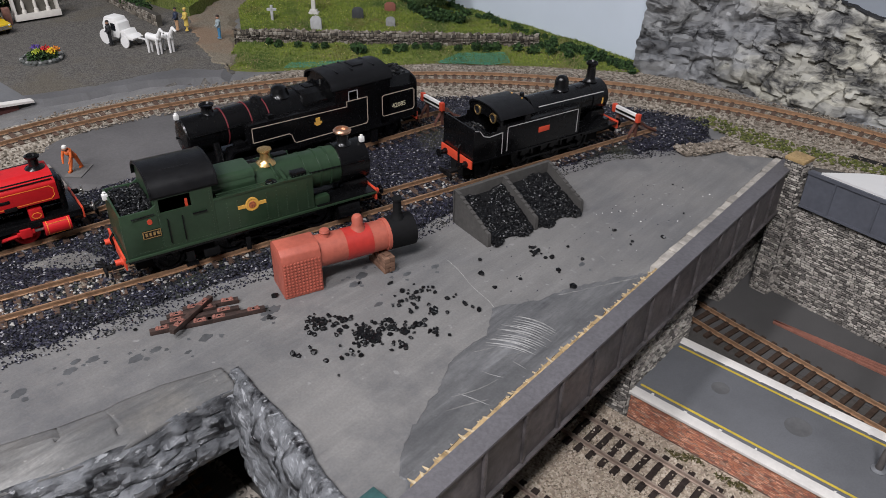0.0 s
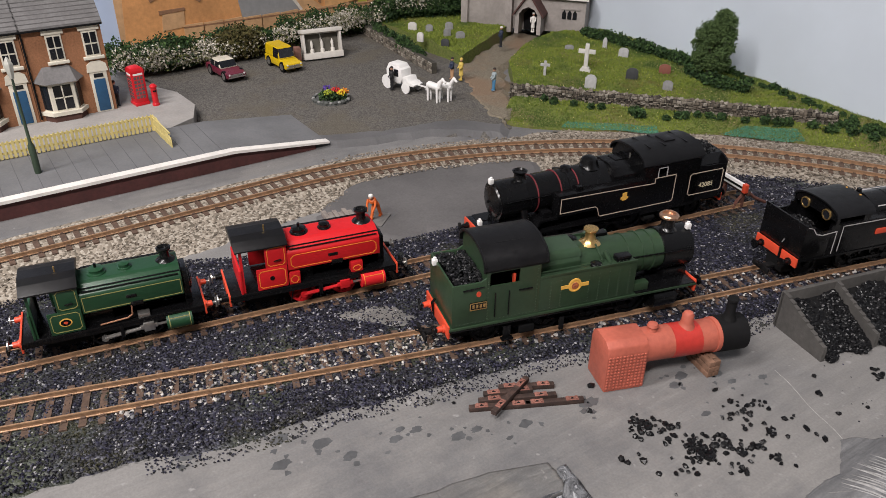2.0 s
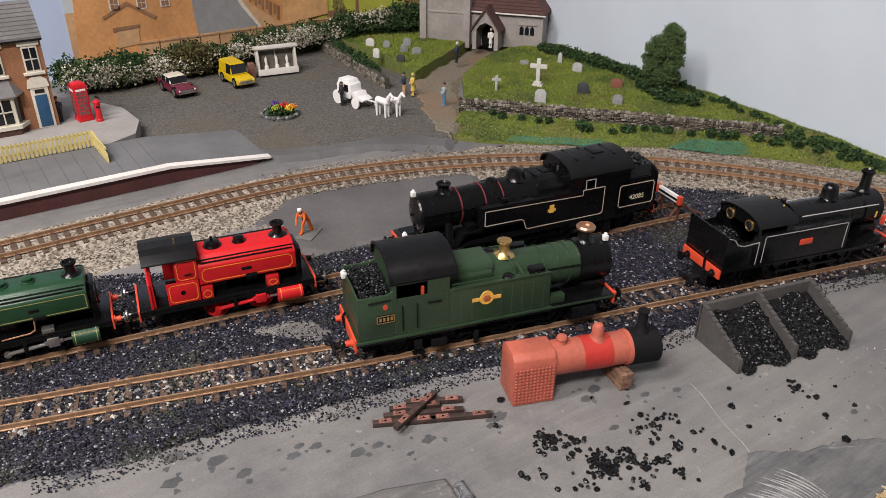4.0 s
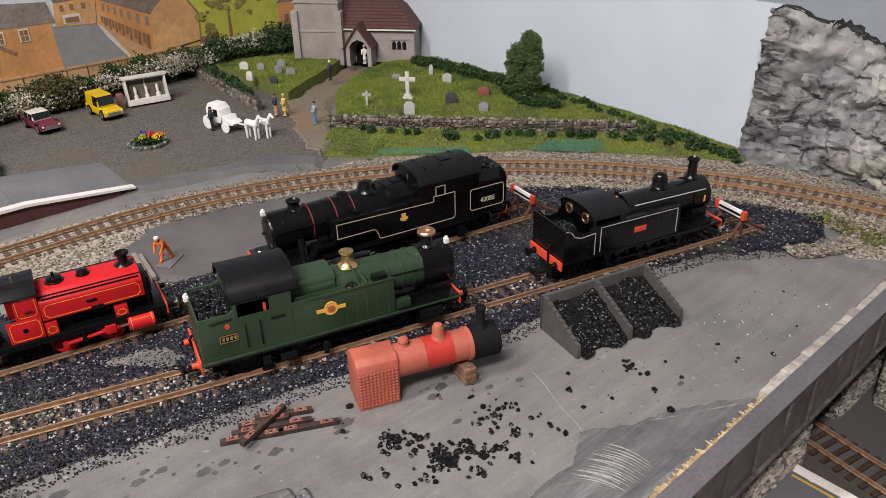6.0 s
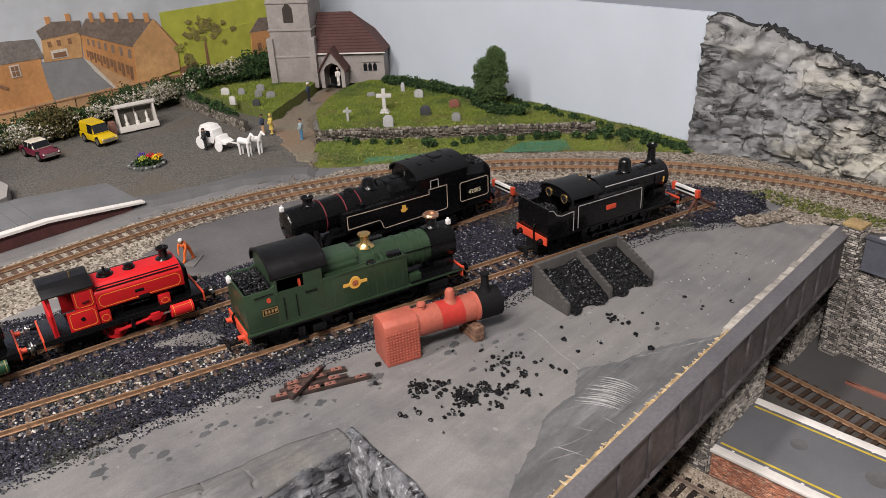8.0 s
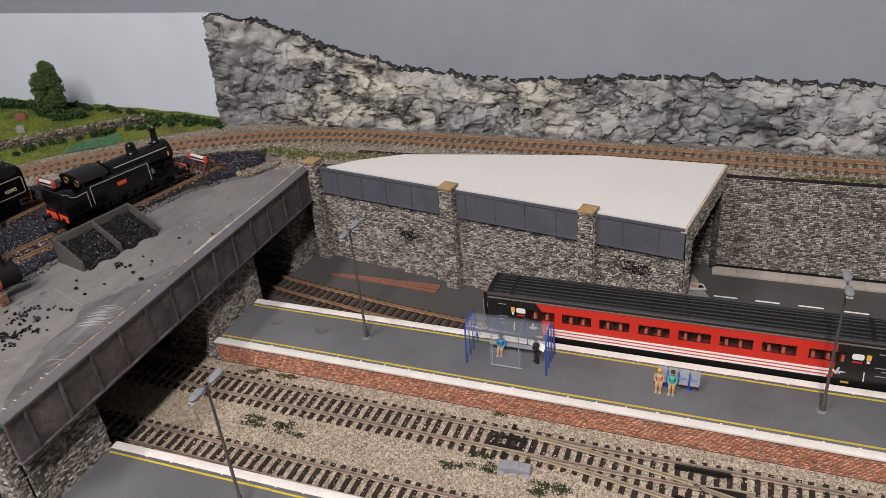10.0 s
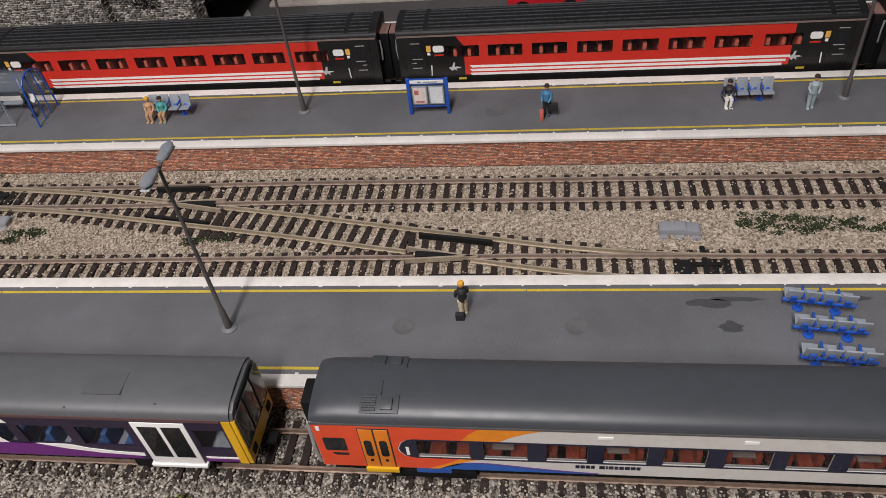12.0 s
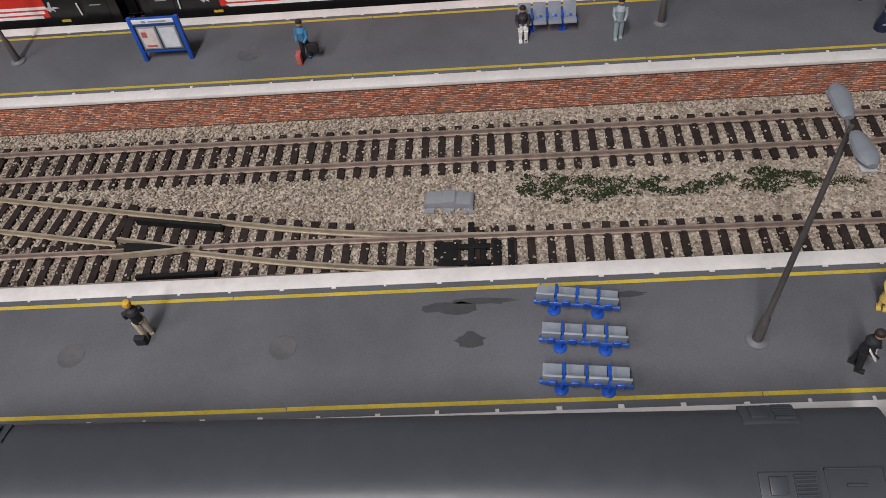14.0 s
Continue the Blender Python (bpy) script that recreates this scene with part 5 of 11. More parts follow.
def buffer_stop(m):
    t = thing("buffer_stop", "brown timber buffer stop with white and red beam", "buffer stop", m, "yard buffer stops")
    for y in (-8.8, 8.8):
        bm = B()
        box(bm, -0.8, 0.9, y - 1.3, y + 1.3, 0, 13)
        rod(bm, [(1, y, 12.5), (4, y * 1.02, 10.5), (10, y * 1.06, 5.5), (20, y * 1.12, 0.6)], 1.1, 6)
        rod(bm, [(-0.5, y, 9), (-4, y, 5), (-6.5, y, 0)], 1.1, 6)
        part("post", bm, STOP_RUST, t)
    part("beam", box(B(), -2.6, -0.6, -12.5, 12.5, 12.5, 17.5, 0.3), WHITE, t, "white painted beam with black band")
    part("beam_stripe", box(B(), -3.0, -2.5, -9.5, 9.5, 14.2, 15.6), BLACK_MATT, t)
    for y in (-13, 10):
        part("beam_end", box(B(), -3.2, -0.3, y, y + 3, 12, 18, 0.3), BUFFER_RED, t, "red painted beam end")
    part("rear_beam", box(B(), 1, 3, -12, 12, 9, 12, 0.3), STOP_RUST, t)
    return t


buffer_stop(yard_pose(Y1A, Y1S, 279, U + 2.5))
buffer_stop(yard_pose(Y2A, Y2S, 109, U + 2.5))

# ---- locomotives of the yard; local x runs forward, z from the rail top ----
def lining(parent, pts, y, material, w=0.55, name="lining", closed=True):
    """Thin painted lines on an upright side: pts are (x, z), y the side."""
    bm = B()
    s = 1 if y > 0 else -1
    seq = list(zip(pts, pts[1:] + pts[:1])) if closed else list(zip(pts, pts[1:]))
    for (x0, z0), (x1, z1) in seq:
        n = math.hypot(x1 - x0, z1 - z0)
        dx, dz = (x1 - x0) / n, (z1 - z0) / n
        px, pz = -dz * w / 2, dx * w / 2
        a, b = (x0 - dx * w / 2, z0 - dz * w / 2), (x1 + dx * w / 2, z1 + dz * w / 2)
        prism(bm, [(a[0] + px, a[1] + pz), (b[0] + px, b[1] + pz), (b[0] - px, b[1] - pz), (a[0] - px, a[1] - pz)], "y", y - s * 0.05, y + s * 0.12)
    return part(name, bm, material, parent)


def chamfer_box(x0, x1, z0, z1, c):
    return [(x0 + c, z0), (x1 - c, z0), (x1, z0 + c), (x1, z1 - c), (x1 - c, z1), (x0 + c, z1), (x0, z1 - c), (x0, z0 + c)]


def arch(y, z0, z1, n=10):
    """Roof section from eave to eave, rising from z0 to z1."""
    return [(-y * math.cos(math.pi * k / n), z0 + (z1 - z0) * math.sin(math.pi * k / n) ** 0.85) for k in range(n + 1)]


def roof_shell(x0, x1, y, z0, z1, t=1.0):
    bm = B()
    prism(bm, arch(y, z0, z1) + [(a * 0.96, b - t) for a, b in arch(y, z0, z1)][::-1], "x", x0, x1)
    return bm


def wheel(parent, x, y, r, material=None, name="wheel"):
    """A wheel in one turned piece: hub, dished web, rim and flange."""
    s = 1 if y > 0 else -1
    bm = B()
    lathe(bm, [(0.1, -0.7), (r * 0.22, -0.6), (r * 0.26, 0.5), (r * 0.78, 0.6), (r * 0.82, -0.2), (r, -0.2), (r, 1.0), (r + 0.8, 1.0), (r + 0.8, 1.7), (r * 0.3, 1.7)], (x, y, r), (0, -s, 0), 24)
    return part(name, bm, material or BLACK, parent)


def buffers(parent, x, sgn, z, shank, head):
    for y in (-11, 11):
        bm = B()
        lathe(bm, [(2.1, 0), (2.1, 0.8), (1.5, 1.0), (1.5, 3.4)], (x, y, z), (sgn, 0, 0), 12)
        b = part("buffer", bm, shank, parent)
        bm = B()
        lathe(bm, [(0.7, 3.2), (0.7, 4.8), (2.7, 5.0), (2.6, 5.6), (1.2, 5.9)], (x, y, z), (sgn, 0, 0), 14)
        part("buffer_head", bm, head, b)


def coupling(parent, x, sgn):
    bm = B()
    box(bm, min(x, x + 8 * sgn), max(x, x + 8 * sgn), -2, 2, 4.5, 6.2, 0.3)
    box(bm, min(x + 8 * sgn, x + 9.2 * sgn), max(x + 8 * sgn, x + 9.2 * sgn), -6.5, 6.5, 4.2, 7.2, 0.3)
    rod(bm, [(x + 7 * sgn, -1.5, 6.5), (x + 12 * sgn, -1.5, 8.5), (x + 12 * sgn, 1.5, 8.5), (x + 7 * sgn, 1.5, 6.5)], 0.4)
    part("coupling", bm, BLACK_MATT, parent)


def frame_gear(parent, xs, r, x0, x1, material=None):
    """Frames, wheels with cranks and rods under the footplate."""
    bm = B()
    box(bm, x0, x1, -6.5, 6.5, 3.5, 11.5)
    for x in xs:
        box(bm, x - 3, x + 3, -8, 8, 1.5, 4.5, 0.4)
    part("frames", bm, BLACK_MATT, parent)
    for y in (-8.6, 8.6):
        for x in xs:
            wheel(parent, x, y, r, material)
        if len(xs) > 1:
            s = 1 if y > 0 else -1
            bm = box(B(), xs[0] - 1, xs[-1] + 1, y + s * 1.0, y + s * 1.8, r - 4.2, r - 2.6, 0.3)
            for x in xs:
                cyl(bm, (x, y + s * 0.6, r - 3.4), (x, y + s * 2.3, r - 3.4), 1.6, seg=10)
            part("coupling_rod", bm, STEEL if material else BLACK, parent)


def handrail(parent, pts, material=None):
    part("handrail", rod(B(), pts, 0.3, 6), material or BLACK, parent)


def lamp(parent, x, y, z):
    bm = box(B(), x - 1.3, x + 1.3, y - 1.2, y + 1.2, z, z + 3, 0.3)
    lathe(bm, [(1.0, 3), (0.7, 3.6), (0.9, 3.9)], (x, y, z), seg=8)
    part("lamp", bm, WHITE, parent, "small white head lamp")


def coal_load(parent, x0, x1, y, z, seed, n=420):
    rng = np.random.default_rng(seed)
    p = np.column_stack([rng.uniform(x0, x1, n), rng.uniform(-y, y, n), np.zeros(n)])
    p[:, 2] = z + 3.0 * (1 - (p[:, 1] / y) ** 2) + rng.uniform(-0.8, 0.8, n)
    v, f = lumps(p, 0.95, rng, 0.8)
    raw("coal", v, f, COAL, parent, "heap of black coal", "stuff")


def cab_side(bm, y, x0, x1, z0, z1, wx0, wx1, wz0, wz1):
    """A cab side sheet with a window opening."""
    a, b = (y, y + 0.9) if y < 0 else (y - 0.9, y)
    box(bm, x0, x1, a, b, z0, wz0)
    box(bm, x0, wx0, a, b, wz0, wz1)
    box(bm, wx1, x1, a, b, wz0, wz1)
    box(bm, x0, x1, a, b, wz1, z1)


def rivets(parent, pts, y, material):
    s = 1 if y > 0 else -1
    bm = B()
    for x, z in pts:
        lathe(bm, [(0.34, 0), (0.25, 0.22), (0.05, 0.3)], (x, y, z), (0, s, 0), 6)
    part("rivets", bm, material, parent)


def reset_heights(t, names, rows, across=()):
    """Sets the named body parts of a locomotive to their true heights above the rail, and lengths."""
    for ob in [t] + list(t.children_recursive):
        if ob.type != "MESH" or ob.name.split(".")[0] not in names:
            continue
        for v in ob.data.vertices:
            v.co.z = np.interp(v.co.z * 1000, *zip(*rows)) / 1000
            if across:
                v.co.x = np.interp(v.co.x * 1000, *zip(*across)) / 1000


SIDES = ("footplate front_deck valance side_tank tank_top_rail rivets crest_disc crest_centre crest_bar cab_side bunker_side handrail number_plate plate_edge plate_bars "
         "route_disc toolbox splash_plate cab_front cab_back bunker_back cab_floor bunker_floor coal buffer_beam cab_roof roof_rib lining nameplate").split()


# rivets in a lighter green than the body
GREEN_RIVET = mat("pale_green_rivet", (0.043, 0.07, 0.042), 0.45)


def green_tank_loco(m):
    t = thing("tank_locomotive", "green tank locomotive with black cab roof and brass valve cover", "locomotive", m, "yard locomotives")
    part("footplate", box(B(), -67.5, 67.5, -17, 17, 11.8, 13.4, 0.25), GREEN, t)
    part("front_deck", box(B(), 32, 67, -16.8, 16.8, 13.4, 14.0, 0.2), BLACK, t, "black front running plate")
    part("valance", box(B(), -66, 31, -16.6, 16.6, 9.8, 11.8, 0.2), BLACK, t)
    for s in (-1, 1):
        y0, y1 = sorted((9.2 * s, 16.4 * s))
        tank = part("side_tank", box(B(), -22, 30.5, y0, y1, 13.4, 33.2, 0.5), GREEN, t)
        part("tank_top_rail", box(B(), -22, 30.5, min(15.7 * s, 16.6 * s), max(15.7 * s, 16.6 * s), 33.0, 33.9, 0.2), GREEN, tank)
        rivets(t, [(x, z) for x in (-16, -10.5, 4.5, 10, 15.5, 21, 27) for z in np.arange(15.5, 32.5, 1.9)] + [(x, 14.6) for x in np.arange(-21, 30, 2.2)], 16.4 * s, GREEN_RIVET)
        bm = B()
        lathe(bm, [(3.6, 0), (3.6, 0.3), (2.9, 0.4), (2.85, 0.1), (0.1, 0.1)], (-3.2, 16.4 * s, 27.1), (0, s, 0), 24)
        e = part("crest_disc", bm, GOLD, t, "round gold-edged crest")
        bm = B()
        lathe(bm, [(1.9, 0.4), (1.8, 0.6)], (-3.2, 16.4 * s, 27.1), (0, s, 0), 18)
        part("crest_centre", bm, mat("crest_red_cream", (0.4, 0.12, 0.05), 0.5, 0, 0.6, 900, 0.3, 300), e)
        bm = B()
        for x in (-10.6, 0.4):
            box(bm, x, x + 3.8, min(16.4 * s, 16.7 * s), max(16.4 * s, 16.7 * s), 26.1, 28.1)
        part("crest_bar", bm, GOLD, e)
        bm = B()
        cab_side(bm, 16.4 * s, -49, -22, 13.4, 45, -47.6, -32.6, 33.6, 43)
        part("cab_side", bm, GREEN, t)
        part("bunker_side", prism(B(), [(-65.5, 13.4), (-49, 13.4), (-49, 40), (-52, 37.5), (-65.5, 37.5)], "y", min(15.4 * s, 16.4 * s), max(15.4 * s, 16.4 * s), 0.2), GREEN, t)
        for x in (-45, -38):
            handrail(t, [(x, 17.2 * s, 17), (x, 17.2 * s, 31)])
        handrail(t, [(-33, 17.2 * s, 30.5), (-26, 17.2 * s, 30.5)])
        handrail(t, [(-61, 17.2 * s, 34.0), (-50.5, 17.2 * s, 34.6)])
        plate = part("number_plate", box(B(), -57.5, -48.8, min(16.4 * s, 16.9 * s), max(16.4 * s, 16.9 * s), 23.5, 28, 0.2), BLACK, t, "black plate with raised brass edge")
        lining(plate, [(-57.2, 23.8), (-49.1, 23.8), (-49.1, 27.7), (-57.2, 27.7)], 16.9 * s, BRASS, 0.45, "plate_edge")
        bm = B()
        for x in (-56, -54.2, -52.4, -50.6):
            box(bm, x - 0.2, x + 0.9, min(16.9 * s, 17.1 * s), max(16.9 * s, 17.1 * s), 24.8, 26.8)
        part("plate_bars", bm, BRASS, plate)
        part("steps", box(box(B(), -40, -34, min(14 * s, 16.5 * s), max(14 * s, 16.5 * s), 3.5, 4.3), -39, -35, min(14 * s, 14.8 * s), max(14 * s, 14.8 * s), 4, 11), BLACK, t)
        bm = B()
        lathe(bm, [(1.2, 0), (1.2, 0.25)], (-53, 16.4 * s, 31.4), (0, s, 0), 12)
        part("route_disc", bm, BUFFER_RED, t)
        part("tank_filler_pipe", rod(B(), [(15, 10 * s, 41), (17, 13 * s, 36), (18, 13.5 * s, 33)], 1.1), GREEN, t)
        part("toolbox", box(B(), 20, 28, min(10 * s, 14.5 * s), max(10 * s, 14.5 * s), 33.2, 36.2, 0.5), BLACK, t)
        part("cylinder", cyl(B(), (44, 12 * s, 9), (57, 12 * s, 9), 5.2, seg=16), BLACK, t)
        part("splash_plate", box(B(), 31, 40, min(11 * s, 15 * s), max(11 * s, 15 * s), 13.6, 19, 0.6), GREEN, t)
    part("boiler", cyl(B(), (-22, 0, 31), (52, 0, 31), 10.8, 10.3, 28), GREEN, t)
    for x in (30, 38, 44):
        part("boiler_band", cyl(B(), (x, 0, 31), (x + 0.9, 0, 31), 10.95, seg=28), GREEN, t)
    part("firebox", prism(B(), [(-10.8, 20), (10.8, 20), (10.8, 38.5), (9, 41.6), (-9, 41.6), (-10.8, 38.5)], "x", -22, 2, 0.6), GREEN, t)
    part("tank_pad", prism(B(), [(-10, 40.5), (10, 40.5), (8.6, 42.8), (6.5, 43.6), (-6.5, 43.6), (-8.6, 42.8)], "x", -21.5, 2.6, 0.6), GREEN, t)
    part("smokebox", cyl(B(), (50, 0, 31), (67, 0, 31), 11.4, seg=28), BLACK, t, "black smokebox")
    bm = B()
    lathe(bm, [(8.6, 0), (8.4, 0.8), (4, 2.2), (0.8, 2.6), (0.8, 4)], (67, 0, 31), (1, 0, 0), 22)
    part("smokebox_door", bm, BLACK, t)
    part("smokebox_saddle", box(B(), 52, 66, -9, 9, 13, 22, 0.5), BLACK, t)
    bm = B()
    lathe(bm, [(5.2, 0), (4.2, 0.9), (3.5, 2.2), (3.3, 6.2)], (56.5, 0, 41.6))
    ch = part("chimney", bm, BLACK, t)
    bm = B()
    lathe(bm, [(3.4, 6.2), (4.9, 6.8), (5.0, 7.8), (4.2, 8.6), (3.4, 8.7), (3.2, 7.6)], (56.5, 0, 41.6))
    part("chimney_cap", bm, mat("copper_cap", (0.55, 0.33, 0.22), 0.3, 0.85), ch, "copper chimney cap")
    bm = B()
    lathe(bm, [(5.6, 0), (4.4, 0.8), (3.0, 2.2), (2.5, 4.2), (2.7, 6.2), (3.7, 7.2), (3.7, 8.0), (2.6, 8.2)], (12, 0, 41))
    part("safety_valve", bm, BRASS, t, "polished brass safety valve cover")
    part("cab_front", prism(B(), arch(16, 44.5, 53) + [(16, 13.4), (-16, 13.4)], "x", -22.6, -21.8), GREEN, t)
    part("cab_back", prism(B(), arch(16, 44.5, 53) + [(16, 30), (-16, 30)], "x", -49.4, -48.6), GREEN, t)
    roof = part("cab_roof", roof_shell(-51, -18.5, 17.4, 44.6, 54.4, 1.1), ROOF_BLACK, t, "matt black arched cab roof")
    bm = B()
    ring = arch(17.4, 44.6, 54.4, 16)
    for x in (-50.6, -19.3):
        for (a, b), (c, d) in zip(ring, ring[1:]):
            cyl(bm, (x, a, b), (x, c, d), 0.35, seg=6)
    rod(bm, [(-43, -7.5, 53.3), (-27, -7.5, 53.3)], 0.3, 6)
    for x in np.arange(-44, -25, 2.1):
        lathe(bm, [(0.34, 0), (0.25, 0.22), (0.05, 0.3)], (x, -10.5, 51.9), seg=6)
    part("roof_rib", bm, ROOF_BLACK, roof)
    part("bunker_back", box(B(), -66, -65, -16.4, 16.4, 13.4, 37.5, 0.3), GREEN, t)
    part("bunker_floor", box(B(), -65, -49, -15.4, 15.4, 31, 33), BLACK, t)
    part("cab_floor", box(B(), -49, -22, -15.4, 15.4, 13.4, 15), BLACK, t)
    part("crew_post", box(B(), -35, -33.8, -14.5, -13, 35, 40), BUFFER_RED, t)
    rivets(t, [(x, 35.0) for x in np.arange(-20, 30, 2.0)] + [(x, 15.2) for x in np.arange(-64, -23, 2.0)] + [(-48.5, z) for z in np.arange(16, 37, 1.9)] + [(-23.5, z) for z in np.arange(16, 43, 1.9)], -16.45, GREEN_RIVET)
    for y in (-13.4, 13.4):
        part("tank_filler", lathe(B(), [(3.0, 0), (3.0, 1.4), (2.4, 1.9), (0.5, 2.1)], (9, y, 35.6), seg=14), BLACK, t)
        part("injector_pipe", rod(B(), [(12, y * 0.4, 43), (13, y * 0.75, 39), (14, y * 0.85, 36.2)], 0.55, 6), GREEN, t)
        part("grab_rail", rod(B(), [(-20, y, 37.3), (6, y, 37.3)], 0.35, 6), GREEN, t)
        part("brake_gear", box(box(B(), -30, -22, y - 1, y + 1, 4.5, 8.5, 0.4), -8, -5.5, y - 0.6, y + 0.6, 1.5, 9, 0.3), BLACK_MATT, t)
    part("boiler_handrail", rod(B(), [(30, -10.6, 34.5), (66, -11.5, 34.5)], 0.35, 6), BLACK, t)
    part("boiler_handrail", rod(B(), [(30, 10.6, 34.5), (66, 11.5, 34.5)], 0.35, 6), BLACK, t)
    coal_load(t, -64, -50, 14.5, 36.5, 5)
    frame_gear(t, (-14, 10, 34), 9.2, -62, 62)
    for y in (-8.6, 8.6):
        wheel(t, -46, y, 7.2)
    for x, sgn in ((67, 1), (-67, -1)):
        part("buffer_beam", box(B(), min(x, x + sgn), max(x, x + sgn), -16.6, 16.6, 9.2, 15, 0.25), BUFFER_RED, t, "orange-red buffer beam")
        buffers(t, x + sgn, sgn, 13.6, BUFFER_RED, BLACK)
        coupling(t, x, sgn)
    lamp(t, 66, -4, 42)
    lamp(t, -66.5, 8, 38)
    part("vacuum_pipe", rod(B(), [(-68, 4, 12), (-69, 4, 19), (-67.5, 4, 21)], 0.7), BLACK, t)
    reset_heights(t, SIDES, ((0, 0), (9.2, 11.0), (9.8, 13.8), (11.8, 15.2), (13.4, 16.6), (23.5, 25.2), (28, 29.4), (33.2, 35.8), (34, 37.2), (43, 43.7), (44.6, 45.6), (54.4, 55.2), (60, 60)))
    return t


def black_tank_loco(m):
    t = thing("tank_locomotive", "large black tank locomotive with cream and red lining", "locomotive", m, "yard locomotives")
    part("footplate", box(B(), -80, 84, -17, 17, 15.0, 16.2, 0.2), BLACK, t)
    for s in (-1, 1):
        y0, y1 = sorted((9.5 * s, 17.4 * s))
        part("side_tank", prism(B(), [(-42.5, 16.5), (12, 16.5), (15.2, 23.6), (42, 23.6), (42, 37.0), (-42.5, 37.0)], "y", y0, y1, 0.5), BLACK, t)
        lining(t, [(-40.3, 20.8), (-40.3, 36.6), (-25, 36.6), (-25, 33.3), (40.2, 34.8), (40.2, 25.7), (16.4, 25.7), (14.8, 24.4), (13.2, 19.6), (12.2, 18.8), (-38.8, 18.8), (-39.9, 19.4)], 17.4 * s, LINE_CREAM, 0.5)
        bm = B()
        cab_side(bm, 17.2 * s, -58, -17, 13.4, 46, -33.5, -26.5, 35.5, 43)
        part("cab_side", bm, BLACK, t)
        lining(t, [(-33.3, 35.6), (-26.8, 35.6), (-26.8, 42.6), (-33.3, 42.6)], 17.2 * s, LINE_GREY, 0.6, "window_frame")
        part("bunker_side", prism(B(), [(-79, 15), (-50, 15), (-50, 37), (-57, 37), (-57, 39.5), (-66, 38), (-79, 38)], "y", min(16 * s, 17.2 * s), max(16 * s, 17.2 * s), 0.3), BLACK, t)
        lining(t, chamfer_box(-77.5, -51.9, 20.0, 34.4, 1.2), 17.25 * s, LINE_CREAM, 0.5)
        lettering("number", "42085", 4.4, mat("number_cream", (0.62, 0.55, 0.38), 0.6), t, pose(-0.0651, s * 0.0174, 0.0255, 90, 0, 0 if s < 0 else 180), "cream painted running number")
        bm = box(B(), -5.2, -2.2, min(17.4 * s, 17.65 * s), max(17.4 * s, 17.65 * s), 26.2, 31.2)
        box(bm, -6.4, -1.2, min(17.4 * s, 17.6 * s), max(17.4 * s, 17.6 * s), 27.0, 28.6)
        part("crest", bm, GOLD, t, "small gold crest")
        part("cylinder", cyl(B(), (54, 13.2 * s, 11.5), (68, 13.2 * s, 11.5), 5.4, seg=18), BLACK, t)
        part("steam_pipe", cyl(B(), (60, 10 * s, 29), (60, 14 * s, 15), 2.3, seg=12), BLACK, t)
        part("cylinder_band", cyl(B(), (56, 13.2 * s, 10.5), (56.9, 13.2 * s, 10.5), 5.75, seg=18), LINE_RED, t)
        part("running_board", prism(B(), [(41, 23.4), (53, 23.4), (57, 16.6), (80, 16.6), (80, 15.6), (56, 15.6), (52, 22.2), (41, 22.2)], "y", min(8 * s, 17 * s), max(8 * s, 17 * s)), BLACK, t)
        part("valve_rod", rod(B(), [(54, 14.5 * s, 11), (30, 15 * s, 9), (16, 14.5 * s, 9)], 0.7), mat("dull_steel", (0.2, 0.19, 0.18), 0.4, 0.8), t)
        part("steps", box(B(), -48, -43, min(14 * s, 17 * s), max(14 * s, 17 * s), 3.5, 12, 0.4), BLACK, t)
        part("ventilator", cyl(B(), (-50, 8 * s, 47), (-50, 8 * s, 52), 3, 2.6, 12), BLACK, t)
    part("boiler", cyl(B(), (-20, 0, 33.5), (60, 0, 33.0), 12.6, 10.8, 30), BLACK, t)
    for x, r in ((51, 11.3), (36, 11.6), (24.5, 11.8), (-2, 12.35)):
        part("boiler_band", cyl(B(), (x, 0, 33.25), (x + 0.7, 0, 33.25), r + 0.1, seg=30, cap=True), LINE_RED, t, "dark red boiler band")
    part("smokebox", cyl(B(), (58, 0, 33), (75, 0, 33), 11.4, seg=28), BLACK, t)
    bm = B()
    lathe(bm, [(10, 0), (9.4, 1.0), (4, 2.4), (0.8, 2.8), (0.8, 4)], (75, 0, 33), (1, 0, 0), 24)
    part("smokebox_door", bm, BLACK, t)
    part("smokebox_saddle", prism(B(), [(-8, 13), (8, 13), (6, 24), (-6, 24)], "x", 59, 74), BLACK, t)
    bm = B()
    lathe(bm, [(5.2, 0), (4.2, 1), (3.4, 2.4), (3.3, 5.2), (4.2, 5.6), (4.4, 6.4), (3.6, 6.6), (3.0, 5.6)], (58.6, 0, 42.6))
    part("chimney", bm, BLACK, t)
    bm = B()
    lathe(bm, [(7, 0), (5.8, 1.2), (5.3, 3.2), (4.6, 5.2), (3.0, 6.3), (1, 6.6)], (12, 0, 43.8))
    part("dome", bm, BLACK, t)
    bm = B()
    lathe(bm, [(4.2, 0), (3.6, 1), (3.2, 2.6), (1.5, 3.4)], (28, 0, 43.6))
    part("top_feed", bm, BLACK, t)
    for y in (-2.2, 2.2):
        part("safety_valve", cyl(B(), (-12, y, 45), (-12, y, 48.2), 1.1, seg=10), BLACK, t)
    part("firebox", prism(B(), [(-12.4, 20), (12.4, 20), (12.4, 40), (10, 44.5), (5, 46.2), (-5, 46.2), (-10, 44.5), (-12.4, 40)], "x", -20, 2, 0.5), BLACK, t)
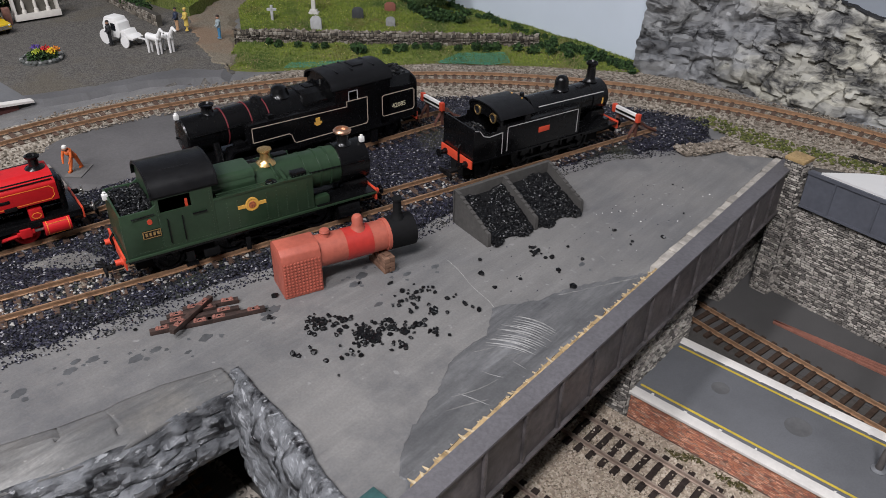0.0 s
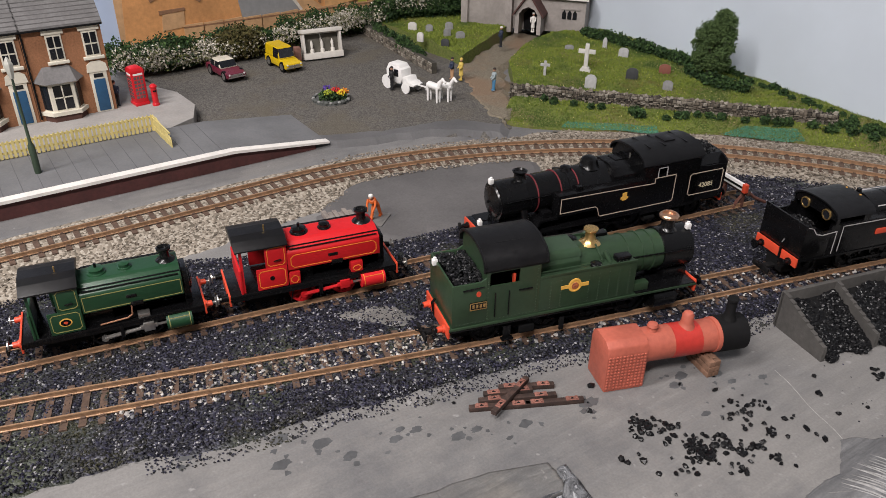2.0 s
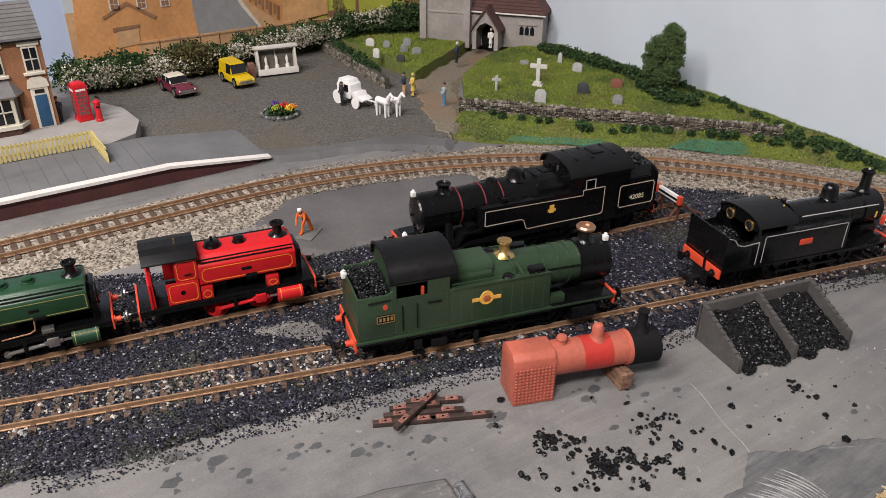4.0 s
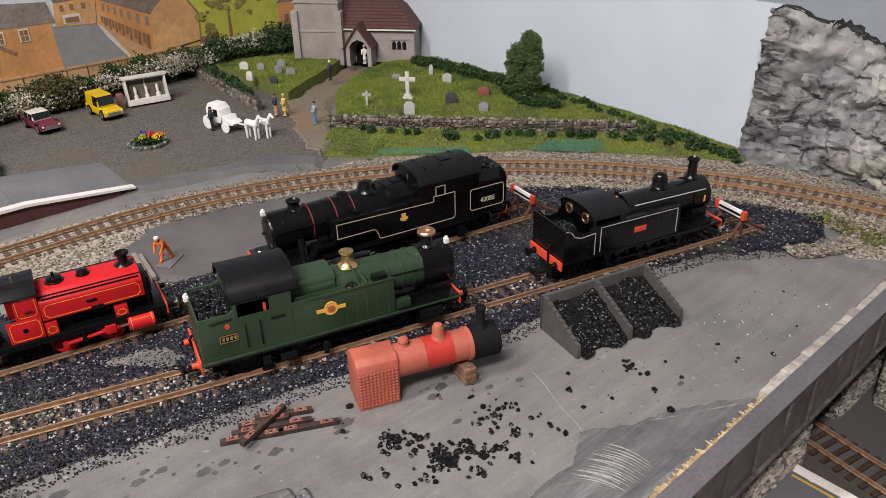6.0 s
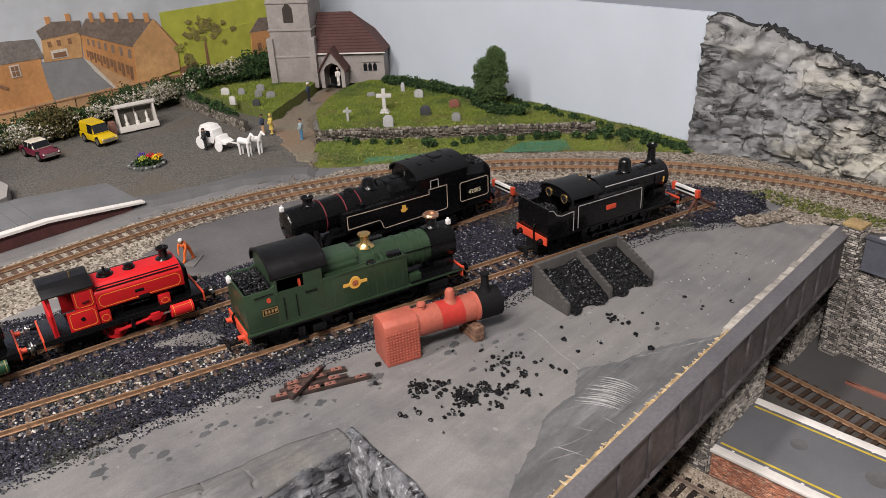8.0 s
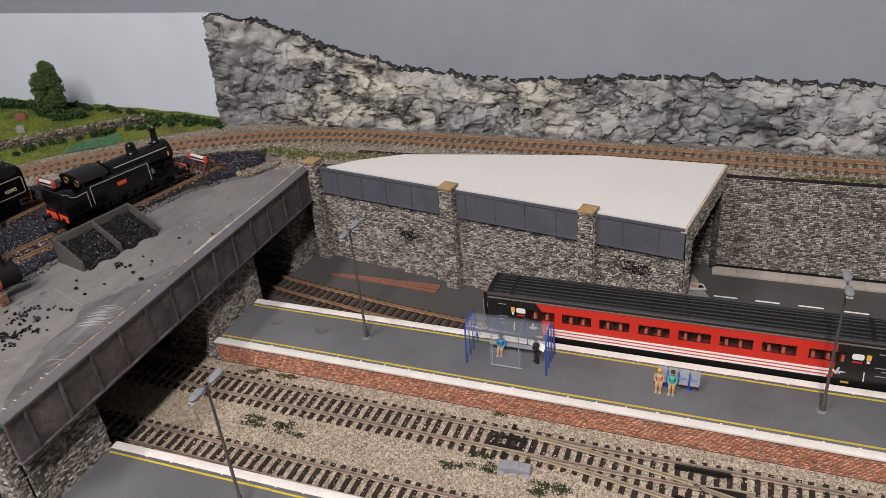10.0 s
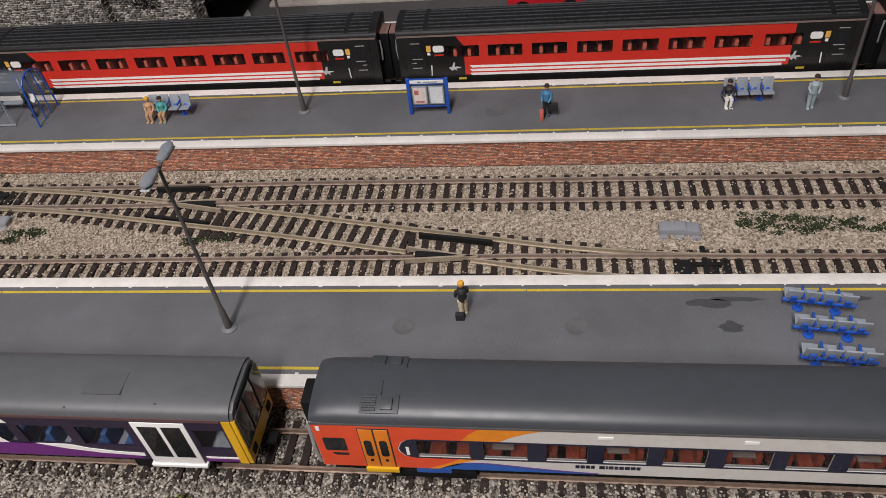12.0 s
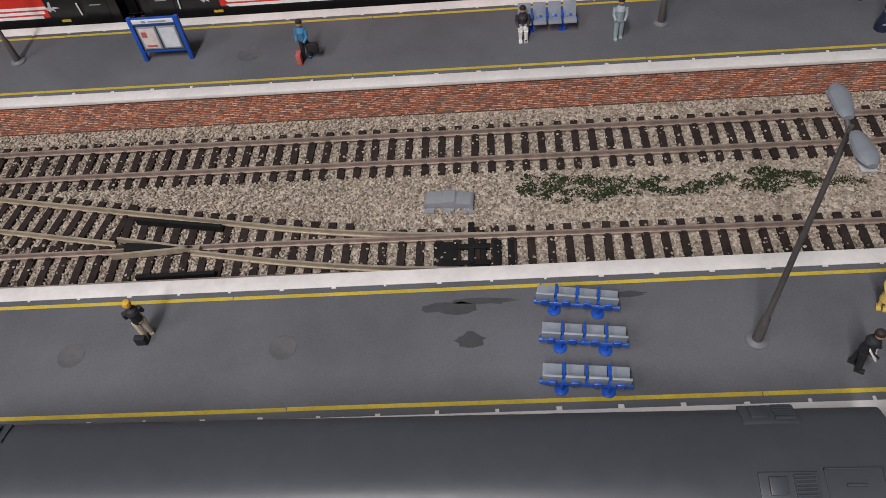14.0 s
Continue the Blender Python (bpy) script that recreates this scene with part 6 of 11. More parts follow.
    part("cab_front", prism(B(), arch(16.6, 45.5, 52) + [(16.6, 13.4), (-16.6, 13.4)], "x", -18, -17), BLACK, t)
    part("cab_back", prism(B(), arch(16.6, 45.5, 52) + [(16.6, 30), (-16.6, 30)], "x", -59, -58), BLACK, t)
    roof = part("cab_roof", roof_shell(-60, -15, 17.8, 45.4, 53.4, 1.0), ROOF_BLACK, t, "matt black arched cab roof")
    bm = B()
    for x in (-52, -36, -25):
        box(bm, x, x + 0.8, -9, 9, 51.8, 53.3)
    box(bm, -46, -38, -5, 5, 52.8, 54.0, 0.4)
    part("roof_rib", bm, ROOF_BLACK, roof)
    part("bunker_back", prism(B(), arch(17, 38, 43.5) + [(17, 13.4), (-17, 13.4)], "x", -80, -78.8), BLACK, t)
    part("bunker_top", prism(B(), [(-14, 37), (14, 37), (11, 43), (-11, 43)], "x", -78.8, -60), BLACK, t)
    coal_load(t, -77, -61, 10, 42.5, 8, 120)
    frame_gear(t, (-16, 8, 32), 11.2, -74, 78)
    for y in (-8.6, 8.6):
        for x in (-45, -66):
            wheel(t, x, y, 6.6)
        wheel(t, 56, y, 6.6)
    for x, sgn in ((84, 1), (-80, -1)):
        part("buffer_beam", box(B(), min(x, x + sgn), max(x, x + sgn), -16.6, 16.6, 11, 16.6, 0.25), BUFFER_RED, t, "orange-red buffer beam")
        buffers(t, x + sgn, sgn, 13.6, BLACK, BLACK)
        coupling(t, x, sgn)
    lamp(t, 81, -4, 16.4)
    for s in (-1, 1):
        part("boiler_handrail", rod(B(), [(44, 11.4 * s, 36), (73, 11.6 * s, 36)], 0.35, 6), BLACK, t)
        part("sand_box", box(B(), 44, 50, min(9 * s, 15 * s), max(9 * s, 15 * s), 23, 27, 0.6), BLACK, t)
        part("injector", cyl(B(), (-30, 14.5 * s, 9), (-22, 14.5 * s, 9), 1.8, seg=10), BLACK_MATT, t)
        part("feed_pipe", rod(B(), [(30, 3 * s, 44.4), (30, 8.5 * s, 41), (30, 11.4 * s, 37)], 0.6, 6), BLACK, t)
        part("guard_iron", rod(B(), [(76, 12 * s, 14), (80, 12 * s, 3)], 0.6, 6), BLACK, t)
        part("lubricator", box(B(), 24, 28, min(11 * s, 15 * s), max(11 * s, 15 * s), 37, 39.5, 0.4), BLACK, t)
        part("cylinder_cover", cyl(B(), (53.2, 13.2 * s, 11.5), (54, 13.2 * s, 11.5), 5.0, 5.4, 18), BLACK, t)
    part("top_hatch", box(B(), -14, -4, -4, 4, 46, 46.8, 0.3), BLACK, t)
    part("whistle", cyl(B(), (-15, 3, 46), (-15, 3, 49), 0.5, seg=8), STEEL, t)
    lamp(t, 77, 0, 44)
    return t


def black_lined_loco(m):
    t = thing("tank_locomotive", "small black tank locomotive with grey lining and red nameplate", "locomotive", m, "yard locomotives")
    part("footplate", box(B(), -59, 57, -16.6, 16.6, 12, 13.2, 0.2), BLACK, t)
    for s in (-1, 1):
        part("side_tank", box(B(), -34, 23, min(9 * s, 16.2 * s), max(9 * s, 16.2 * s), 13.2, 33.5, 0.5), BLACK, t)
        lining(t, [(-31.5, 15.5), (-31.5, 32), (20.5, 32), (20.5, 15.5)], 16.2 * s, LINE_GREY, closed=False)
        part("nameplate", box(B(), -9.2, -1.2, min(16.2 * s, 16.8 * s), max(16.2 * s, 16.8 * s), 23.3, 26.7, 0.3), BUFFER_RED, t, "orange-red nameplate")
        bm = box(B(), -41, -34, min(15.4 * s, 16.2 * s), max(15.4 * s, 16.2 * s), 13.2, 33.5)
        box(bm, -19.5, -15.5, min(15.4 * s, 16.2 * s), max(15.4 * s, 16.2 * s), 33.5, 44)
        box(bm, -38.5, -36, min(15.4 * s, 16.2 * s), max(15.4 * s, 16.2 * s), 33.5, 44)
        box(bm, -38.5, -15.5, min(15.4 * s, 16.2 * s), max(15.4 * s, 16.2 * s), 42.5, 44)
        part("cab_side", bm, BLACK, t)
        curve = [(-58.5, 13.2), (-41, 13.2), (-41, 31), (-47, 30.2), (-52, 31.4), (-55, 35.5), (-58.5, 37)]
        part("bunker_side", prism(B(), curve, "y", min(15.2 * s, 16.2 * s), max(15.2 * s, 16.2 * s), 0.2), BLACK, t)
        lining(t, [(-36, 14.5), (-36, 29.5), (-47, 28.7), (-51.5, 30), (-54.5, 34), (-58, 35.6)], 16.25 * s, LINE_GREY, closed=False)
        part("running_rail", rod(B(), [(-5, 9.6 * s, 38.5), (46, 9.6 * s, 38.0)], 0.35, 6), LINE_GREY, t)
        part("splasher", prism(B(), [(27.5, 13), (50, 13), (50, 20.5), (46, 20.5), (36, 15.5), (27.5, 15)], "y", min(9 * s, 14.8 * s), max(9 * s, 14.8 * s), 0.3), BLACK, t)
        part("lamp_iron", box(B(), 45, 46.5, min(9 * s, 10.4 * s), max(9 * s, 10.4 * s), 30, 34, 0.3), GOLD, t)
        bm = B()
        lathe(bm, [(3.2, 0), (3.2, 0.7), (2.5, 0.9), (2.5, 0.3)], (-38, 8 * s, 37.8), (-1, 0, 0), 18)
        w = part("spectacle", bm, BRASS, t, "round brass-rimmed rear window")
        part("pane", cyl(B(), (-38.2, 8 * s, 37.8), (-38.4, 8 * s, 37.8), 2.5, seg=18), DARK_GLASS, w)
    part("boiler", cyl(B(), (-8, 0, 33), (40, 0, 33), 9.6, seg=28), BLACK, t)
    for x in (4, 16, 29):
        part("boiler_band", cyl(B(), (x, 0, 33), (x + 0.8, 0, 33), 9.75, seg=28), BLACK, t)
    part("smokebox", cyl(B(), (38, 0, 33), (51, 0, 33), 10.3, seg=28), BLACK, t)
    bm = B()
    lathe(bm, [(8.6, 0), (8, 0.9), (4, 1.9), (0.7, 2.2), (0.7, 3.4)], (51, 0, 33), (1, 0, 0), 22)
    part("smokebox_door", bm, BLACK, t)
    part("smokebox_saddle", box(B(), 39, 51, -8.5, 8.5, 13, 25, 0.4), BLACK, t)
    bm = B()
    lathe(bm, [(4.6, 0), (3.6, 1), (3.0, 2.4), (2.6, 10.5), (3.7, 11.2), (3.9, 12.4), (3.0, 13), (2.4, 12)], (42.4, 0, 43))
    part("chimney", bm, BLACK, t)
    bm = B()
    lathe(bm, [(5.2, 0), (4.5, 1), (4.3, 5.4), (3.8, 7.4), (2.4, 8.8), (0.5, 9.3)], (19, 0, 42))
    part("dome", bm, BLACK, t)
    part("cab_front", prism(B(), arch(15.8, 43.5, 49.5) + [(15.8, 33), (-15.8, 33)], "x", -16.5, -15.5), BLACK, t)
    part("cab_back", prism(B(), arch(15.8, 43.5, 49.5) + [(15.8, 36), (-15.8, 36)], "x", -38, -37), BLACK, t)
    part("cab_roof", roof_shell(-39.2, -13.5, 16.8, 43.6, 51, 1.0), ROOF_BLACK, t, "matt black arched cab roof")
    part("safety_valve", cyl(B(), (-11, 0, 42), (-11, 0, 46), 1.6, 1.3, 12), BLACK, t)
    for yy in (-5, 5):
        part("whistle", cyl(B(), (-12.5, yy, 41), (-12.5, yy, 45), 0.6, 0.6, 8), GOLD, t, "small brass whistle")
    part("bunker_back", box(B(), -59.2, -58.2, -16.2, 16.2, 13.2, 37, 0.3), BLACK, t)
    part("bunker_inside", box(B(), -58, -41, -15, 15, 24, 29), BLACK, t)
    coal_load(t, -57, -43, 9, 27.5, 9, 160)
    frame_gear(t, (-12, 12, 34), 9.0, -56, 54)
    for y in (-8.6, 8.6):
        wheel(t, -42, y, 7.4)
    for x, sgn in ((57, 1), (-59.5, -1)):
        part("buffer_beam", box(B(), min(x, x + sgn), max(x, x + sgn), -16.4, 16.4, 9.6, 14.4, 0.25), BUFFER_RED, t, "orange-red buffer beam")
        buffers(t, x + sgn, sgn, 13.8, BLACK, BLACK)
        coupling(t, x, sgn)
    part("vacuum_pipe", rod(B(), [(-61, -4, 12), (-61.4, -4, 22), (-60, -4, 24)], 0.7), BLACK, t)
    body = SIDES + "boiler boiler_band smokebox smokebox_door smokebox_saddle chimney dome running_rail lamp_iron spectacle pane safety_valve bunker_inside splasher buffer buffer_head coupling vacuum_pipe".split()
    reset_heights(t, SIDES, ((0, 0), (9, 11.2), (12, 15.4), (13.2, 16.6), (15.5, 18.4), (23.3, 25.0), (32, 33.8), (33.5, 35.2), (37, 37.4), (43.6, 39.2), (51, 45.0), (60, 54)))
    reset_heights(t, body, ((-10, -10), (100, 100)), ((-80, -76.5), (-58.5, -55), (-41, -38.4), (-34, -32.8), (-31.5, -30.6), (20.5, 25.3), (23, 27.6), (42.4, 48.6), (57, 62), (80, 85)))
    return t


def spoked_wheel(parent, x, y, r, material):
    """A small driving wheel: rim, hub and a dozen spokes with gaps between."""
    s = 1 if y > 0 else -1
    bm = B()
    lathe(bm, [(r * 0.8, 0.6), (r * 0.8, -0.4), (r, -0.4), (r, 0.8), (r + 0.7, 0.8), (r + 0.7, 1.5), (r * 0.8, 1.5), (r * 0.8, 0.6)], (x, y, r), (0, -s, 0), 24)
    cyl(bm, (x, y + s * 0.9, r), (x, y - s * 1.2, r), r * 0.26, seg=12)
    for k in range(8):
        a = math.pi * 2 * (k + 0.5) / 8
        cyl(bm, (x, y, r), (x + r * 0.86 * math.cos(a), y, r + r * 0.86 * math.sin(a)), 0.8, 0.6, 6)
    prism(bm, [(x - r * 0.6, r * 0.34), (x + r * 0.6, r * 0.34), (x + r * 0.2, r * 0.16), (x - r * 0.2, r * 0.16)], "y", y - 0.5, y + 0.5)
    return part("wheel", bm, material, parent)


def saddle_loco(m, paint, label, line, gear):
    t = thing("saddle_tank_locomotive", label, "locomotive", m, "industrial locomotives")
    part("footplate", box(B(), -42, 46, -14, 14, 12.6, 14.2, 0.2), BLACK, t)
    thin = 0.34
    for s in (-1, 1):
        def two(a, b):
            return min(a * s, b * s), max(a * s, b * s)
        part("valance", box(B(), -42, 46, *two(13, 14), 10.8, 12.6), BLACK, t)
        side = part("cab_side", box(B(), -27.6, -12, *two(12.8, 13.8), 14.6, 26.6, 0.3), paint, t)
        lining(side, chamfer_box(-26.4, -13.2, 15.8, 25.4, 1.2), 13.8 * s, line, thin)
        up = part("cab_window_panel", box(B(), -22.6, -11.6, *two(12.6, 13.5), 26.6, 39, 0.3), paint, t)
        lining(up, chamfer_box(-21.4, -12.8, 27.6, 37.8, 1.2), 13.5 * s, line, thin)
        part("grab_rail", rod(B(), [(-18.5, 14.3 * s, 30.5), (-14.8, 14.3 * s, 31)], 0.3, 6), BLACK, up)
        bm = B()
        if paint == RED:
            lathe(bm, [(1.2, 0), (1.2, 0.3)], (-20, 13.8 * s, 20.8), (0, s, 0), 12)
            part("maker_plate", bm, BLACK, side)
        else:
            for r0, h, c, nm in ((2.2, 0.25, GOLD, "maker_plate"), (1.7, 0.4, BLACK, "maker_plate_field"), (0.7, 0.5, BUFFER_RED, "maker_plate_bar")):
                bm = B()
                lathe(bm, [(r0, 0), (r0, h), (0.1, h)], (0, 0, 0), (0, s, 0), 20)
                for v in bm.verts:
                    v.co.x, v.co.y, v.co.z = v.co.x * 1.35 - 20, v.co.y + 13.8 * s, v.co.z + 20.8
                part(nm, bm, c, side)
        part("cab_post", box(B(), -35, -33.6, *two(11.8, 12.6), 14, 39), paint, t)
        for x0, x1, z1 in ((-11.6, -5.6, 21.4), (21.2, 27.8, 20.4)) if paint == RED else ():
            box_ = part("sand_box", box(B(), x0, x1, *two(8.5, 13.4), 14.2, z1, 0.7), paint, t)
            lining(box_, chamfer_box(x0 + 1, x1 - 1, 15.2, z1 - 2.2, 1.3), 13.4 * s, line, thin)
        c = part("cylinder", cyl(B(), (26, 13.0 * s, 8.4), (39, 13.0 * s, 8.4), 4.2, seg=20), paint, t)
        for x in (27.2, 37.6):
            part("lining", cyl(B(), (x, 13.0 * s, 8.4), (x + 0.35, 13.0 * s, 8.4), 4.26, seg=20), line, c)
        lining(c, [(27.4, 11.5), (37.6, 11.5)], 15.9 * s, line, thin, closed=False)
        lining(c, [(27.4, 5.6), (37.6, 5.6)], 16.0 * s, line, thin, closed=False)
        bm = box(B(), 14.5, 20, *two(12.5, 15), 6.4, 11.4, 0.5)
        box(bm, 13, 21.5, *two(13, 14.6), 7.8, 10.0, 0.3)
        part("crosshead", bm, gear, t)
        part("piston_rod", rod(B(), [(20, 13.6 * s, 8.6), (26, 13.0 * s, 8.4)], 0.7), STEEL, t)
        rodm = B()
        cyl(rodm, (15, 13.8 * s, 8.6), (-4.5, 12.2 * s, 6.2), 0.9, 1.1, 8)
        cyl(rodm, (-4.5, 11.0 * s, 6.2), (-4.5, 13.0 * s, 6.2), 1.8, seg=12)
        part("connecting_rod", rodm, gear, t)
        part("slidebar_bracket", box(B(), 3.2, 5.2, *two(12, 14.4), 5.5, 12.6, 0.3), BLACK, t)
        part("sand_pipe", rod(B(), [(-9, 10 * s, 12), (-11, 9.5 * s, 2)], 0.4, 6), BLACK, t)
        part("tank_handrail", rod(B(), [(-10, 12.3 * s, 34.4), (36, 12.3 * s, 34.4)], 0.4, 6), BLACK, t)
    tank = B()
    prism(tank, [(-13.2, 22.8), (13.2, 22.8), (13.2, 32.2), (12.6, 33.4), (7.5, 36.4), (5.5, 36.9), (-5.5, 36.9), (-7.5, 36.4), (-12.6, 33.4), (-13.2, 32.2)], "x", -11.6, 37.4, 0.4)
    tk = part("saddle_tank", tank, paint, t)
    for s in (-1, 1):
        lining(tk, chamfer_box(-9.8, 35.4, 24.0, 31.2, 1.7) if paint == RED else chamfer_box(-10.6, 36.4, 23.8, 31.6, 0.2), 13.2 * s, line, thin)
        part("tank_bead", rod(B(), [(-11, 10.2 * s, 35.0), (37, 10.2 * s, 35.0)], 0.4, 6), BLACK, tk)
        part("tank_plate", box(B(), 9.5, 14.5, min(13.2 * s, 13.6 * s), max(13.2 * s, 13.6 * s), 27, 28.6, 0.2), BLACK, tk)
        part("tank_step", box(B(), 11, 17, min(13 * s, 13.8 * s), max(13 * s, 13.8 * s), 22.2, 24.4, 0.2), BLACK, tk)
    part("boiler", cyl(B(), (-12, 0, 23), (40, 0, 23), 8, seg=24), BLACK, t)
    part("firebox", box(B(), -12, 2, -8.5, 8.5, 14, 24, 0.5), BLACK, t)
    part("smokebox_front", box(B(), 37.4, 41, -9, 9, 14, 31, 1), BLACK, t)
    bm = B()
    lathe(bm, [(6, 0), (5.6, 0.8), (1, 1.8)], (41, 0, 24), (1, 0, 0), 18)
    part("smokebox_door", bm, BLACK, t)
    bm = B()
    lathe(bm, [(5.4, -0.4), (4.6, 0.6), (2.6, 1.6), (2.4, 5.4), (3.6, 6.0), (3.8, 7.0), (2.8, 7.4), (2.2, 6.2)], (31.6, 0, 36.8))
    part("chimney", bm, BLACK, t)
    for x, r in ((11.4, 3.6), (-2, 4.8)):
        bm = B()
        lathe(bm, [(r, 0), (r * 0.95, 0.7), (r * 0.74, 0.9), (r * 0.74, 2.2), (r * 0.8, 2.5), (r * 0.3, 3.0)], (x, 0, 36.8))
        part("filler_dome", bm, BLACK if paint == RED else paint, t)
    part("safety_valve", cyl(B(), (-2, 0, 39), (-2, 0, 42), 0.7, seg=8), BLACK, t)
    part("cab_roof", prism(B(), [(-14.8, 38.6), (-14.8, 39.4), (-9, 42), (-4, 43), (4, 43), (9, 42), (14.8, 39.4), (14.8, 38.6)], "x", -37, -10.8, 0.2), ROOF_BLACK, t, "flat black cab roof")
    part("cab_front", box(B(), -13, -12, -12.4, 12.4, 14, 39), paint, t)
    part("whistle", cyl(B(), (-20, -3, 42.6), (-20, -3, 46), 0.4, seg=8), BRASS, t)
    part("cab_back", box(B(), -36, -34.8, -13.4, 13.4, 10, 28, 0.3), paint, t)
    part("boiler_backhead", box(B(), -17, -13, -7, 7, 14, 29, 0.8), BLACK, t)
    part("frames", box(B(), -32, 42, -6.5, 6.5, 3.5, 12.6), BLACK_MATT, t)
    for y in (-8.6, 8.6):
        for x in (-4.5, 18):
            spoked_wheel(t, x, y, 6.4, gear if y < 0 and paint == RED else BLACK)
    for x, sgn in ((46, 1), (-41.5, -1)):
        part("buffer_beam", box(B(), min(x, x + sgn), max(x, x + sgn), -14, 14, 8.6, 15, 0.25), BUFFER_RED, t, "bright red buffer beam")
        buffers(t, x + sgn, sgn, 12.6, BLACK if paint == RED else BUFFER_RED, STEEL)
        coupling(t, x, sgn)
    if paint != RED:
        part("steam_pipe", rod(B(), [(-5, -13.6, 15.2), (8, -13.6, 16.0), (10.6, -13.6, 17.4), (11.2, -13.4, 22.6)], 0.42), mat("copper_dull", (0.4, 0.2, 0.12), 0.4, 0.6), t, "dull copper steam pipe")
        part("valve_casting", box(B(), 13, 19, -13.4, -9, 13.8, 16.4, 0.5), STEEL, t)
    return t


RAIL_U = U + 5.3
green_tank_loco(yard_pose(Y1A, Y1S, 0.9, RAIL_U))
black_lined_loco(yard_pose(Y1A, Y1S, 190, RAIL_U))
black_tank_loco(yard_pose(Y2A, Y2S, 1, RAIL_U, 180))
saddle_loco(yard_pose(Y2A, Y2S, -184.5, RAIL_U, -1.2), RED, "bright red saddle tank locomotive with yellow lining", mat("orange_lining", (0.8, 0.27, 0.03), 0.5, 0, 0.08), RED)
saddle_loco(yard_pose(Y2A, Y2S, -282, RAIL_U) @ Matrix.Diagonal((0.93, 0.97, 0.97, 1)), GREEN_SMALL, "bottle green saddle tank locomotive with black roof", mat("green_lining", (0.3, 0.27, 0.09), 0.5), STEEL)


# ---- loose things on the deck ----
def boiler_shell():
    t = thing("boiler", "salvaged red oxide locomotive boiler on a timber stand", "boiler", pose(-0.2506, -0.1482, U / 1000, 0, 0, 70))
    fb = B()
    prism(fb, [(-9.2, 0), (9.2, 0), (9.2, 20.5), (8.2, 24.2), (5, 26.4), (-5, 26.4), (-8.2, 24.2), (-9.2, 20.5)], "x", -12.6, 7.4, 0.8)
    firebox = part("firebox", fb, RED_OXIDE, t)
    bm = B()
    for s in (-1, 1):
        for x in np.arange(-11.4, 6.8, 1.75):
            for z in np.arange(2, 20.5, 1.75):
                lathe(bm, [(0.66, 0), (0.56, 0.35), (0.2, 0.42)], (x, 9.2 * s, z), (0, s, 0), 6)
    part("stay_bolts", bm, RED_OXIDE, firebox)
    part("barrel", cyl(B(), (7, 0, 17.4), (46, 0, 17.4), 8.2, 7.9, 30), RED_OXIDE, t)
    part("barrel_patch", cyl(B(), (22, 0, 17.4), (36, 0, 17.4), 8.28, 8.18, 30), RED_PATCH, t, "repainted dark red patch")
    part("barrel_band", cyl(B(), (44, 0, 17.4), (46, 0, 17.4), 8.5, seg=30), RED_OXIDE, t)
    part("smokebox", cyl(B(), (46, 0, 17.4), (60, 0, 17.4), 8.8, seg=30), BLACK_MATT, t, "matt black smokebox")
    part("smokebox_plate", cyl(B(), (60, 0, 17.4), (60.6, 0, 17.4), 8.2, 7.6, 26), BLACK_MATT, t)
    bm = B()
    lathe(bm, [(4.2, -1), (3.0, 1.2), (2.3, 3), (2.2, 9.5), (2.7, 10), (2.6, 11), (1.8, 11)], (52.4, 0, 25.8), seg=16)
    part("chimney", bm, BLACK_MATT, t)
    bm = B()
    lathe(bm, [(4.4, -1.2), (3.2, 1), (2.8, 2.2), (2.8, 5.6), (2.0, 7), (0.6, 7.6)], (30.3, 0, 25.4), seg=16)
    part("dome", bm, RED_OXIDE, t)
    bm = B()
    lathe(bm, [(3.0, -1), (2.2, 0.6), (2.2, 1.6), (2.7, 2.2), (2.2, 3.4), (0.5, 3.8)], (12.8, 0, 25.4), seg=14)
    part("safety_valve_seat", bm, RED_OXIDE, t)
    return t


boiler_shell()
stand = thing("timber_stand", "stack of short weathered timbers under the boiler", "timber stack", pose(-0.2343, -0.1092, U / 1000, 0, 0, -14))
for n, (x0, x1, y0, z) in enumerate(((-8.4, 8.2, -3.2, 0), (-8.6, 8.0, 0.2, 0), (-5.6, 8.4, -3.1, 3), (-5.2, 8.2, 0.1, 3), (-1.5, 8.3, -3.0, 6), (-1.2, 8.1, 0.2, 6), (0.5, 6.0, -1.2, 9))):
    part("timber", box(B(), x0, x1, y0, y0 + 3.1, z, z + 2.8 if z < 9 else 9.4, 0.3), WOOD, stand)
SLEEPER_RED = mat("stained_brown_sleeper", (0.05, 0.028, 0.022), 0.75, 0, 0.4, 500, 0.5, 120, 0.6)
CHAIR_PINK = mat("rusted_pink_chair", (0.25, 0.105, 0.08), 0.8, 0, 0.3, 500, 0.3, 150, 0.4)
pile = thing("sleeper_pile", "untidy pile of red-brown timber sleepers", "sleeper pile", pose(-0.2615, -0.2, U / 1000, 0, 0, 0))
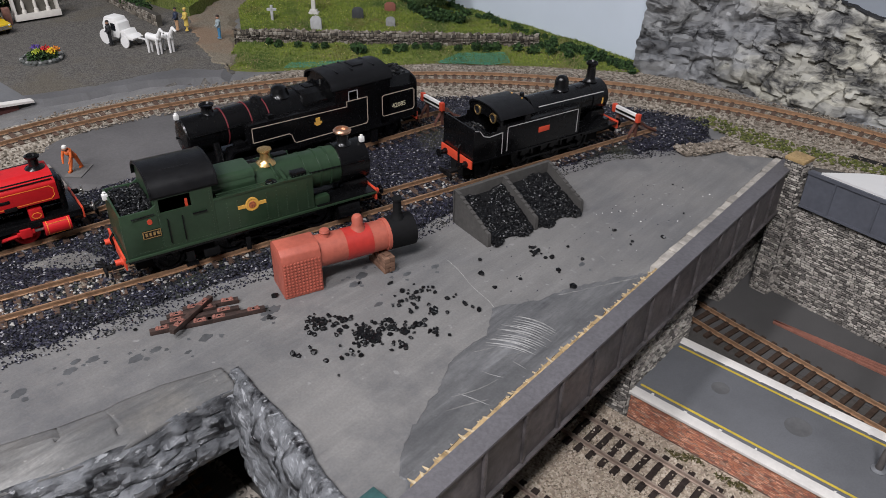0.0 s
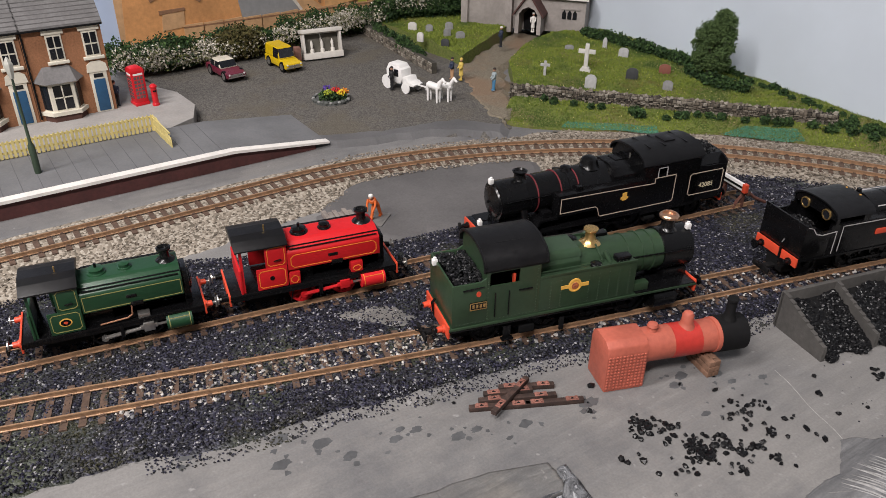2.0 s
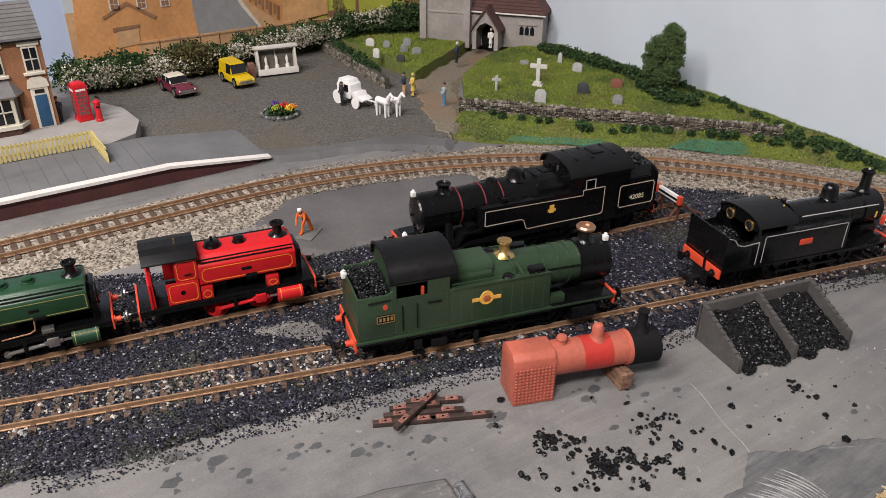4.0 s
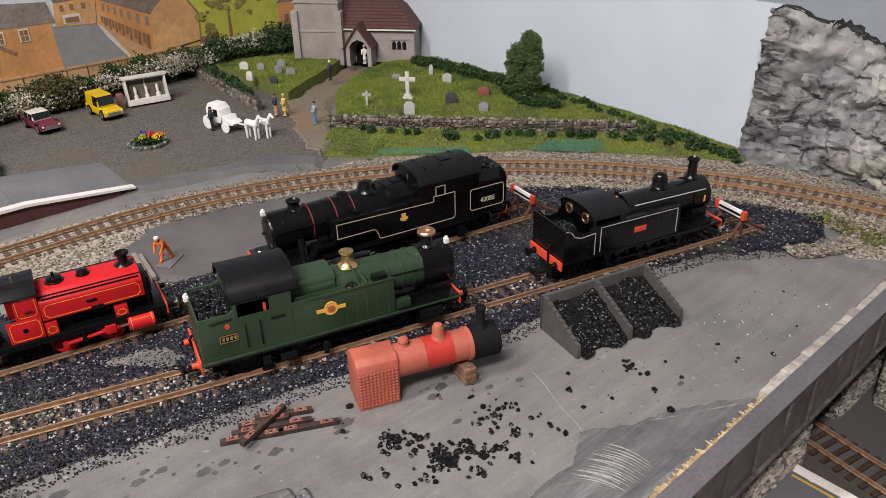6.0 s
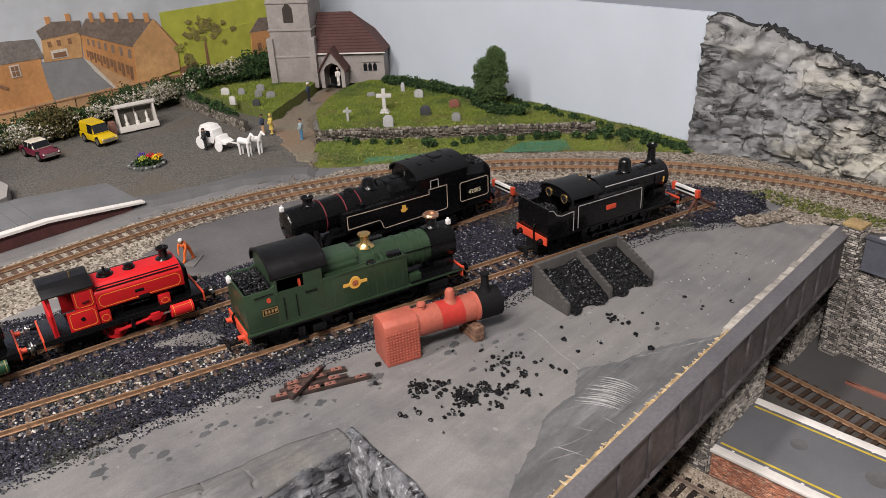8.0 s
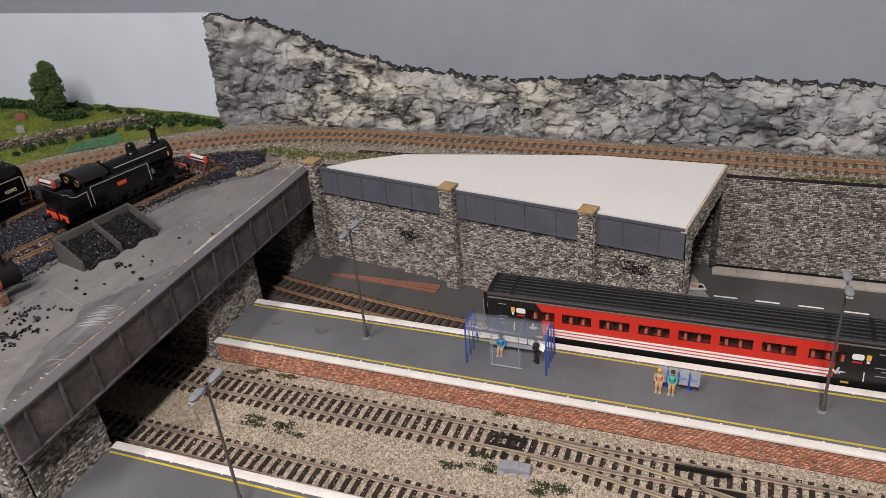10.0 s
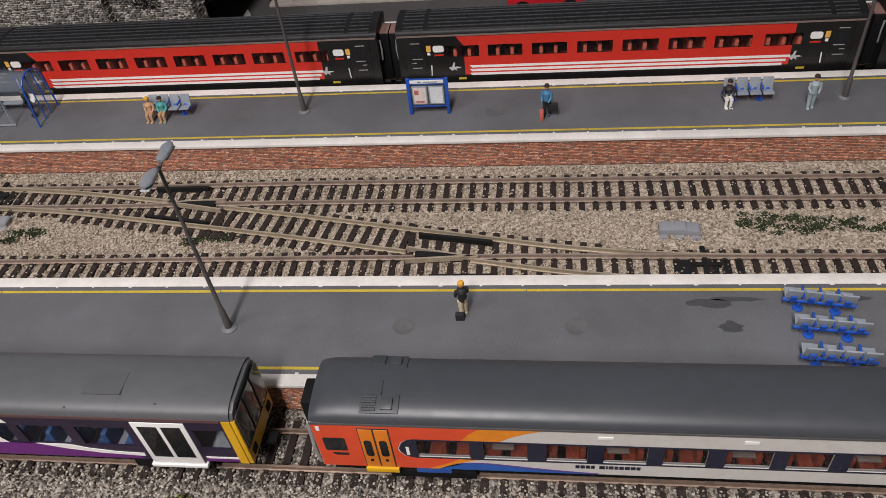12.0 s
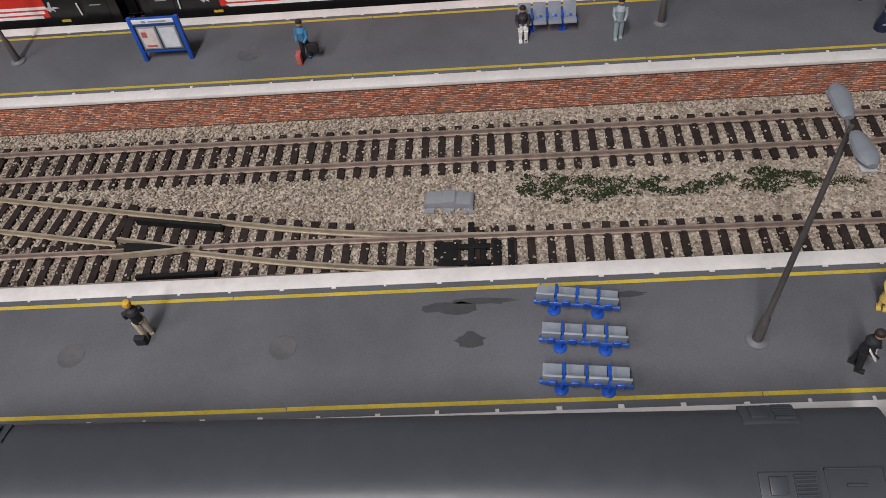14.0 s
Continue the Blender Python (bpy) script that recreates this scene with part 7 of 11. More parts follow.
for n, (x, y, a, z, ln) in enumerate(((-2.5, -9.5, 63, 0, 28), (8.6, 13, 64, 0, 27), (-2.5, 0.6, 64, 0, 36), (-8, -0.6, 66, 0, 23), (-6.6, 9, 62, 0, 26), (-3.3, -3, 112, 2.9, 30))):
    bm = box(B(), -ln / 2, ln / 2, -1.35, 1.35, 0, 2.4, 0.25)
    sl = part("sleeper", bm, SLEEPER_RED, pile)
    sl.matrix_basis = pose(x / 1000, y / 1000, z / 1000, 0, 2 if z else 0, a)
    for e in (-0.3, 0.3):
        bm = box(B(), ln * e - 2.9, ln * e + 2.9, -1.3, 1.3, 2.35, 2.75, 0.15)
        for q in (-1.9, 1.9):
            box(bm, ln * e + q - 0.5, ln * e + q + 0.5, -1.0, 1.0, 2.7, 3.3, 0.15)
        part("rail_chair", bm, CHAIR_PINK, sl, "pinkish rusted rail chair")
        part("bolt_hole", prism(B(), [(ln * e - 1.0, -0.6), (ln * e + 1.0, -0.5), (ln * e, 0.8)], "z", 2.6, 2.82), BLACK_MATT, sl)


def coal_bunker():
    ang = math.degrees(math.atan2(69.7, 16.6))
    t = thing("coal_bunker", "two-bay grey timber coal bunker with ragged sloping sides", "coal bunker", pose(-0.2368, -0.0502, U / 1000, 0, 0, ang))
    # local x along the back wall, local -y out to the open front
    part("back_wall", box(B(), 0, 70.6, -2, 0.4, 0, 21, 0.3), BUNKER, t)
    for x in (0, 33.6, 68.4):
        prof = [(-0.5, 0), (-0.5, 21)]
        steps = 9
        for k in range(steps):
            y = -2 - 30.5 * k / steps
            z = 21 - 13.5 * (k / steps)
            prof += [(y, z - 0.2), (y - 3.2, z - 0.8)]
        prof += [(-33, 6.5), (-33, 0)]
        part("side_wall", prism(B(), prof, "x", x, x + 2.2), BUNKER, t)
    rng = np.random.default_rng(3)
    for n, (x0, x1) in enumerate(((2.5, 33.4), (36.0, 68.2))):
        k = 2300
        x, u = rng.uniform(x0 + 0.5, x1 - 0.5, k), rng.uniform(0, 1, k)
        y = -2 - u * (31 + 3 * np.sin(x * 0.3 + n))
        z = (15.5 - 14.5 * u ** 1.15) * (0.9 + 0.1 * np.sin(x * 0.25)) + rng.uniform(-0.6, 0.8, k)
        v, f = lumps(np.column_stack([x, y, np.maximum(z, 0.6)]), 1.05, rng, 0.75)
        heap = B()
        prism(heap, [(-1.5, 0), (-1.5, 14.6), (-12, 10), (-24, 4.5), (-31, 0.4), (-31, 0)], "x", x0, x1)
        tagged(part("coal_fill", heap, BLACK_MATT, t), "sloping heap of glossy black coal")
        raw("coal_surface", v, f, COAL, t, "", "stuff")
    return t


coal_bunker()
rng = np.random.default_rng(12)
spots = []
for cx, cy, sx, sy, n in ((-221, -165, 3.2, 3.4, 46), (-213, -157, 4, 2.6, 18), (-197, -155, 4.5, 4, 62), (-195, -144, 4.5, 4, 42), (-203, -119, 2.2, 4, 14), (-199, -125, 4, 2.5, 7), (-187, -120, 3.5, 1.8, 12), (-202, -108, 2, 1.5, 6), (-177, -105, 3, 1, 5), (-187, -104, 1.5, 1, 2), (-181, -130, 5, 2.5, 15), (-181, -150, 3, 4, 10), (-193, -166, 2.5, 4, 8), (-184, -44, 6, 2, 16), (-163, -51, 1, 1, 2), (-200, -178, 9, 5, 5), (-205, -128, 6, 6, 5), (-192, -85, 9, 10, 6), (-150, 20, 18, 40, 8), (-240, -178, 3, 3, 2)):
    spots.append(np.column_stack([rng.normal(cx, sx, n), rng.normal(cy, sy, n)]))
spots = np.concatenate(spots)
spots = spots[(spots[:, 0] < -136)]
v, f = lumps(np.column_stack([spots, np.full(len(spots), U + 0.6)]), 1.22, rng, 0.8)
raw("coal_spill", v, f, COAL, None, "loose black coal lumps spilled on the grey deck", "stuff", "coal")
big = np.array([(-211.4, -186.5, U + 0.9), (-278, -225, U + 0.7), (-253, -165, U + 0.7), (-149.8, -56.9, U + 0.8), (-206, -179, U + 0.5), (-225, -238, U + 0.6)])
v, f = lumps(big, 1.9, rng, 0.8)
raw("coal_spill", v, f, COAL, None, "larger loose lumps of black coal on the deck", "stuff", "coal")
# damp stains on the deck
STAIN = mat("damp_stain", (0.088, 0.09, 0.094), 0.4, 0, 0.15, 300, 0.3, 90)
rnd = random.Random(9)
for n, (x, y, r) in enumerate(((-235, -123, 4.2), (-232, -131, 3.4), (-227, -108, 3.6), (-219, -106, 2.6), (-245, -173, 5), (-242, -179, 2.4), (-250, -206, 3.6), (-259, -226, 2.8), (-247, -217, 1.8), (-213, -91, 2.6), (-260, -235, 4), (-273, -248, 3), (-273, -258, 3.4), (-277, -254, 2.4), (-288, -286, 4.5), (-275, -279, 3.6), (-211, -134, 2.6), (-158, -36, 2.2), (-239, -117, 1.8), (-300, -300, 4.5), (-286, -305, 4.2), (-312, -335, 5))):
    bm = B()
    k = 16
    turn = rnd.uniform(0, 3)
    for dx, dy, f in ((rnd.uniform(3, 6), rnd.uniform(-7, 7), 0.35), (rnd.uniform(-7, -3), rnd.uniform(-6, 6), 0.25)):
        prism(bm, [(x + dx + f * r * (0.5 + rnd.random()) * math.cos(2 * math.pi * i / 9), y + dy + f * r * (0.5 + rnd.random()) * math.sin(2 * math.pi * i / 9)) for i in range(9)], "z", U - 0.2, U + 0.06)
    prism(bm, [(x + 0.7 * r * (0.65 + 0.45 * rnd.random()) * math.cos(2 * math.pi * i / k), y + 1.1 * r * (0.65 + 0.45 * rnd.random()) * math.sin(2 * math.pi * i / k)) for i in range(k)], "z", U - 0.2, U + 0.06)
    tagged(link("damp_patch", bm, STAIN, flat=True), "dark damp stain on the grey plaster deck", "stain", "deck stains", "structure")
REPAIR_LINE = [(-118, -207), (-128, -203), (-135, -195), (-143, -184), (-145, -171), (-153, -151), (-158, -130), (-160, -115), (-168, -98), (-160, -82), (-151, -61), (-141, -38), (-132, -22), (-124, -20)]
# rough trowelled repair beside the girder, with comb marks, and a scratch
sheet("ground_deck_repair", REPAIR_LINE, U + 0.45, REPAIR, "streaky grey plaster repair beside the girder", 1.6, 2.2, 0.6, 1.0)
rnd = random.Random(41)


def stroke(bm, pts, w, h):
    """A low trowel ridge along a line on the deck."""
    left, right = offset_line(pts, w), offset_line(pts, -w)
    top = [bm.verts.new((x, y, U + 0.42 + h * math.sin(math.pi * min(1, max(0.0, i / (len(pts) - 1))))))for i, (x, y) in enumerate(pts)]
    for side in (left, right):
        low = [bm.verts.new((x, y, U + 0.3)) for x, y in side]
        for i in range(len(pts) - 1):
            bm.faces.new((low[i], low[i + 1], top[i + 1], top[i]))


combs = B()
for k in range(15):
    y0, y1 = -97 - 1.9 * k, -92.5 - 1.55 * k
    x0, x1 = -159 + rnd.uniform(0, 4) + 0.2 * k, -133 + rnd.uniform(-3, 3)
    stroke(combs, [(x0 + (x1 - x0) * u, y0 + (y1 - y0) * u + 2.2 * math.sin(math.pi * u)) for u in np.linspace(0, 1, 14)], rnd.uniform(0.4, 0.75), rnd.uniform(0.25, 0.6))
for k in range(26):
    cx, cy, n = rnd.uniform(-152, -132), rnd.uniform(-190, -112), rnd.uniform(8, 26)
    a = math.radians(rnd.choice((62, 74, 5, 14)) + rnd.uniform(-7, 7))
    bow = rnd.uniform(-2, 2)
    line = [(cx + n * (u - 0.5) * math.cos(a) + bow * math.sin(math.pi * u), cy + n * (u - 0.5) * math.sin(a)) for u in np.linspace(0, 1, 12)]
    if all(inside(REPAIR_LINE, np.array([x - 2]), np.array([y]))[0] and x < -124 for x, y in line):
        stroke(combs, line, rnd.uniform(0.3, 0.6), rnd.uniform(0.15, 0.4))
for k in range(18):
    u = rnd.uniform(0.1, 0.95)
    cx, cy, n = -160 + 30 * u, -84 + 58 * u, rnd.uniform(6, 16)
    line = [(cx + n * (w - 0.5) * 0.46 + 1.2 * math.sin(math.pi * w), cy + n * (w - 0.5) * 0.88) for w in np.linspace(0, 1, 8)]
    if all(inside(REPAIR_LINE, np.array([x - 2]), np.array([y]))[0] and x < -124 for x, y in line):
        stroke(combs, line, rnd.uniform(0.25, 0.5), rnd.uniform(0.1, 0.3))
bmesh.ops.recalc_face_normals(combs, faces=combs.faces[:])
# ridges paler than the repair, so their lit edges are in the colour
tagged(link("ground_comb_marks", combs, mat("comb_ridge_lit", (0.19, 0.188, 0.185), 0.5, 0, 0.35, 400, 0.4, 120, 0.4), flat=True), "combed trowel ridges in the plaster repair", "plaster", "", "structure")
scratch = B()
line = [(-213 + 46 * u + 1.2 * math.sin(3 * u), -82 - 16.5 * u + 0.6 * math.sin(9 * u)) for u in np.linspace(0, 1, 20)]
prism(scratch, offset_line(line, 0.16) + offset_line(line, -0.16)[::-1], "z", U - 0.2, U + 0.07)
tagged(link("ground_scratch", scratch, mat("scratch_white", (0.32, 0.31, 0.3), 0.8, 0, 0.3, 500), flat=True), "thin pale scratch across the plaster deck", "scratch", "", "structure")
sheet("ground_bare_patch", [(-368, -238), (-364, -224), (-355, -211), (-342, -206), (-341, -214), (-347, -224), (-353, -234), (-361, -241)], U + 2.35, MATS["cave_floor"], "bare grey plaster showing through the ash", 3, 4, 0.6, 4.0)
# pale stone heap, loose rods, planks
strewn("stone_heap", [[(-192, 128), (-178, 148), (-168, 165), (-160, 158), (-170, 135), (-180, 122)]], 1.4, 1.3, U + 0.6, LOOP_STONES, 31, "small heap of pale loose ballast on the deck", "stone heap", zvar=3.0)
plank = thing("plank_stack", "stack of grey weathered planks beside the siding", "planks", pose(-0.4475, -0.1905, U / 1000 + 0.0022, 0, 0, -8))
for k in range(6):
    part("plank", box(B(), -21 + (k % 2) * 3 - 2 * (k < 2), 22 - 2 * (k % 3) - 14 * (k == 0), -9.6 + 3.2 * k, -6.8 + 3.2 * k, 0, 3.2 - 0.5 * (k % 2), 0.25), mat("grey_plank", (0.22, 0.19, 0.17), 0.9, 0, 0.25, 300), plank)


# ---- model figures: plain painted castings ----
def figure(name, label, m, coat, legs, head, stride=0.0, bend=0.0, seated=False, skirt=False):
    """A small painted casting, 23 mm tall, in one mesh with its paint as materials."""
    bm = B()
    idx = []

    def mark(k):
        while len(idx) < len(bm.faces):
            idx.append(k)

    lean = math.radians(bend)
    hip = 6.0 if seated else 11.0
    if seated:
        for y in (-1.5, 1.5):
            cyl(bm, (0, y, hip), (5.2, y, hip), 1.5, 1.3, 8)
            cyl(bm, (5.2, y, hip), (5.6, y, 0.6), 1.2, 0.9, 8)
            box(bm, 4.8, 8, y - 1, y + 1, 0, 1.1, 0.3)
    elif skirt:
        lathe(bm, [(2.1, 5), (2.6, 5.2), (2.1, 11)], (0, 0, 0), seg=10)
        for y in (-1.2, 1.2):
            cyl(bm, (0, y, 0.8), (0, y, 4.5), 0.8, seg=8)
            box(bm, -1, 2, y - 0.9, y + 0.9, 0, 1.0, 0.3)
    else:
        for y, s in ((-1.4, 1), (1.4, -1)):
            cyl(bm, (s * stride, y, 0.8), (0, y, hip), 1.05, 1.55, 8)
            box(bm, s * stride - 1.2, s * stride + 2.2, y - 0.95, y + 0.95, 0, 1.2, 0.3)
    mark(1)
    tx, tz = math.sin(lean) * 7.6, math.cos(lean) * 7.6
    sh = Vector((tx, 0, hip + tz))
    lathe(bm, [(2.2, 0), (2.5, 1.5), (2.2, 3.6), (2.9, 6.3), (2.2, 7.6), (0.9, 8.2)], (0, 0, hip - 0.4), (tx, 0, tz), 10)
    for y in (-3, 3):
        elbow = (sh.x + 0.8 + bend * 0.02, y * 1.12, sh.z - 4.4)
        cyl(bm, (sh.x, y, sh.z - 0.9), elbow, 1.05, 0.9, 8)
        cyl(bm, elbow, (elbow[0] + 2.4, y * 0.75, elbow[2] - (2.2 if bend < 20 else 4)), 0.85, 0.6, 8)
    mark(0)
    hx, hz = sh.x + math.sin(lean) * 2.6, sh.z + math.cos(lean) * 2.4 + 0.3
    ball(bm, (hx, 0, hz), 1.65, 1.2, 10)
    mark(2)
    lathe(bm, [(1.8, 0.0), (1.85, 0.5), (1.5, 1.4), (0.4, 1.9)], (hx - 0.15, 0, hz + 0.35), seg=10)
    mark(3)
    bmesh.ops.scale(bm, verts=bm.verts[:], vec=(0.9, 0.88, 0.86) if seated else (0.88, 0.86, 0.93))
    ob = tagged(link(name, bm, coat), label, "figurine", "model figures")
    skin = mat("figure_flesh", (0.5, 0.27, 0.18), 0.6)
    for k in (legs, skin, head):
        ob.data.materials.append(k)
    for p, i in zip(ob.data.polygons, idx):
        p.material_index = i
    ob.matrix_basis = m
    return ob


def paint(name, c):
    return mat("figure_" + name, c, 0.6, 0, 0.1, 500, 0.1, 150)


figure("figurine", "orange painted workman casting in a white helmet", pose(-0.4485, -0.169, U / 1000 + 0.0029, 0, 0, -58), paint("orange", (0.6, 0.12, 0.02)), paint("orange", (0.6, 0.12, 0.02)), paint("helmet", (0.75, 0.74, 0.7)), 4.6, 42)
solid("work_plate", box(B(), -9, 9, -5.5, 5.5, 0, 0.7, 0.2), mat("plate_grey", (0.12, 0.115, 0.11), 0.8), "small grey base plate under the workman", "plate", m=pose(-0.4465, -0.1685, U / 1000 + 0.0022, 0, 0, -50))

# ---- platforms ----
def platform(name, label, x0, x1, y0, y1, near_brick, m=None):
    """An island platform with white edges, yellow lines and an asphalt top."""
    t = thing(name, label, "platform", m, kind="structure")
    z = 18.9
    part("core", box(B(), x0 + 1, x1, y0 + 1.2, y1 - 1.2, -0.5, z - 1.6), mat("brick_mortar", (0.17, 0.1, 0.075), 0.95, 0, 0.2, 500), t)
    part("surface", box(B(), x0, x1, y0 + 6.4, y1 - 6.4, z - 1.6, z, 0.1), ASPHALT, t, "worn grey asphalt surface")
    for a, b in ((y0, y0 + 6.4), (y1 - 6.4, y1)):
        bm = box(B(), x0, x1, a, b, z - 1.6, z + 0.25, 0.4)
        part("edge_slab", bm, EDGE_WHITE, t, "white painted edge slabs")
    for s in (1, -1):
        a = y0 + 9.4 if s > 0 else y1 - 9.4
        rnd = random.Random(int(a * 10))
        x = x0 + 2
        while x < min(x1, 1000):
            n = rnd.uniform(110, 190)
            d = rnd.uniform(-0.25, 0.25)
            part("yellow_line", box(B(), x, min(x + n, x1), a + s * 0.2 + d - 0.75, a + s * 0.2 + d + 0.75, z - 0.1, z + 0.1), LINE_YELLOW, t)
            x += n + 0.3
        # chips of white paint along the edge joints
        bm = B()
        x = x0 + 10
        e = y0 + 6.6 if s > 0 else y1 - 6.6
        while x < 800:
            box(bm, x, x + rnd.uniform(0.8, 2.0), e - 0.5, e + rnd.uniform(0.4, 1.1), z - 0.1, z + 0.12)
            x += 19.5
        part("paint_chip", bm, EDGE_WHITE, t)
    if near_brick:
        stonework(t, [(x0 + 1, y0 + 1.2, 820, y0 + 1.2, 0, z - 1.7)], 71, (2.3, 3.4), (0.95, 1.15), (0.06, 0.3), BRICK_PIECES, "brickwork")
    stonework(t, [(820, y1 - 1.2, x0 + 1, y1 - 1.2, 0, z - 1.7)], 72, (2.3, 3.4), (0.95, 1.15), (0.06, 0.3), BRICK_PIECES, "brickwork")
    stonework(t, [(x0 + 1, y1 - 1.2, x0 + 1, y0 + 1.2, 0, z - 1.7)], 73, (2.3, 3.4), (0.95, 1.15), (0.06, 0.3), BRICK_PIECES, "brickwork")
    return t


platform("platform_far", "island platform with white edges and yellow lines", -119, 1200, -35, 29, True)
platform("platform_near", "island platform with white edges and yellow lines", -115, 1200, -207, -141.7, True, pose(0.54, -0.1417, 0, 0, 0, 0.72) @ pose(-0.54, 0.1417, 0))
ZP = 18.95
for n, (x, y, r) in enumerate(((281, -3, 6), (442, -4.5, 6), (485, -174, 5), (408, -175, 5), (-83, 2, 5), (-40, 2, 7))):
    bm = B()
    lathe(bm, [(r, -0.2), (r, 0.06), (r * 0.9, 0.07), (r * 0.88, 0.03), (0.1, 0.03)], (x, y, ZP - 0.02), seg=24)
    tagged(link("cover_ring", bm, mat("ring_grey", (0.1, 0.1, 0.103), 0.85)), "faint round cover mark on the platform", "cover", "", "structure")
rnd = random.Random(3)
for x, y, w, h in ((544, -159.5, 12, 3), (556, -157, 12, 1.6), (550.5, -173.2, 6, 3.4), (606, -156, 7, 1.6)):
    k = 18
    bm = B()
    prism(bm, [(x + w * (0.6 + 0.5 * rnd.random()) * math.cos(2 * math.pi * i / k), y + h * (0.6 + 0.5 * rnd.random()) * math.sin(2 * math.pi * i / k)) for i in range(k)], "z", ZP - 0.15, ZP + 0.04)
    tagged(link("patch", bm, mat("patch_dark", (0.055, 0.056, 0.06), 0.7), flat=True), "darker repaired patch in the asphalt", "patch", "", "structure")


def platform_lamp(x, y):
    t = thing("platform_lamp", "grey double-headed platform lamp with tapered post", "lamp post", pose(x / 1000, y / 1000, ZP / 1000), "platform lamps")
    g = mat("lamp_grey", (0.075, 0.068, 0.066), 0.55, 0, 0.15)
    bm = B()
    lathe(bm, [(3.6, 0), (3.6, 0.5), (2.4, 1.0), (2.0, 1.4)], seg=18)
    part("base", bm, mat("lamp_base_grey", (0.15, 0.155, 0.165), 0.6), t)
    bm = B()
    lathe(bm, [(1.8, 1.2), (1.4, 13), (1.0, 13.6), (0.92, 40), (0.72, 92), (0.6, 95)], seg=14)
    part("post", bm, g, t)
    head = mat("lantern_grey", (0.2, 0.215, 0.235), 0.45, 0, 0.08)
    for s in (1, -1):
        part("arm", rod(B(), [(0, 0, 93), (0, 3.5 * s, 94.5)], 0.7), g, t)
        bm = B()
        n, rows = 12, []
        for k in range(8):
            u = k / 7
            r = 0.3 + 2.35 * min(1.0, 1.35 * math.sin(math.pi * (0.14 + 0.78 * u))) * (0.72 + 0.4 * u)
            rows.append([bm.verts.new((r * math.cos(2 * math.pi * i / n), s * (2.5 + 11.5 * u), 95.2 + 0.5 * u + r * 0.55 * math.sin(2 * math.pi * i / n))) for i in range(n)])
        for a, b in zip(rows, rows[1:]):
            for i in range(n):
                bm.faces.new((a[i], a[(i + 1) % n], b[(i + 1) % n], b[i]))
        bm.faces.new(rows[0])
        bm.faces.new(rows[-1])
        bmesh.ops.recalc_face_normals(bm, faces=bm.faces[:])
        lan = part("lantern", bm, head, t)
        part("lens", box(B(), -1.8, 1.8, min(5 * s, 14 * s), max(5 * s, 14 * s), 93.6, 94.2, 0.3), mat("lens_milky", (0.4, 0.42, 0.44), 0.3), lan)
    return t


for x, y in ((0, 0), (321, 0), (642, 0), (5, -177.5), (326.2, -177.5), (645.7, -176.4)):
    platform_lamp(x, y)

BLUE = mat("bench_blue", (0.015, 0.08, 0.42), 0.35, 0, 0.1)
SEAT = mat("seat_grey", (0.27, 0.3, 0.34), 0.5, 0, 0.1)


def bench(x, y, turn):
    t = thing("platform_bench", "four-seat platform bench, grey seats on a blue tube", "bench", pose(x / 1000, y / 1000, ZP / 1000, 0, 0, turn), "platform benches")
    part("beam", cyl(B(), (-14.5, 0, 5), (14.5, 0, 5), 1.1, seg=12), BLUE, t)
    for k in (-7.5, 7.5):
        bm = cyl(B(), (k, 0, 0.4), (k, 0, 5), 0.8, seg=10)
        lathe(bm, [(2.3, 0), (2.3, 0.4), (1.2, 0.8)], (k, 0, 0), seg=14)
        part("leg", bm, BLUE, t)
    for k in range(4):
        c = -10.6 + 7.1 * k
        part("seat", prism(B(), [(-5.5, 6.2), (0.4, 5.7), (0.4, 6.5), (-5.5, 7.0)], "x", c - 3.1, c + 3.1, 0.2), SEAT, t)
        part("backrest", prism(B(), [(0.3, 6.4), (1.1, 6.4), (2.9, 13.2), (2.1, 13.4)], "x", c - 3.1, c + 3.1, 0.25), SEAT, t)
        part("bracket", prism(B(), [(-1.4, 4.8), (1.7, 4.8), (2.6, 9), (1.8, 9.2)], "x", c - 1.2, c + 1.2, 0.2), BLUE, t)
    for k in (-7.1, 0, 7.1):
        part("armrest", box(B(), k - 0.5, k + 0.5, -4.5, 2.6, 9, 10, 0.25), BLUE, t)
    return t


bench(233, 1.5, 0)
bench(588, 1.0, 0)
bench(587.5, -163, 172)
bench(588.5, -178, 174)
bench(587.8, -193.5, 175)

CLEAR = glass_mat("clear_plastic", (0.4, 0.46, 0.55), 0.15, 0.08)
CLEAR.blend_method = "BLEND"


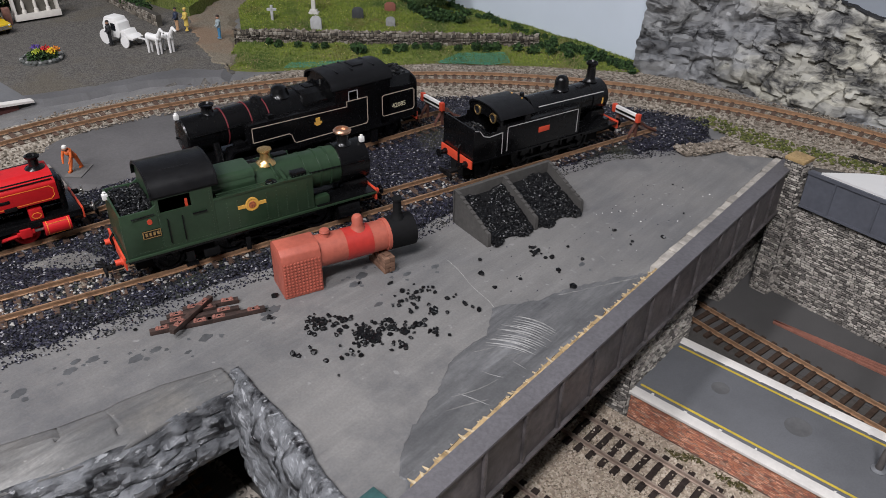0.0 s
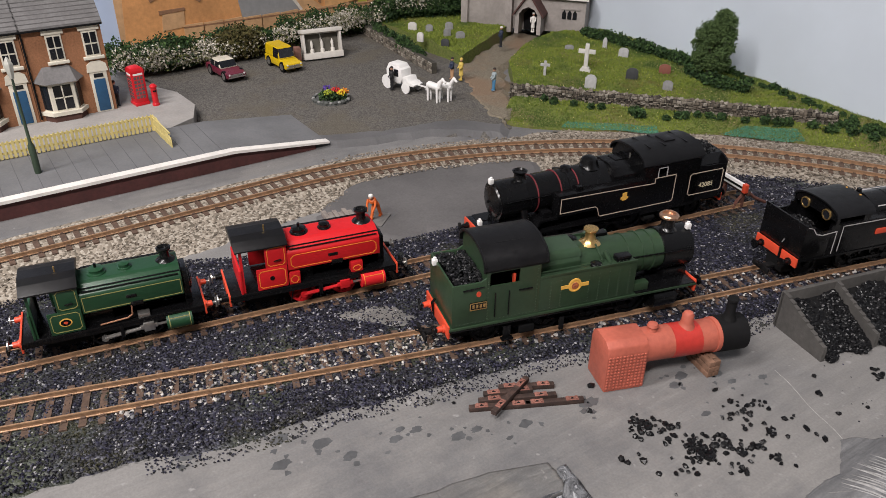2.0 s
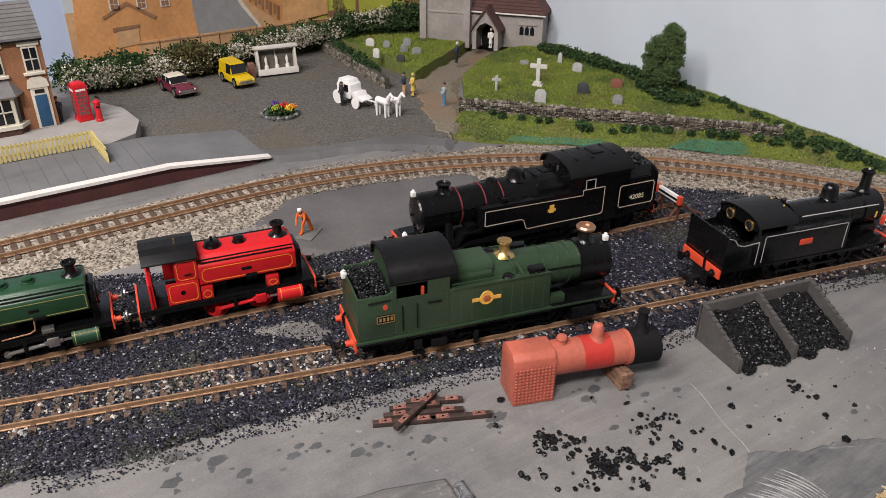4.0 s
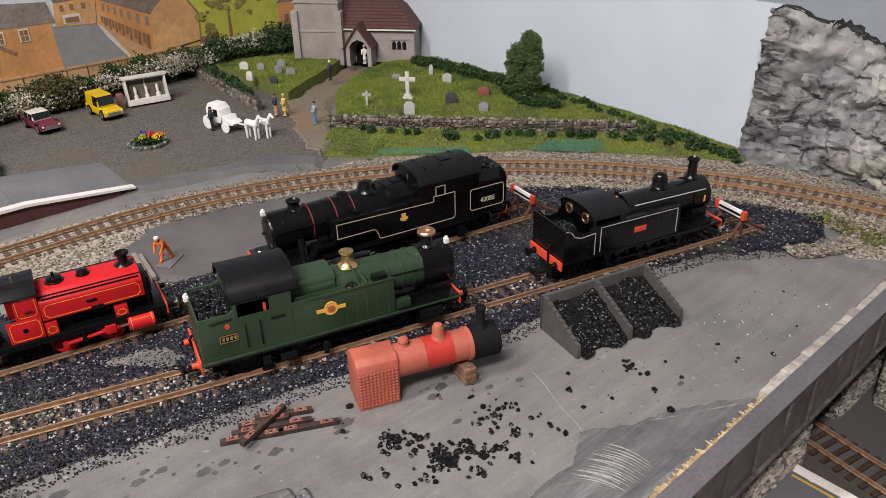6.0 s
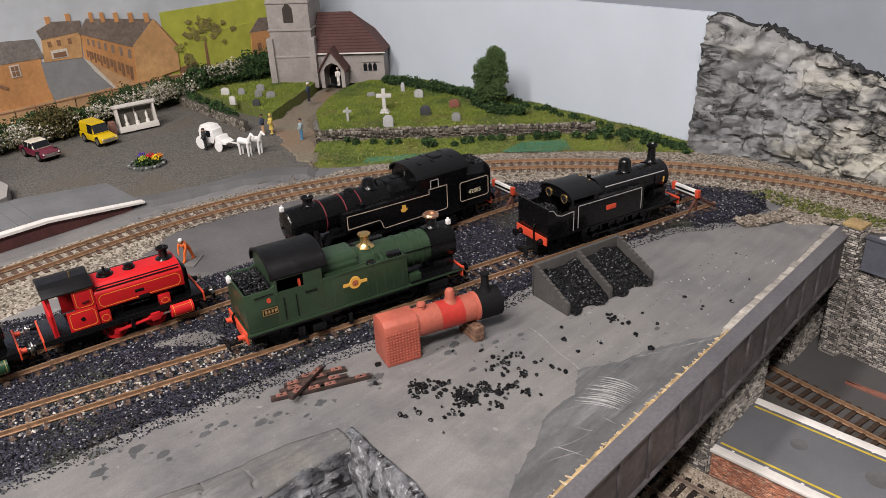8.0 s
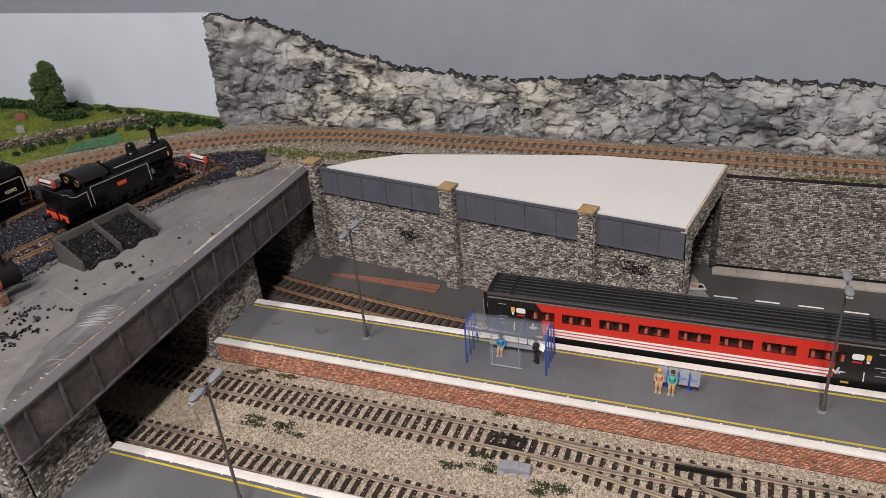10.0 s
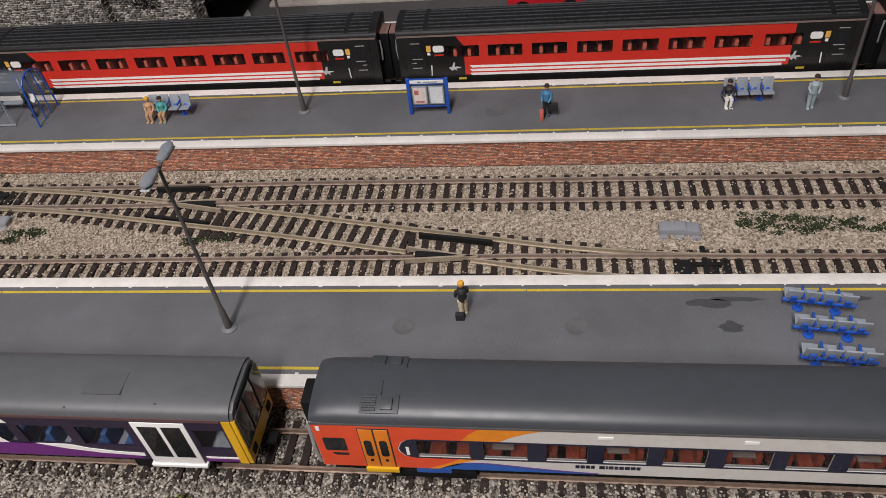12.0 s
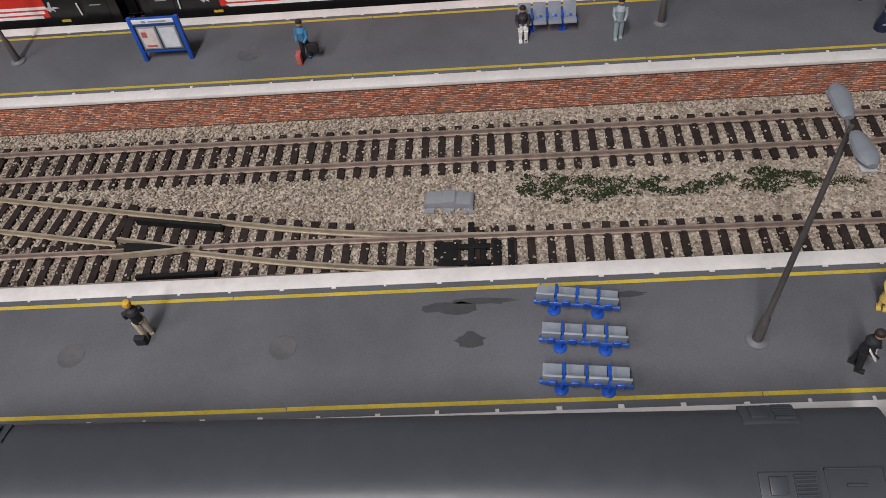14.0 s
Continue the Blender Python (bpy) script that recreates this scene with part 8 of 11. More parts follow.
def shelter(x, y, length, depth):
    t = thing("platform_shelter", "blue framed clear plastic waiting shelter with curved roof", "shelter", pose(x / 1000, y / 1000, ZP / 1000), "platform shelters")
    n = 7
    hoop = [(-depth / 2 * math.cos(math.pi * k / n) * 1.0, 26 + 7.5 * math.sin(math.pi * k / n)) for k in range(n + 1)]
    for xx in (0, length):
        pts = [(xx, -depth / 2 - 2, 0), *[(xx, a, b) for a, b in hoop], (xx, depth / 2 + 2, 0)]
        part("end_hoop", rod(B(), pts, 0.6, 8), BLUE, t)
        part("end_post", rod(B(), [(xx, -depth / 6, 0), (xx, -depth / 6, 32.4)], 0.4), BLUE, t)
        part("end_post", rod(B(), [(xx, depth / 6, 0), (xx, depth / 6, 32.4)], 0.4), BLUE, t)
        part("end_panel", box(B(), xx - 0.2, xx + 0.2, -depth / 2, depth / 2, 2, 26), CLEAR, t)
    bm = B()
    prism(bm, hoop + [(a * 0.97, b - 0.5) for a, b in hoop][::-1], "x", 0, length)
    part("roof_panel", bm, CLEAR, t)
    for k in (length / 3, 2 * length / 3):
        part("roof_bar", rod(B(), [(k, a, b + 0.3) for a, b in hoop], 0.4, 6), CLEAR, t)
        part("post", rod(B(), [(k, depth / 2, 0), (k, depth / 2, 26)], 0.35), BLUE, t)
        part("post", rod(B(), [(k, -depth / 2, 0), (k, -depth / 2, 26)], 0.4), SEAT, t)
    part("back_panel", box(B(), 1, length - 1, depth / 2 - 0.2, depth / 2 + 0.2, 3, 26), CLEAR, t)
    part("front_panel", box(B(), length * 0.3, length * 0.7, -depth / 2 - 0.2, -depth / 2 + 0.2, 2, 16), CLEAR, t)
    part("rail", rod(B(), [(length * 0.3, -depth / 2, 1.0), (length * 0.7, -depth / 2, 1.0)], 0.5), SEAT, t)
    part("perch", box(B(), length * 0.2, length * 0.8, depth / 2 - 5, depth / 2 - 1, 5.5, 6.5, 0.3), SEAT, t)
    return t


shelter(86, 3, 59, 22)
shelter(92, -182, 59, 22)


def notice_board(x, y):
    t = thing("notice_board", "blue framed platform notice board with two posters", "notice board", pose(x / 1000, y / 1000, ZP / 1000))
    for xx in (0, 23):
        part("post", box(B(), xx - 1, xx + 1, -1, 1, 0, 24.5, 0.25), BLUE, t)
    part("header", box(B(), 0, 23, -0.9, 0.9, 20.5, 24, 0.2), BLUE, t)
    part("header_sign", box(B(), 1.4, 21.6, -1.2, -0.8, 21.6, 23.8, 0.1), WHITE, t)
    part("header_bars", box(box(B(), 6, 8, -1.4, -1.15, 22.2, 23.2), 9.5, 18, -1.4, -1.15, 22.4, 23.0), SEAT, t)
    part("panel", box(B(), 1.2, 21.8, -0.6, 0.6, 6, 20.4, 0.2), mat("panel_dark", (0.05, 0.055, 0.06), 0.5), t)
    for k, c in ((2.0, (0.66, 0.58, 0.55)), (12.0, (0.62, 0.64, 0.67))):
        fr = part("poster_frame", box(B(), k, k + 9.2, -1.0, -0.5, 7, 19.6, 0.2), SEAT, t)
        part("poster", box(B(), k + 0.8, k + 8.4, -1.15, -0.95, 7.8, 18.8), mat("poster_%d" % k, c, 0.4), fr)
    part("poster_blot", box(box(B(), 3.4, 6, -1.25, -1.12, 14, 17), 4, 9, -1.25, -1.12, 8.5, 9.6), mat("poster_red", (0.45, 0.12, 0.1), 0.5), t)
    part("lower_rail", box(B(), 0, 23, -0.7, 0.7, 5, 6, 0.2), BLUE, t)
    return t


notice_board(390.5, -5.2)

fb = thing("footbridge_column_group", "dark blue footbridge columns with grey pipes", "columns")
NAVY = mat("column_navy", (0.012, 0.018, 0.045), 0.45, 0, 0.15)
for x, y in ((738, -14), (736, 11.5), (752, -12), (751, 10)):
    bm = B()
    lathe(bm, [(3.4, 0), (3.4, 2.5), (2.6, 5.5), (1.9, 8.5), (1.7, 9)], (x, y, ZP), seg=8)
    c = part("column", bm, NAVY, fb)
    part("shaft", cyl(B(), (x, y, ZP + 8), (x, y, ZP + 70), 1.5, seg=12), mat("pipe_grey", (0.2, 0.22, 0.24), 0.5), c, "grey pipe shaft")
    part("collar", cyl(B(), (x, y, ZP + 11), (x, y, ZP + 12.5), 2.1, seg=12), NAVY, c)
    part("plaque", box(B(), x - 1.8, x + 1.8, y - 3.6, y - 3.2, ZP + 4, ZP + 4.8), SEAT, c)


# ---- rail vehicles; local x along the train, z from the rail top ----
def shell(t, x0, x1, w, z0, zg, zr, wz, wins, paint, glass, seats, roof_mat, seat_step=13.0, inner=None, dome=0.0):
    """Body with true window openings, glazing, seats, floor, arched roof and ends."""
    for s in (-1, 1):
        a, b = sorted((s * w, s * (w - 0.9)))
        bm = box(B(), x0, x1, a, b, z0, wz[0])
        box(bm, x0, x1, a, b, wz[1], zg)
        e = x0
        for u, v in wins:
            box(bm, e, u, a, b, wz[0], wz[1])
            e = v
        box(bm, e, x1, a, b, wz[0], wz[1])
        part("side", bm, paint, t)
        for u, v in wins:
            part("window", box(B(), u - 0.2, v + 0.2, min(s * (w - 0.7), s * (w - 0.45)), max(s * (w - 0.7), s * (w - 0.45)), wz[0] - 0.2, wz[1] + 0.2), glass, t)
    prof = [(-(w + 0.15) * math.cos(math.pi * k / 16), zg + 0.15 + (zr - zg) * math.sin(math.pi * k / 16) ** 0.72) for k in range(17)]
    bm = B()
    prism(bm, prof + [(w * 0.94, zg - 0.6), (-w * 0.94, zg - 0.6)], "x", x0 - 0.25 + dome, x1 + 0.25)
    if dome:
        # the roof rounds down to the cab end
        rings = []
        for k in range(7):
            u = k / 6
            h = 1 - 0.5 * (1 - math.sqrt(1 - (0.98 * u) ** 2))
            ring = [(a * (1 - 0.05 * u ** 3), zg - 0.6 + (b - zg + 0.6) * h) for a, b in prof]
            rings.append([bm.verts.new((x0 + dome - u * (dome + 0.25), a, b)) for a, b in ring])
        for p, q in zip(rings, rings[1:]):
            for i in range(len(prof) - 1):
                bm.faces.new((p[i], p[i + 1], q[i + 1], q[i]))
        bm.faces.new(rings[-1])
        bmesh.ops.recalc_face_normals(bm, faces=bm.faces[:])
    roof = part("roof", bm, roof_mat, t)
    part("floor", box(B(), x0 + 1, x1 - 1, -w + 1, w - 1, z0, z0 + 2), inner or BLACK_MATT, t)
    part("underframe", box(B(), x0 + 6, x1 - 6, -w + 4, w - 4, 5, z0), BLACK_MATT, t)
    for x in (x0, x1):
        a, b = sorted((x, x + (0.9 if x == x0 else -0.9)))
        low = 0.5 if dome and x == x0 else 1.0
        part("end", prism(B(), [(a_ * (0.985 if low == 1 else 0.93), zg + (b_ - 0.4 - zg) * low) for a_, b_ in prof] + [(w, z0), (-w, z0)], "x", a, b), paint, t)
    x = x0 + 26
    while x < x1 - 26:
        for y in (-w * 0.55, w * 0.55):
            bm = box(B(), x, x + 2.2, y - 4.5, y + 4.5, z0 + 2, wz[0] + 3.5, 0.4)
            box(bm, x - 5, x, y - 4.5, y + 4.5, z0 + 2, z0 + 7, 0.4)
            part("seat", bm, seats, t)
        x += seat_step
    return roof


def bogie(t, x, r=6.2):
    bm = box(B(), x - 17, x + 17, -13.4, -11.8, 3.5, 8.5, 0.5)
    box(bm, x - 17, x + 17, 11.8, 13.4, 3.5, 8.5, 0.5)
    box(bm, x - 4, x + 4, -13, 13, 4, 9, 0.4)
    b = part("bogie", bm, BLACK_MATT, t)
    for dx in (-13, 13):
        for y in (-8.6, 8.6):
            bm = B()
            lathe(bm, [(r * 0.3, -0.3), (r, 0), (r, 1.2), (r + 0.7, 1.2), (r + 0.7, 1.9), (r * 0.3, 2)], (x + dx, y, r), (0, 1 if y < 0 else -1, 0), 18)
            part("wheel", bm, BLACK, b)


def plate(name, t, pts, y, material, proud=0.18, label=""):
    """A thin painted panel on a side: pts are (x, z)."""
    s = 1 if y > 0 else -1
    return part(name, prism(B(), pts, "y", min(y - s * 0.02, y + s * proud), max(y - s * 0.02, y + s * proud)), material, t, label)


def panels(name, t, x0, x1, z0, z1, y, wins, wz, material):
    """Paint over a stretch of side, leaving the windows open."""
    s = 1 if y > 0 else -1
    a, b = sorted((y - s * 0.05, y + s * 0.15))
    bm = box(B(), x0, x1, a, b, z0, wz[0])
    box(bm, x0, x1, a, b, wz[1], z1)
    e = x0
    for u, v in wins:
        if v <= x0 or u >= x1:
            continue
        if u > e:
            box(bm, e, u, a, b, wz[0], wz[1])
        e = max(e, v)
    if e < x1:
        box(bm, e, x1, a, b, wz[0], wz[1])
    return part(name, bm, material, t)


COACH_BLACK = mat("coach_black", (0.01, 0.0095, 0.0095), 0.35, 0, 0.12, 300, 0.1)
COACH_ROOF = mat("coach_roof", (0.006, 0.006, 0.0065), 0.5, 0, 0.15, 300, 0.2, 50, 0.15, 1400, 0.1, 0.3)
# glossy ribs, paler than the roof: their bright highlights are put into the colour
COACH_RIB_LIT = mat("coach_roof_rib_lit", (0.05, 0.05, 0.054), 0.28, 0, 0.15)
COACH_RED = mat("coach_red", (0.56, 0.028, 0.016), 0.35, 0, 0.05, 300, 0.06)
TINT = glass_mat("tinted_window", (0.03, 0.025, 0.025), 0.06, 0.12)
TINT_DARK = glass_mat("dark_tinted_window", (0.02, 0.016, 0.016), 0.06, 0.32)
SEAT_RED = mat("seat_red", (0.72, 0.16, 0.1), 0.7)


def rounded(x0, x1, z0, z1, r, n=3):
    """Corner points of a rounded upright panel."""
    pts = []
    for cx, cz, a0 in ((x1 - r, z1 - r, 0), (x0 + r, z1 - r, 90), (x0 + r, z0 + r, 180), (x1 - r, z0 + r, 270)):
        for k in range(n + 1):
            a = math.radians(a0 + 90 * k / n)
            pts.append((cx + r * math.cos(a), cz + r * math.sin(a)))
    return pts


def express_coach(x, plain=False):
    t = thing("express_coach", "black and red express coach with white stripes" if not plain else "black driving van with white stripes", "coach", pose(x / 1000, 0.0489, (ZT + 4.75) / 1000), "express coaches")
    w, wz = 15.6, (30.2, 38.0)
    wins = [(c - 11.8, c + 9.6) for c in (-96.5, -69.5, -42.2, -14.6, 12.7, 39.9, 66.8, 95.5)]
    if plain:
        wins = [(-40, -28)]
    roof = shell(t, -138.5, 138.5, w, 12, 45.4, 50.6, wz, wins, COACH_BLACK, TINT, SEAT_RED, COACH_ROOF, 9.0, SEAT_RED)
    for k in range(9):
        a = math.pi * (0.15 + 0.7 * k / 8)
        y, z = -w * math.cos(a), 45.4 + 5.2 * math.sin(a) ** 0.72
        part("roof_rib", box(B(), -118, 118, y - 0.35, y + 0.3, z - 0.3, z + 0.6), COACH_RIB_LIT, roof)
        part("roof_rib", box(B(), 121, 134, y - 0.35, y + 0.3, z - 0.3, z + 0.6), COACH_RIB_LIT, roof)
        part("roof_rib", box(B(), -134, -121, y - 0.35, y + 0.3, z - 0.3, z + 0.6), COACH_RIB_LIT, roof)
    for s in (-1, 1):
        part("gutter", box(B(), -138, 138, min(s * 15.4, s * 16.1), max(s * 15.4, s * 16.1), 44.8, 45.8), mat("gutter_grey", (0.2, 0.15, 0.13), 0.5), roof)
        if not plain:
            panels("red_panel", t, -96.5, 100, 17.4, 44.4, s * w, wins, wz, COACH_RED)
            plate("red_corner", t, [(-96.5, 44.4), (-96.5, 38.2), (-101, 44.4)], s * w, COACH_RED)
            plate("red_corner", t, [(-96.5, 30.0), (-96.5, 26.5), (-90, 26.5), (-92, 30)], s * w, COACH_RED)
            for z in (17.0, 19.7, 22.4):
                plate("white_stripe", t, [(-92, z), (97 + (z - 18) * 0.7, z), (97 + (z - 18) * 0.7, z + 1.6), (-93.5, z + 1.6)], s * w, WHITE, 0.28)
        else:
            for z in (17.0, 19.7, 22.4):
                plate("white_stripe", t, [(-118, z), (-20, z), (-20, z + 1.75), (-119.5, z + 1.75)], s * w, WHITE)
        for e in (-1, 1):
            X = e * 124
            d = part("door", box(B(), X - 6.4 + 3 * e, X + 6.4 + 3 * e, min(s * 15.5, s * 15.85), max(s * 15.5, s * 15.85), 12.5, 43.5, 0.3), COACH_BLACK, t)
            plate("door_window", d, [(X - 3 + 3 * e, 31.5), (X + 3 + 3 * e, 31.5), (X + 3 + 3 * e, 38), (X - 3 + 3 * e, 38)], s * 15.85, DARK_GLASS)
            for z, x0, x1 in ((40.2, -3, 3), (29.4, -4, 2.5), (26.6, 0, 3), (23.0, -3, 3)):
                plate("door_trim", d, [(X + (3 + x0) * e, z), (X + (3 + x1) * e, z), (X + (3 + x1) * e, z + 0.5), (X + (3 + x0) * e, z + 0.5)], s * 15.85, mat("door_trim_grey", (0.3, 0.3, 0.3), 0.4), 0.2)
            part("door_handle", rod(B(), [(X - 6 * e, s * 16.3, 18), (X - 6.4 * e, s * 16.3, 25)], 0.4), WHITE, d)
            X = e * 112.5
            plate("toilet_window", t, rounded(X - 3.5, X + 3.5, 34, 38.4, 1.4), s * w, WHITE, 0.25)
            plate("warning_strip", t, [(X - 3, 31.4), (X + 3, 31.4), (X + 3, 32.4), (X - 3, 32.4)], s * w, COACH_RED, 0.2)
            plate("notice", t, [(X + 6.2 * e - 0.9, 32), (X + 6.2 * e + 0.9, 32), (X + 6.2 * e + 0.9, 33.8), (X + 6.2 * e - 0.9, 33.8)], s * w, WHITE, 0.2)
            plate("crest_badge", t, [(X + 6.2 * e - 1.4, 34.5), (X + 6.2 * e + 1.4, 34.5), (X + 6.2 * e + 1.4, 38.6), (X + 6.2 * e - 1.4, 38.6)], s * w, GOLD, 0.2)
            X = e * 103
            plate("logo_shape", t, [(X - 3.8, 22.8), (X - 1.6, 20.2), (X - 0.6, 21.6), (X + 1.4, 20.4), (X + 0.8, 22), (X + 4.2, 22.6), (X + 1.6, 23.4), (X - 0.2, 23.0), (X + 0.4, 26.4), (X - 0.8, 26.2), (X - 1.6, 23.4)], s * w, mat("mark_silver", (0.5, 0.5, 0.5), 0.5), 0.2, "silver abstract mark")
            plate("coach_label", t, [(X + 2, 14), (X + 7, 14), (X + 7, 15.4), (X + 2, 15.4)], s * w, LINE_YELLOW, 0.2)
    for e in (-1, 1):
        part("gangway", box(B(), min(e * 138, e * 144.5), max(e * 138, e * 144.5), -7.5, 7.5, 11, 43, 0.8), BLACK_MATT, t)
        part("gangway_plate", box(B(), min(e * 138.2, e * 144.4), max(e * 138.2, e * 144.4), -6.5, 6.5, 43.1, 44.0, 0.2), mat("link_pink_brown", (0.2, 0.11, 0.095), 0.7), t)
        for s in (-1, 1):
            part("end_pipe", rod(B(), [(e * 139.4, s * 10.5, 41), (e * 140, s * 11, 34), (e * 139.4, s * 10, 27)], 0.6), mat("end_pipe_grey", (0.22, 0.22, 0.22), 0.4), t)
        for y in (-11, 11):
            part("buffer", cyl(B(), (e * 138, y, 11), (e * 143, y, 11), 1.5, seg=10), BLACK, t)
        bogie(t, e * 100)
    return t


express_coach(228)
express_coach(517.5)
express_coach(807, True)

DMU_ROOF = mat("railcar_roof", (0.048, 0.053, 0.061), 0.4, 0, 0.06, 200, 0.12, 18, 0.05)
DMU_WHITE = mat("railcar_white", (0.55, 0.53, 0.5), 0.4, 0, 0.04, 300, 0.06)
DMU_NAVY = mat("railcar_navy", (0.012, 0.014, 0.035), 0.3, 0, 0.1)
DMU_RED = mat("railcar_red", (0.7, 0.075, 0.025), 0.4, 0, 0.05)
DMU_ORANGE = mat("railcar_orange", (0.75, 0.24, 0.015), 0.4, 0, 0.06)
DMU_DOOR = mat("railcar_door_orange", (0.72, 0.2, 0.015), 0.4, 0, 0.06)
DMU_BLUE = mat("railcar_blue", (0.02, 0.1, 0.4), 0.4, 0, 0.08)
YELLOW = mat("signal_yellow", (0.68, 0.38, 0.01), 0.4, 0, 0.05)
TABLE = mat("table_tan", (0.5, 0.4, 0.35), 0.6)
SEAT_RUST = mat("seat_rust", (0.6, 0.12, 0.06), 0.75)


def slim(t, k):
    """Brings a unit's body to its true section: 29 mm wide, eaves 41.5 mm over the rail."""
    rows = ((0, 0), (5, 5), (9.5, 7.6), (12.6, 9.8), (15, 12.5), (26.4, 19.8), (27.2, 20.6), (38.3, 31.6), (39.2, 32.5), (46, 41.5), (56.6, 48.2))
    skip = ("roof_pod", "hatch", "louvre", "bogie", "wheel", "roof_ridge", "roof_panel")
    for ob in t.children_recursive:
        if ob.type == "MESH" and ob.name.split(".")[0] not in skip:
            for v in ob.data.vertices:
                v.co.z = np.interp(v.co.z * 1000, *zip(*rows)) / 1000
                v.co.y *= k


def regional_railcar(x, mirrored=False):
    t = thing("railcar", "grey-roofed regional railcar in white, red and orange", "railcar", pose(x / 1000, T3Y / 1000, (ZT + 4.75) / 1000, 0, 0, 180 if mirrored else 0), "regional railcars")
    w, wz = 17.3, (27.2, 38.3)
    wins = [(u - 524, v - 524) for u, v in ((424.2, 443.8), (448.9, 465.1), (472, 486.8), (492.6, 508), (513.7, 528.7), (535.1, 550.7), (556.1, 570.4), (576.7, 592.4), (597.6, 612.2))]
    roof = shell(t, -138.5, 136.5, w, 15, 46, 56.4, wz, wins, DMU_WHITE, TINT_DARK, SEAT_RUST, DMU_ROOF, 10.4, dome=11)
    for ob in t.children:
        if ob.name.split(".")[0] == "end":
            ob.data.materials[0] = BLACK_MATT
    for x0 in (-72, -30, 14, 56):
        part("table", box(B(), x0, x0 + 8, -15, 15, 30.6, 31.6, 0.2), TABLE, t)
    # thin pale rod on the crest paints in the ceiling light's glint
    part("roof_seam", rod(B(), [(-127, 0, 56.42), (20, 0, 56.42)], 0.13, 6), mat("roof_glint_pale", (0.13, 0.135, 0.14), 0.5), roof)
    for s in (-1, 1):
        part("cantrail", box(B(), -138.6, 136, min(s * 17, s * 17.7), max(s * 17, s * 17.7), 45.4, 46.4), mat("cantrail_grey", (0.09, 0.085, 0.085), 0.5), roof)
        panels("window_band", t, -101, 97.4, 26.4, 39.2, s * w, wins, wz, DMU_NAVY)
        plate("window_band_end", t, [(-101, 26.4), (-104.4, 27.6), (-106.4, 30.4), (-106.8, 33), (-105.6, 36.4), (-103.4, 38.5), (-101, 39.2)], s * w, DMU_NAVY)
        plate("window_band_end", t, rounded(111, 132.6, 26.4, 39.2, 6.2, 5)[:12] + [(111, 26.4), (126.4, 26.4)] + rounded(111, 132.6, 26.4, 39.2, 6.2, 5)[18:], s * w, DMU_NAVY)
        part("notice", box(B(), 95.4, 96.8, min(s * (w + 0.1), s * (w + 0.3)), max(s * (w + 0.1), s * (w + 0.3)), 28.2, 34), WHITE, t)
        part("notice", box(B(), -104.2, -103, min(s * (w + 0.1), s * (w + 0.3)), max(s * (w + 0.1), s * (w + 0.3)), 28.6, 34), WHITE, t)
        for x0 in (-34, 15.5):
            part("side_lamp", box(B(), x0, x0 + (5.4 if x0 < 0 else 5), min(s * (w + 0.1), s * (w + 0.5)), max(s * (w + 0.1), s * (w + 0.5)), 42.2, 43.6, 0.2), WHITE, t)
        for u, v in wins:
            part("window_rail", box(B(), u + 0.3, v - 0.3, min(s * (w - 0.4), s * (w - 0.15)), max(s * (w - 0.4), s * (w - 0.15)), 28.3, 28.9), mat("window_rail_grey", (0.25, 0.25, 0.25), 0.4), t)
        plate("end_red", t, [(-138.3, 15.2), (-97, 15.2), (-92, 19), (-88, 22.5), (-85, 26.3), (-101, 26.3), (-104.6, 27.3), (-107, 30.3), (-107.3, 33), (-106, 36.8), (-103.6, 38.8), (-101, 39.4), (-83, 39.4), (-80, 42.5), (-76, 45.3), (-138.3, 45.3)], s * w, DMU_RED, 0.22)
        plate("swoosh_orange", t, [(-83, 39.4), (-69, 39.4), (-65, 41.6), (-60, 43.6), (-53, 45.3), (-76, 45.3), (-80, 42.5)], s * w, DMU_ORANGE, 0.2)
        plate("swoosh_orange", t, [(-97, 15.2), (-92, 19), (-88, 22.5), (-85, 26.3), (-78, 26.3), (-84, 22.8), (-89, 19), (-93, 15.2)], s * w, DMU_ORANGE, 0.26)
        top = [(-93, 15.3), (-90.5, 18.2), (-87, 20.6), (-83, 22), (-78, 22.4), (-72, 21.7), (-65, 20.2), (-58, 18.8), (-50, 17.3), (-42, 16.2), (-34, 15.3)]
        plate("swoosh_blue", t, [(-93, 15.1)] + top + [(-34, 15.1)], s * w, DMU_BLUE, 0.2)
        plate("swoosh_purple", t, [(a, b) for a, b in top] + [(a + 1.5, b + 0.8) for a, b in top[::-1]], s * w, mat("swoosh_purple", (0.1, 0.05, 0.2), 0.4), 0.2)
        bm = B()
        bx = -41.3
        for k, wd in enumerate((1.5, 1.6, 1.5, 1.4, 0, 2.0, 0.7, 1.7, 1.4, 1.6, 1.8, 1.7, 1.4)):
            if wd:
                box(bm, bx, bx + wd, min(s * w, s * (w + 0.2)), max(s * w, s * (w + 0.2)), 21.4, 24.4)
            bx += wd + 0.36 + (0.9 if not wd else 0)
        part("name_bars", bm, DMU_NAVY, t, "dark navy bars of the operator's name")
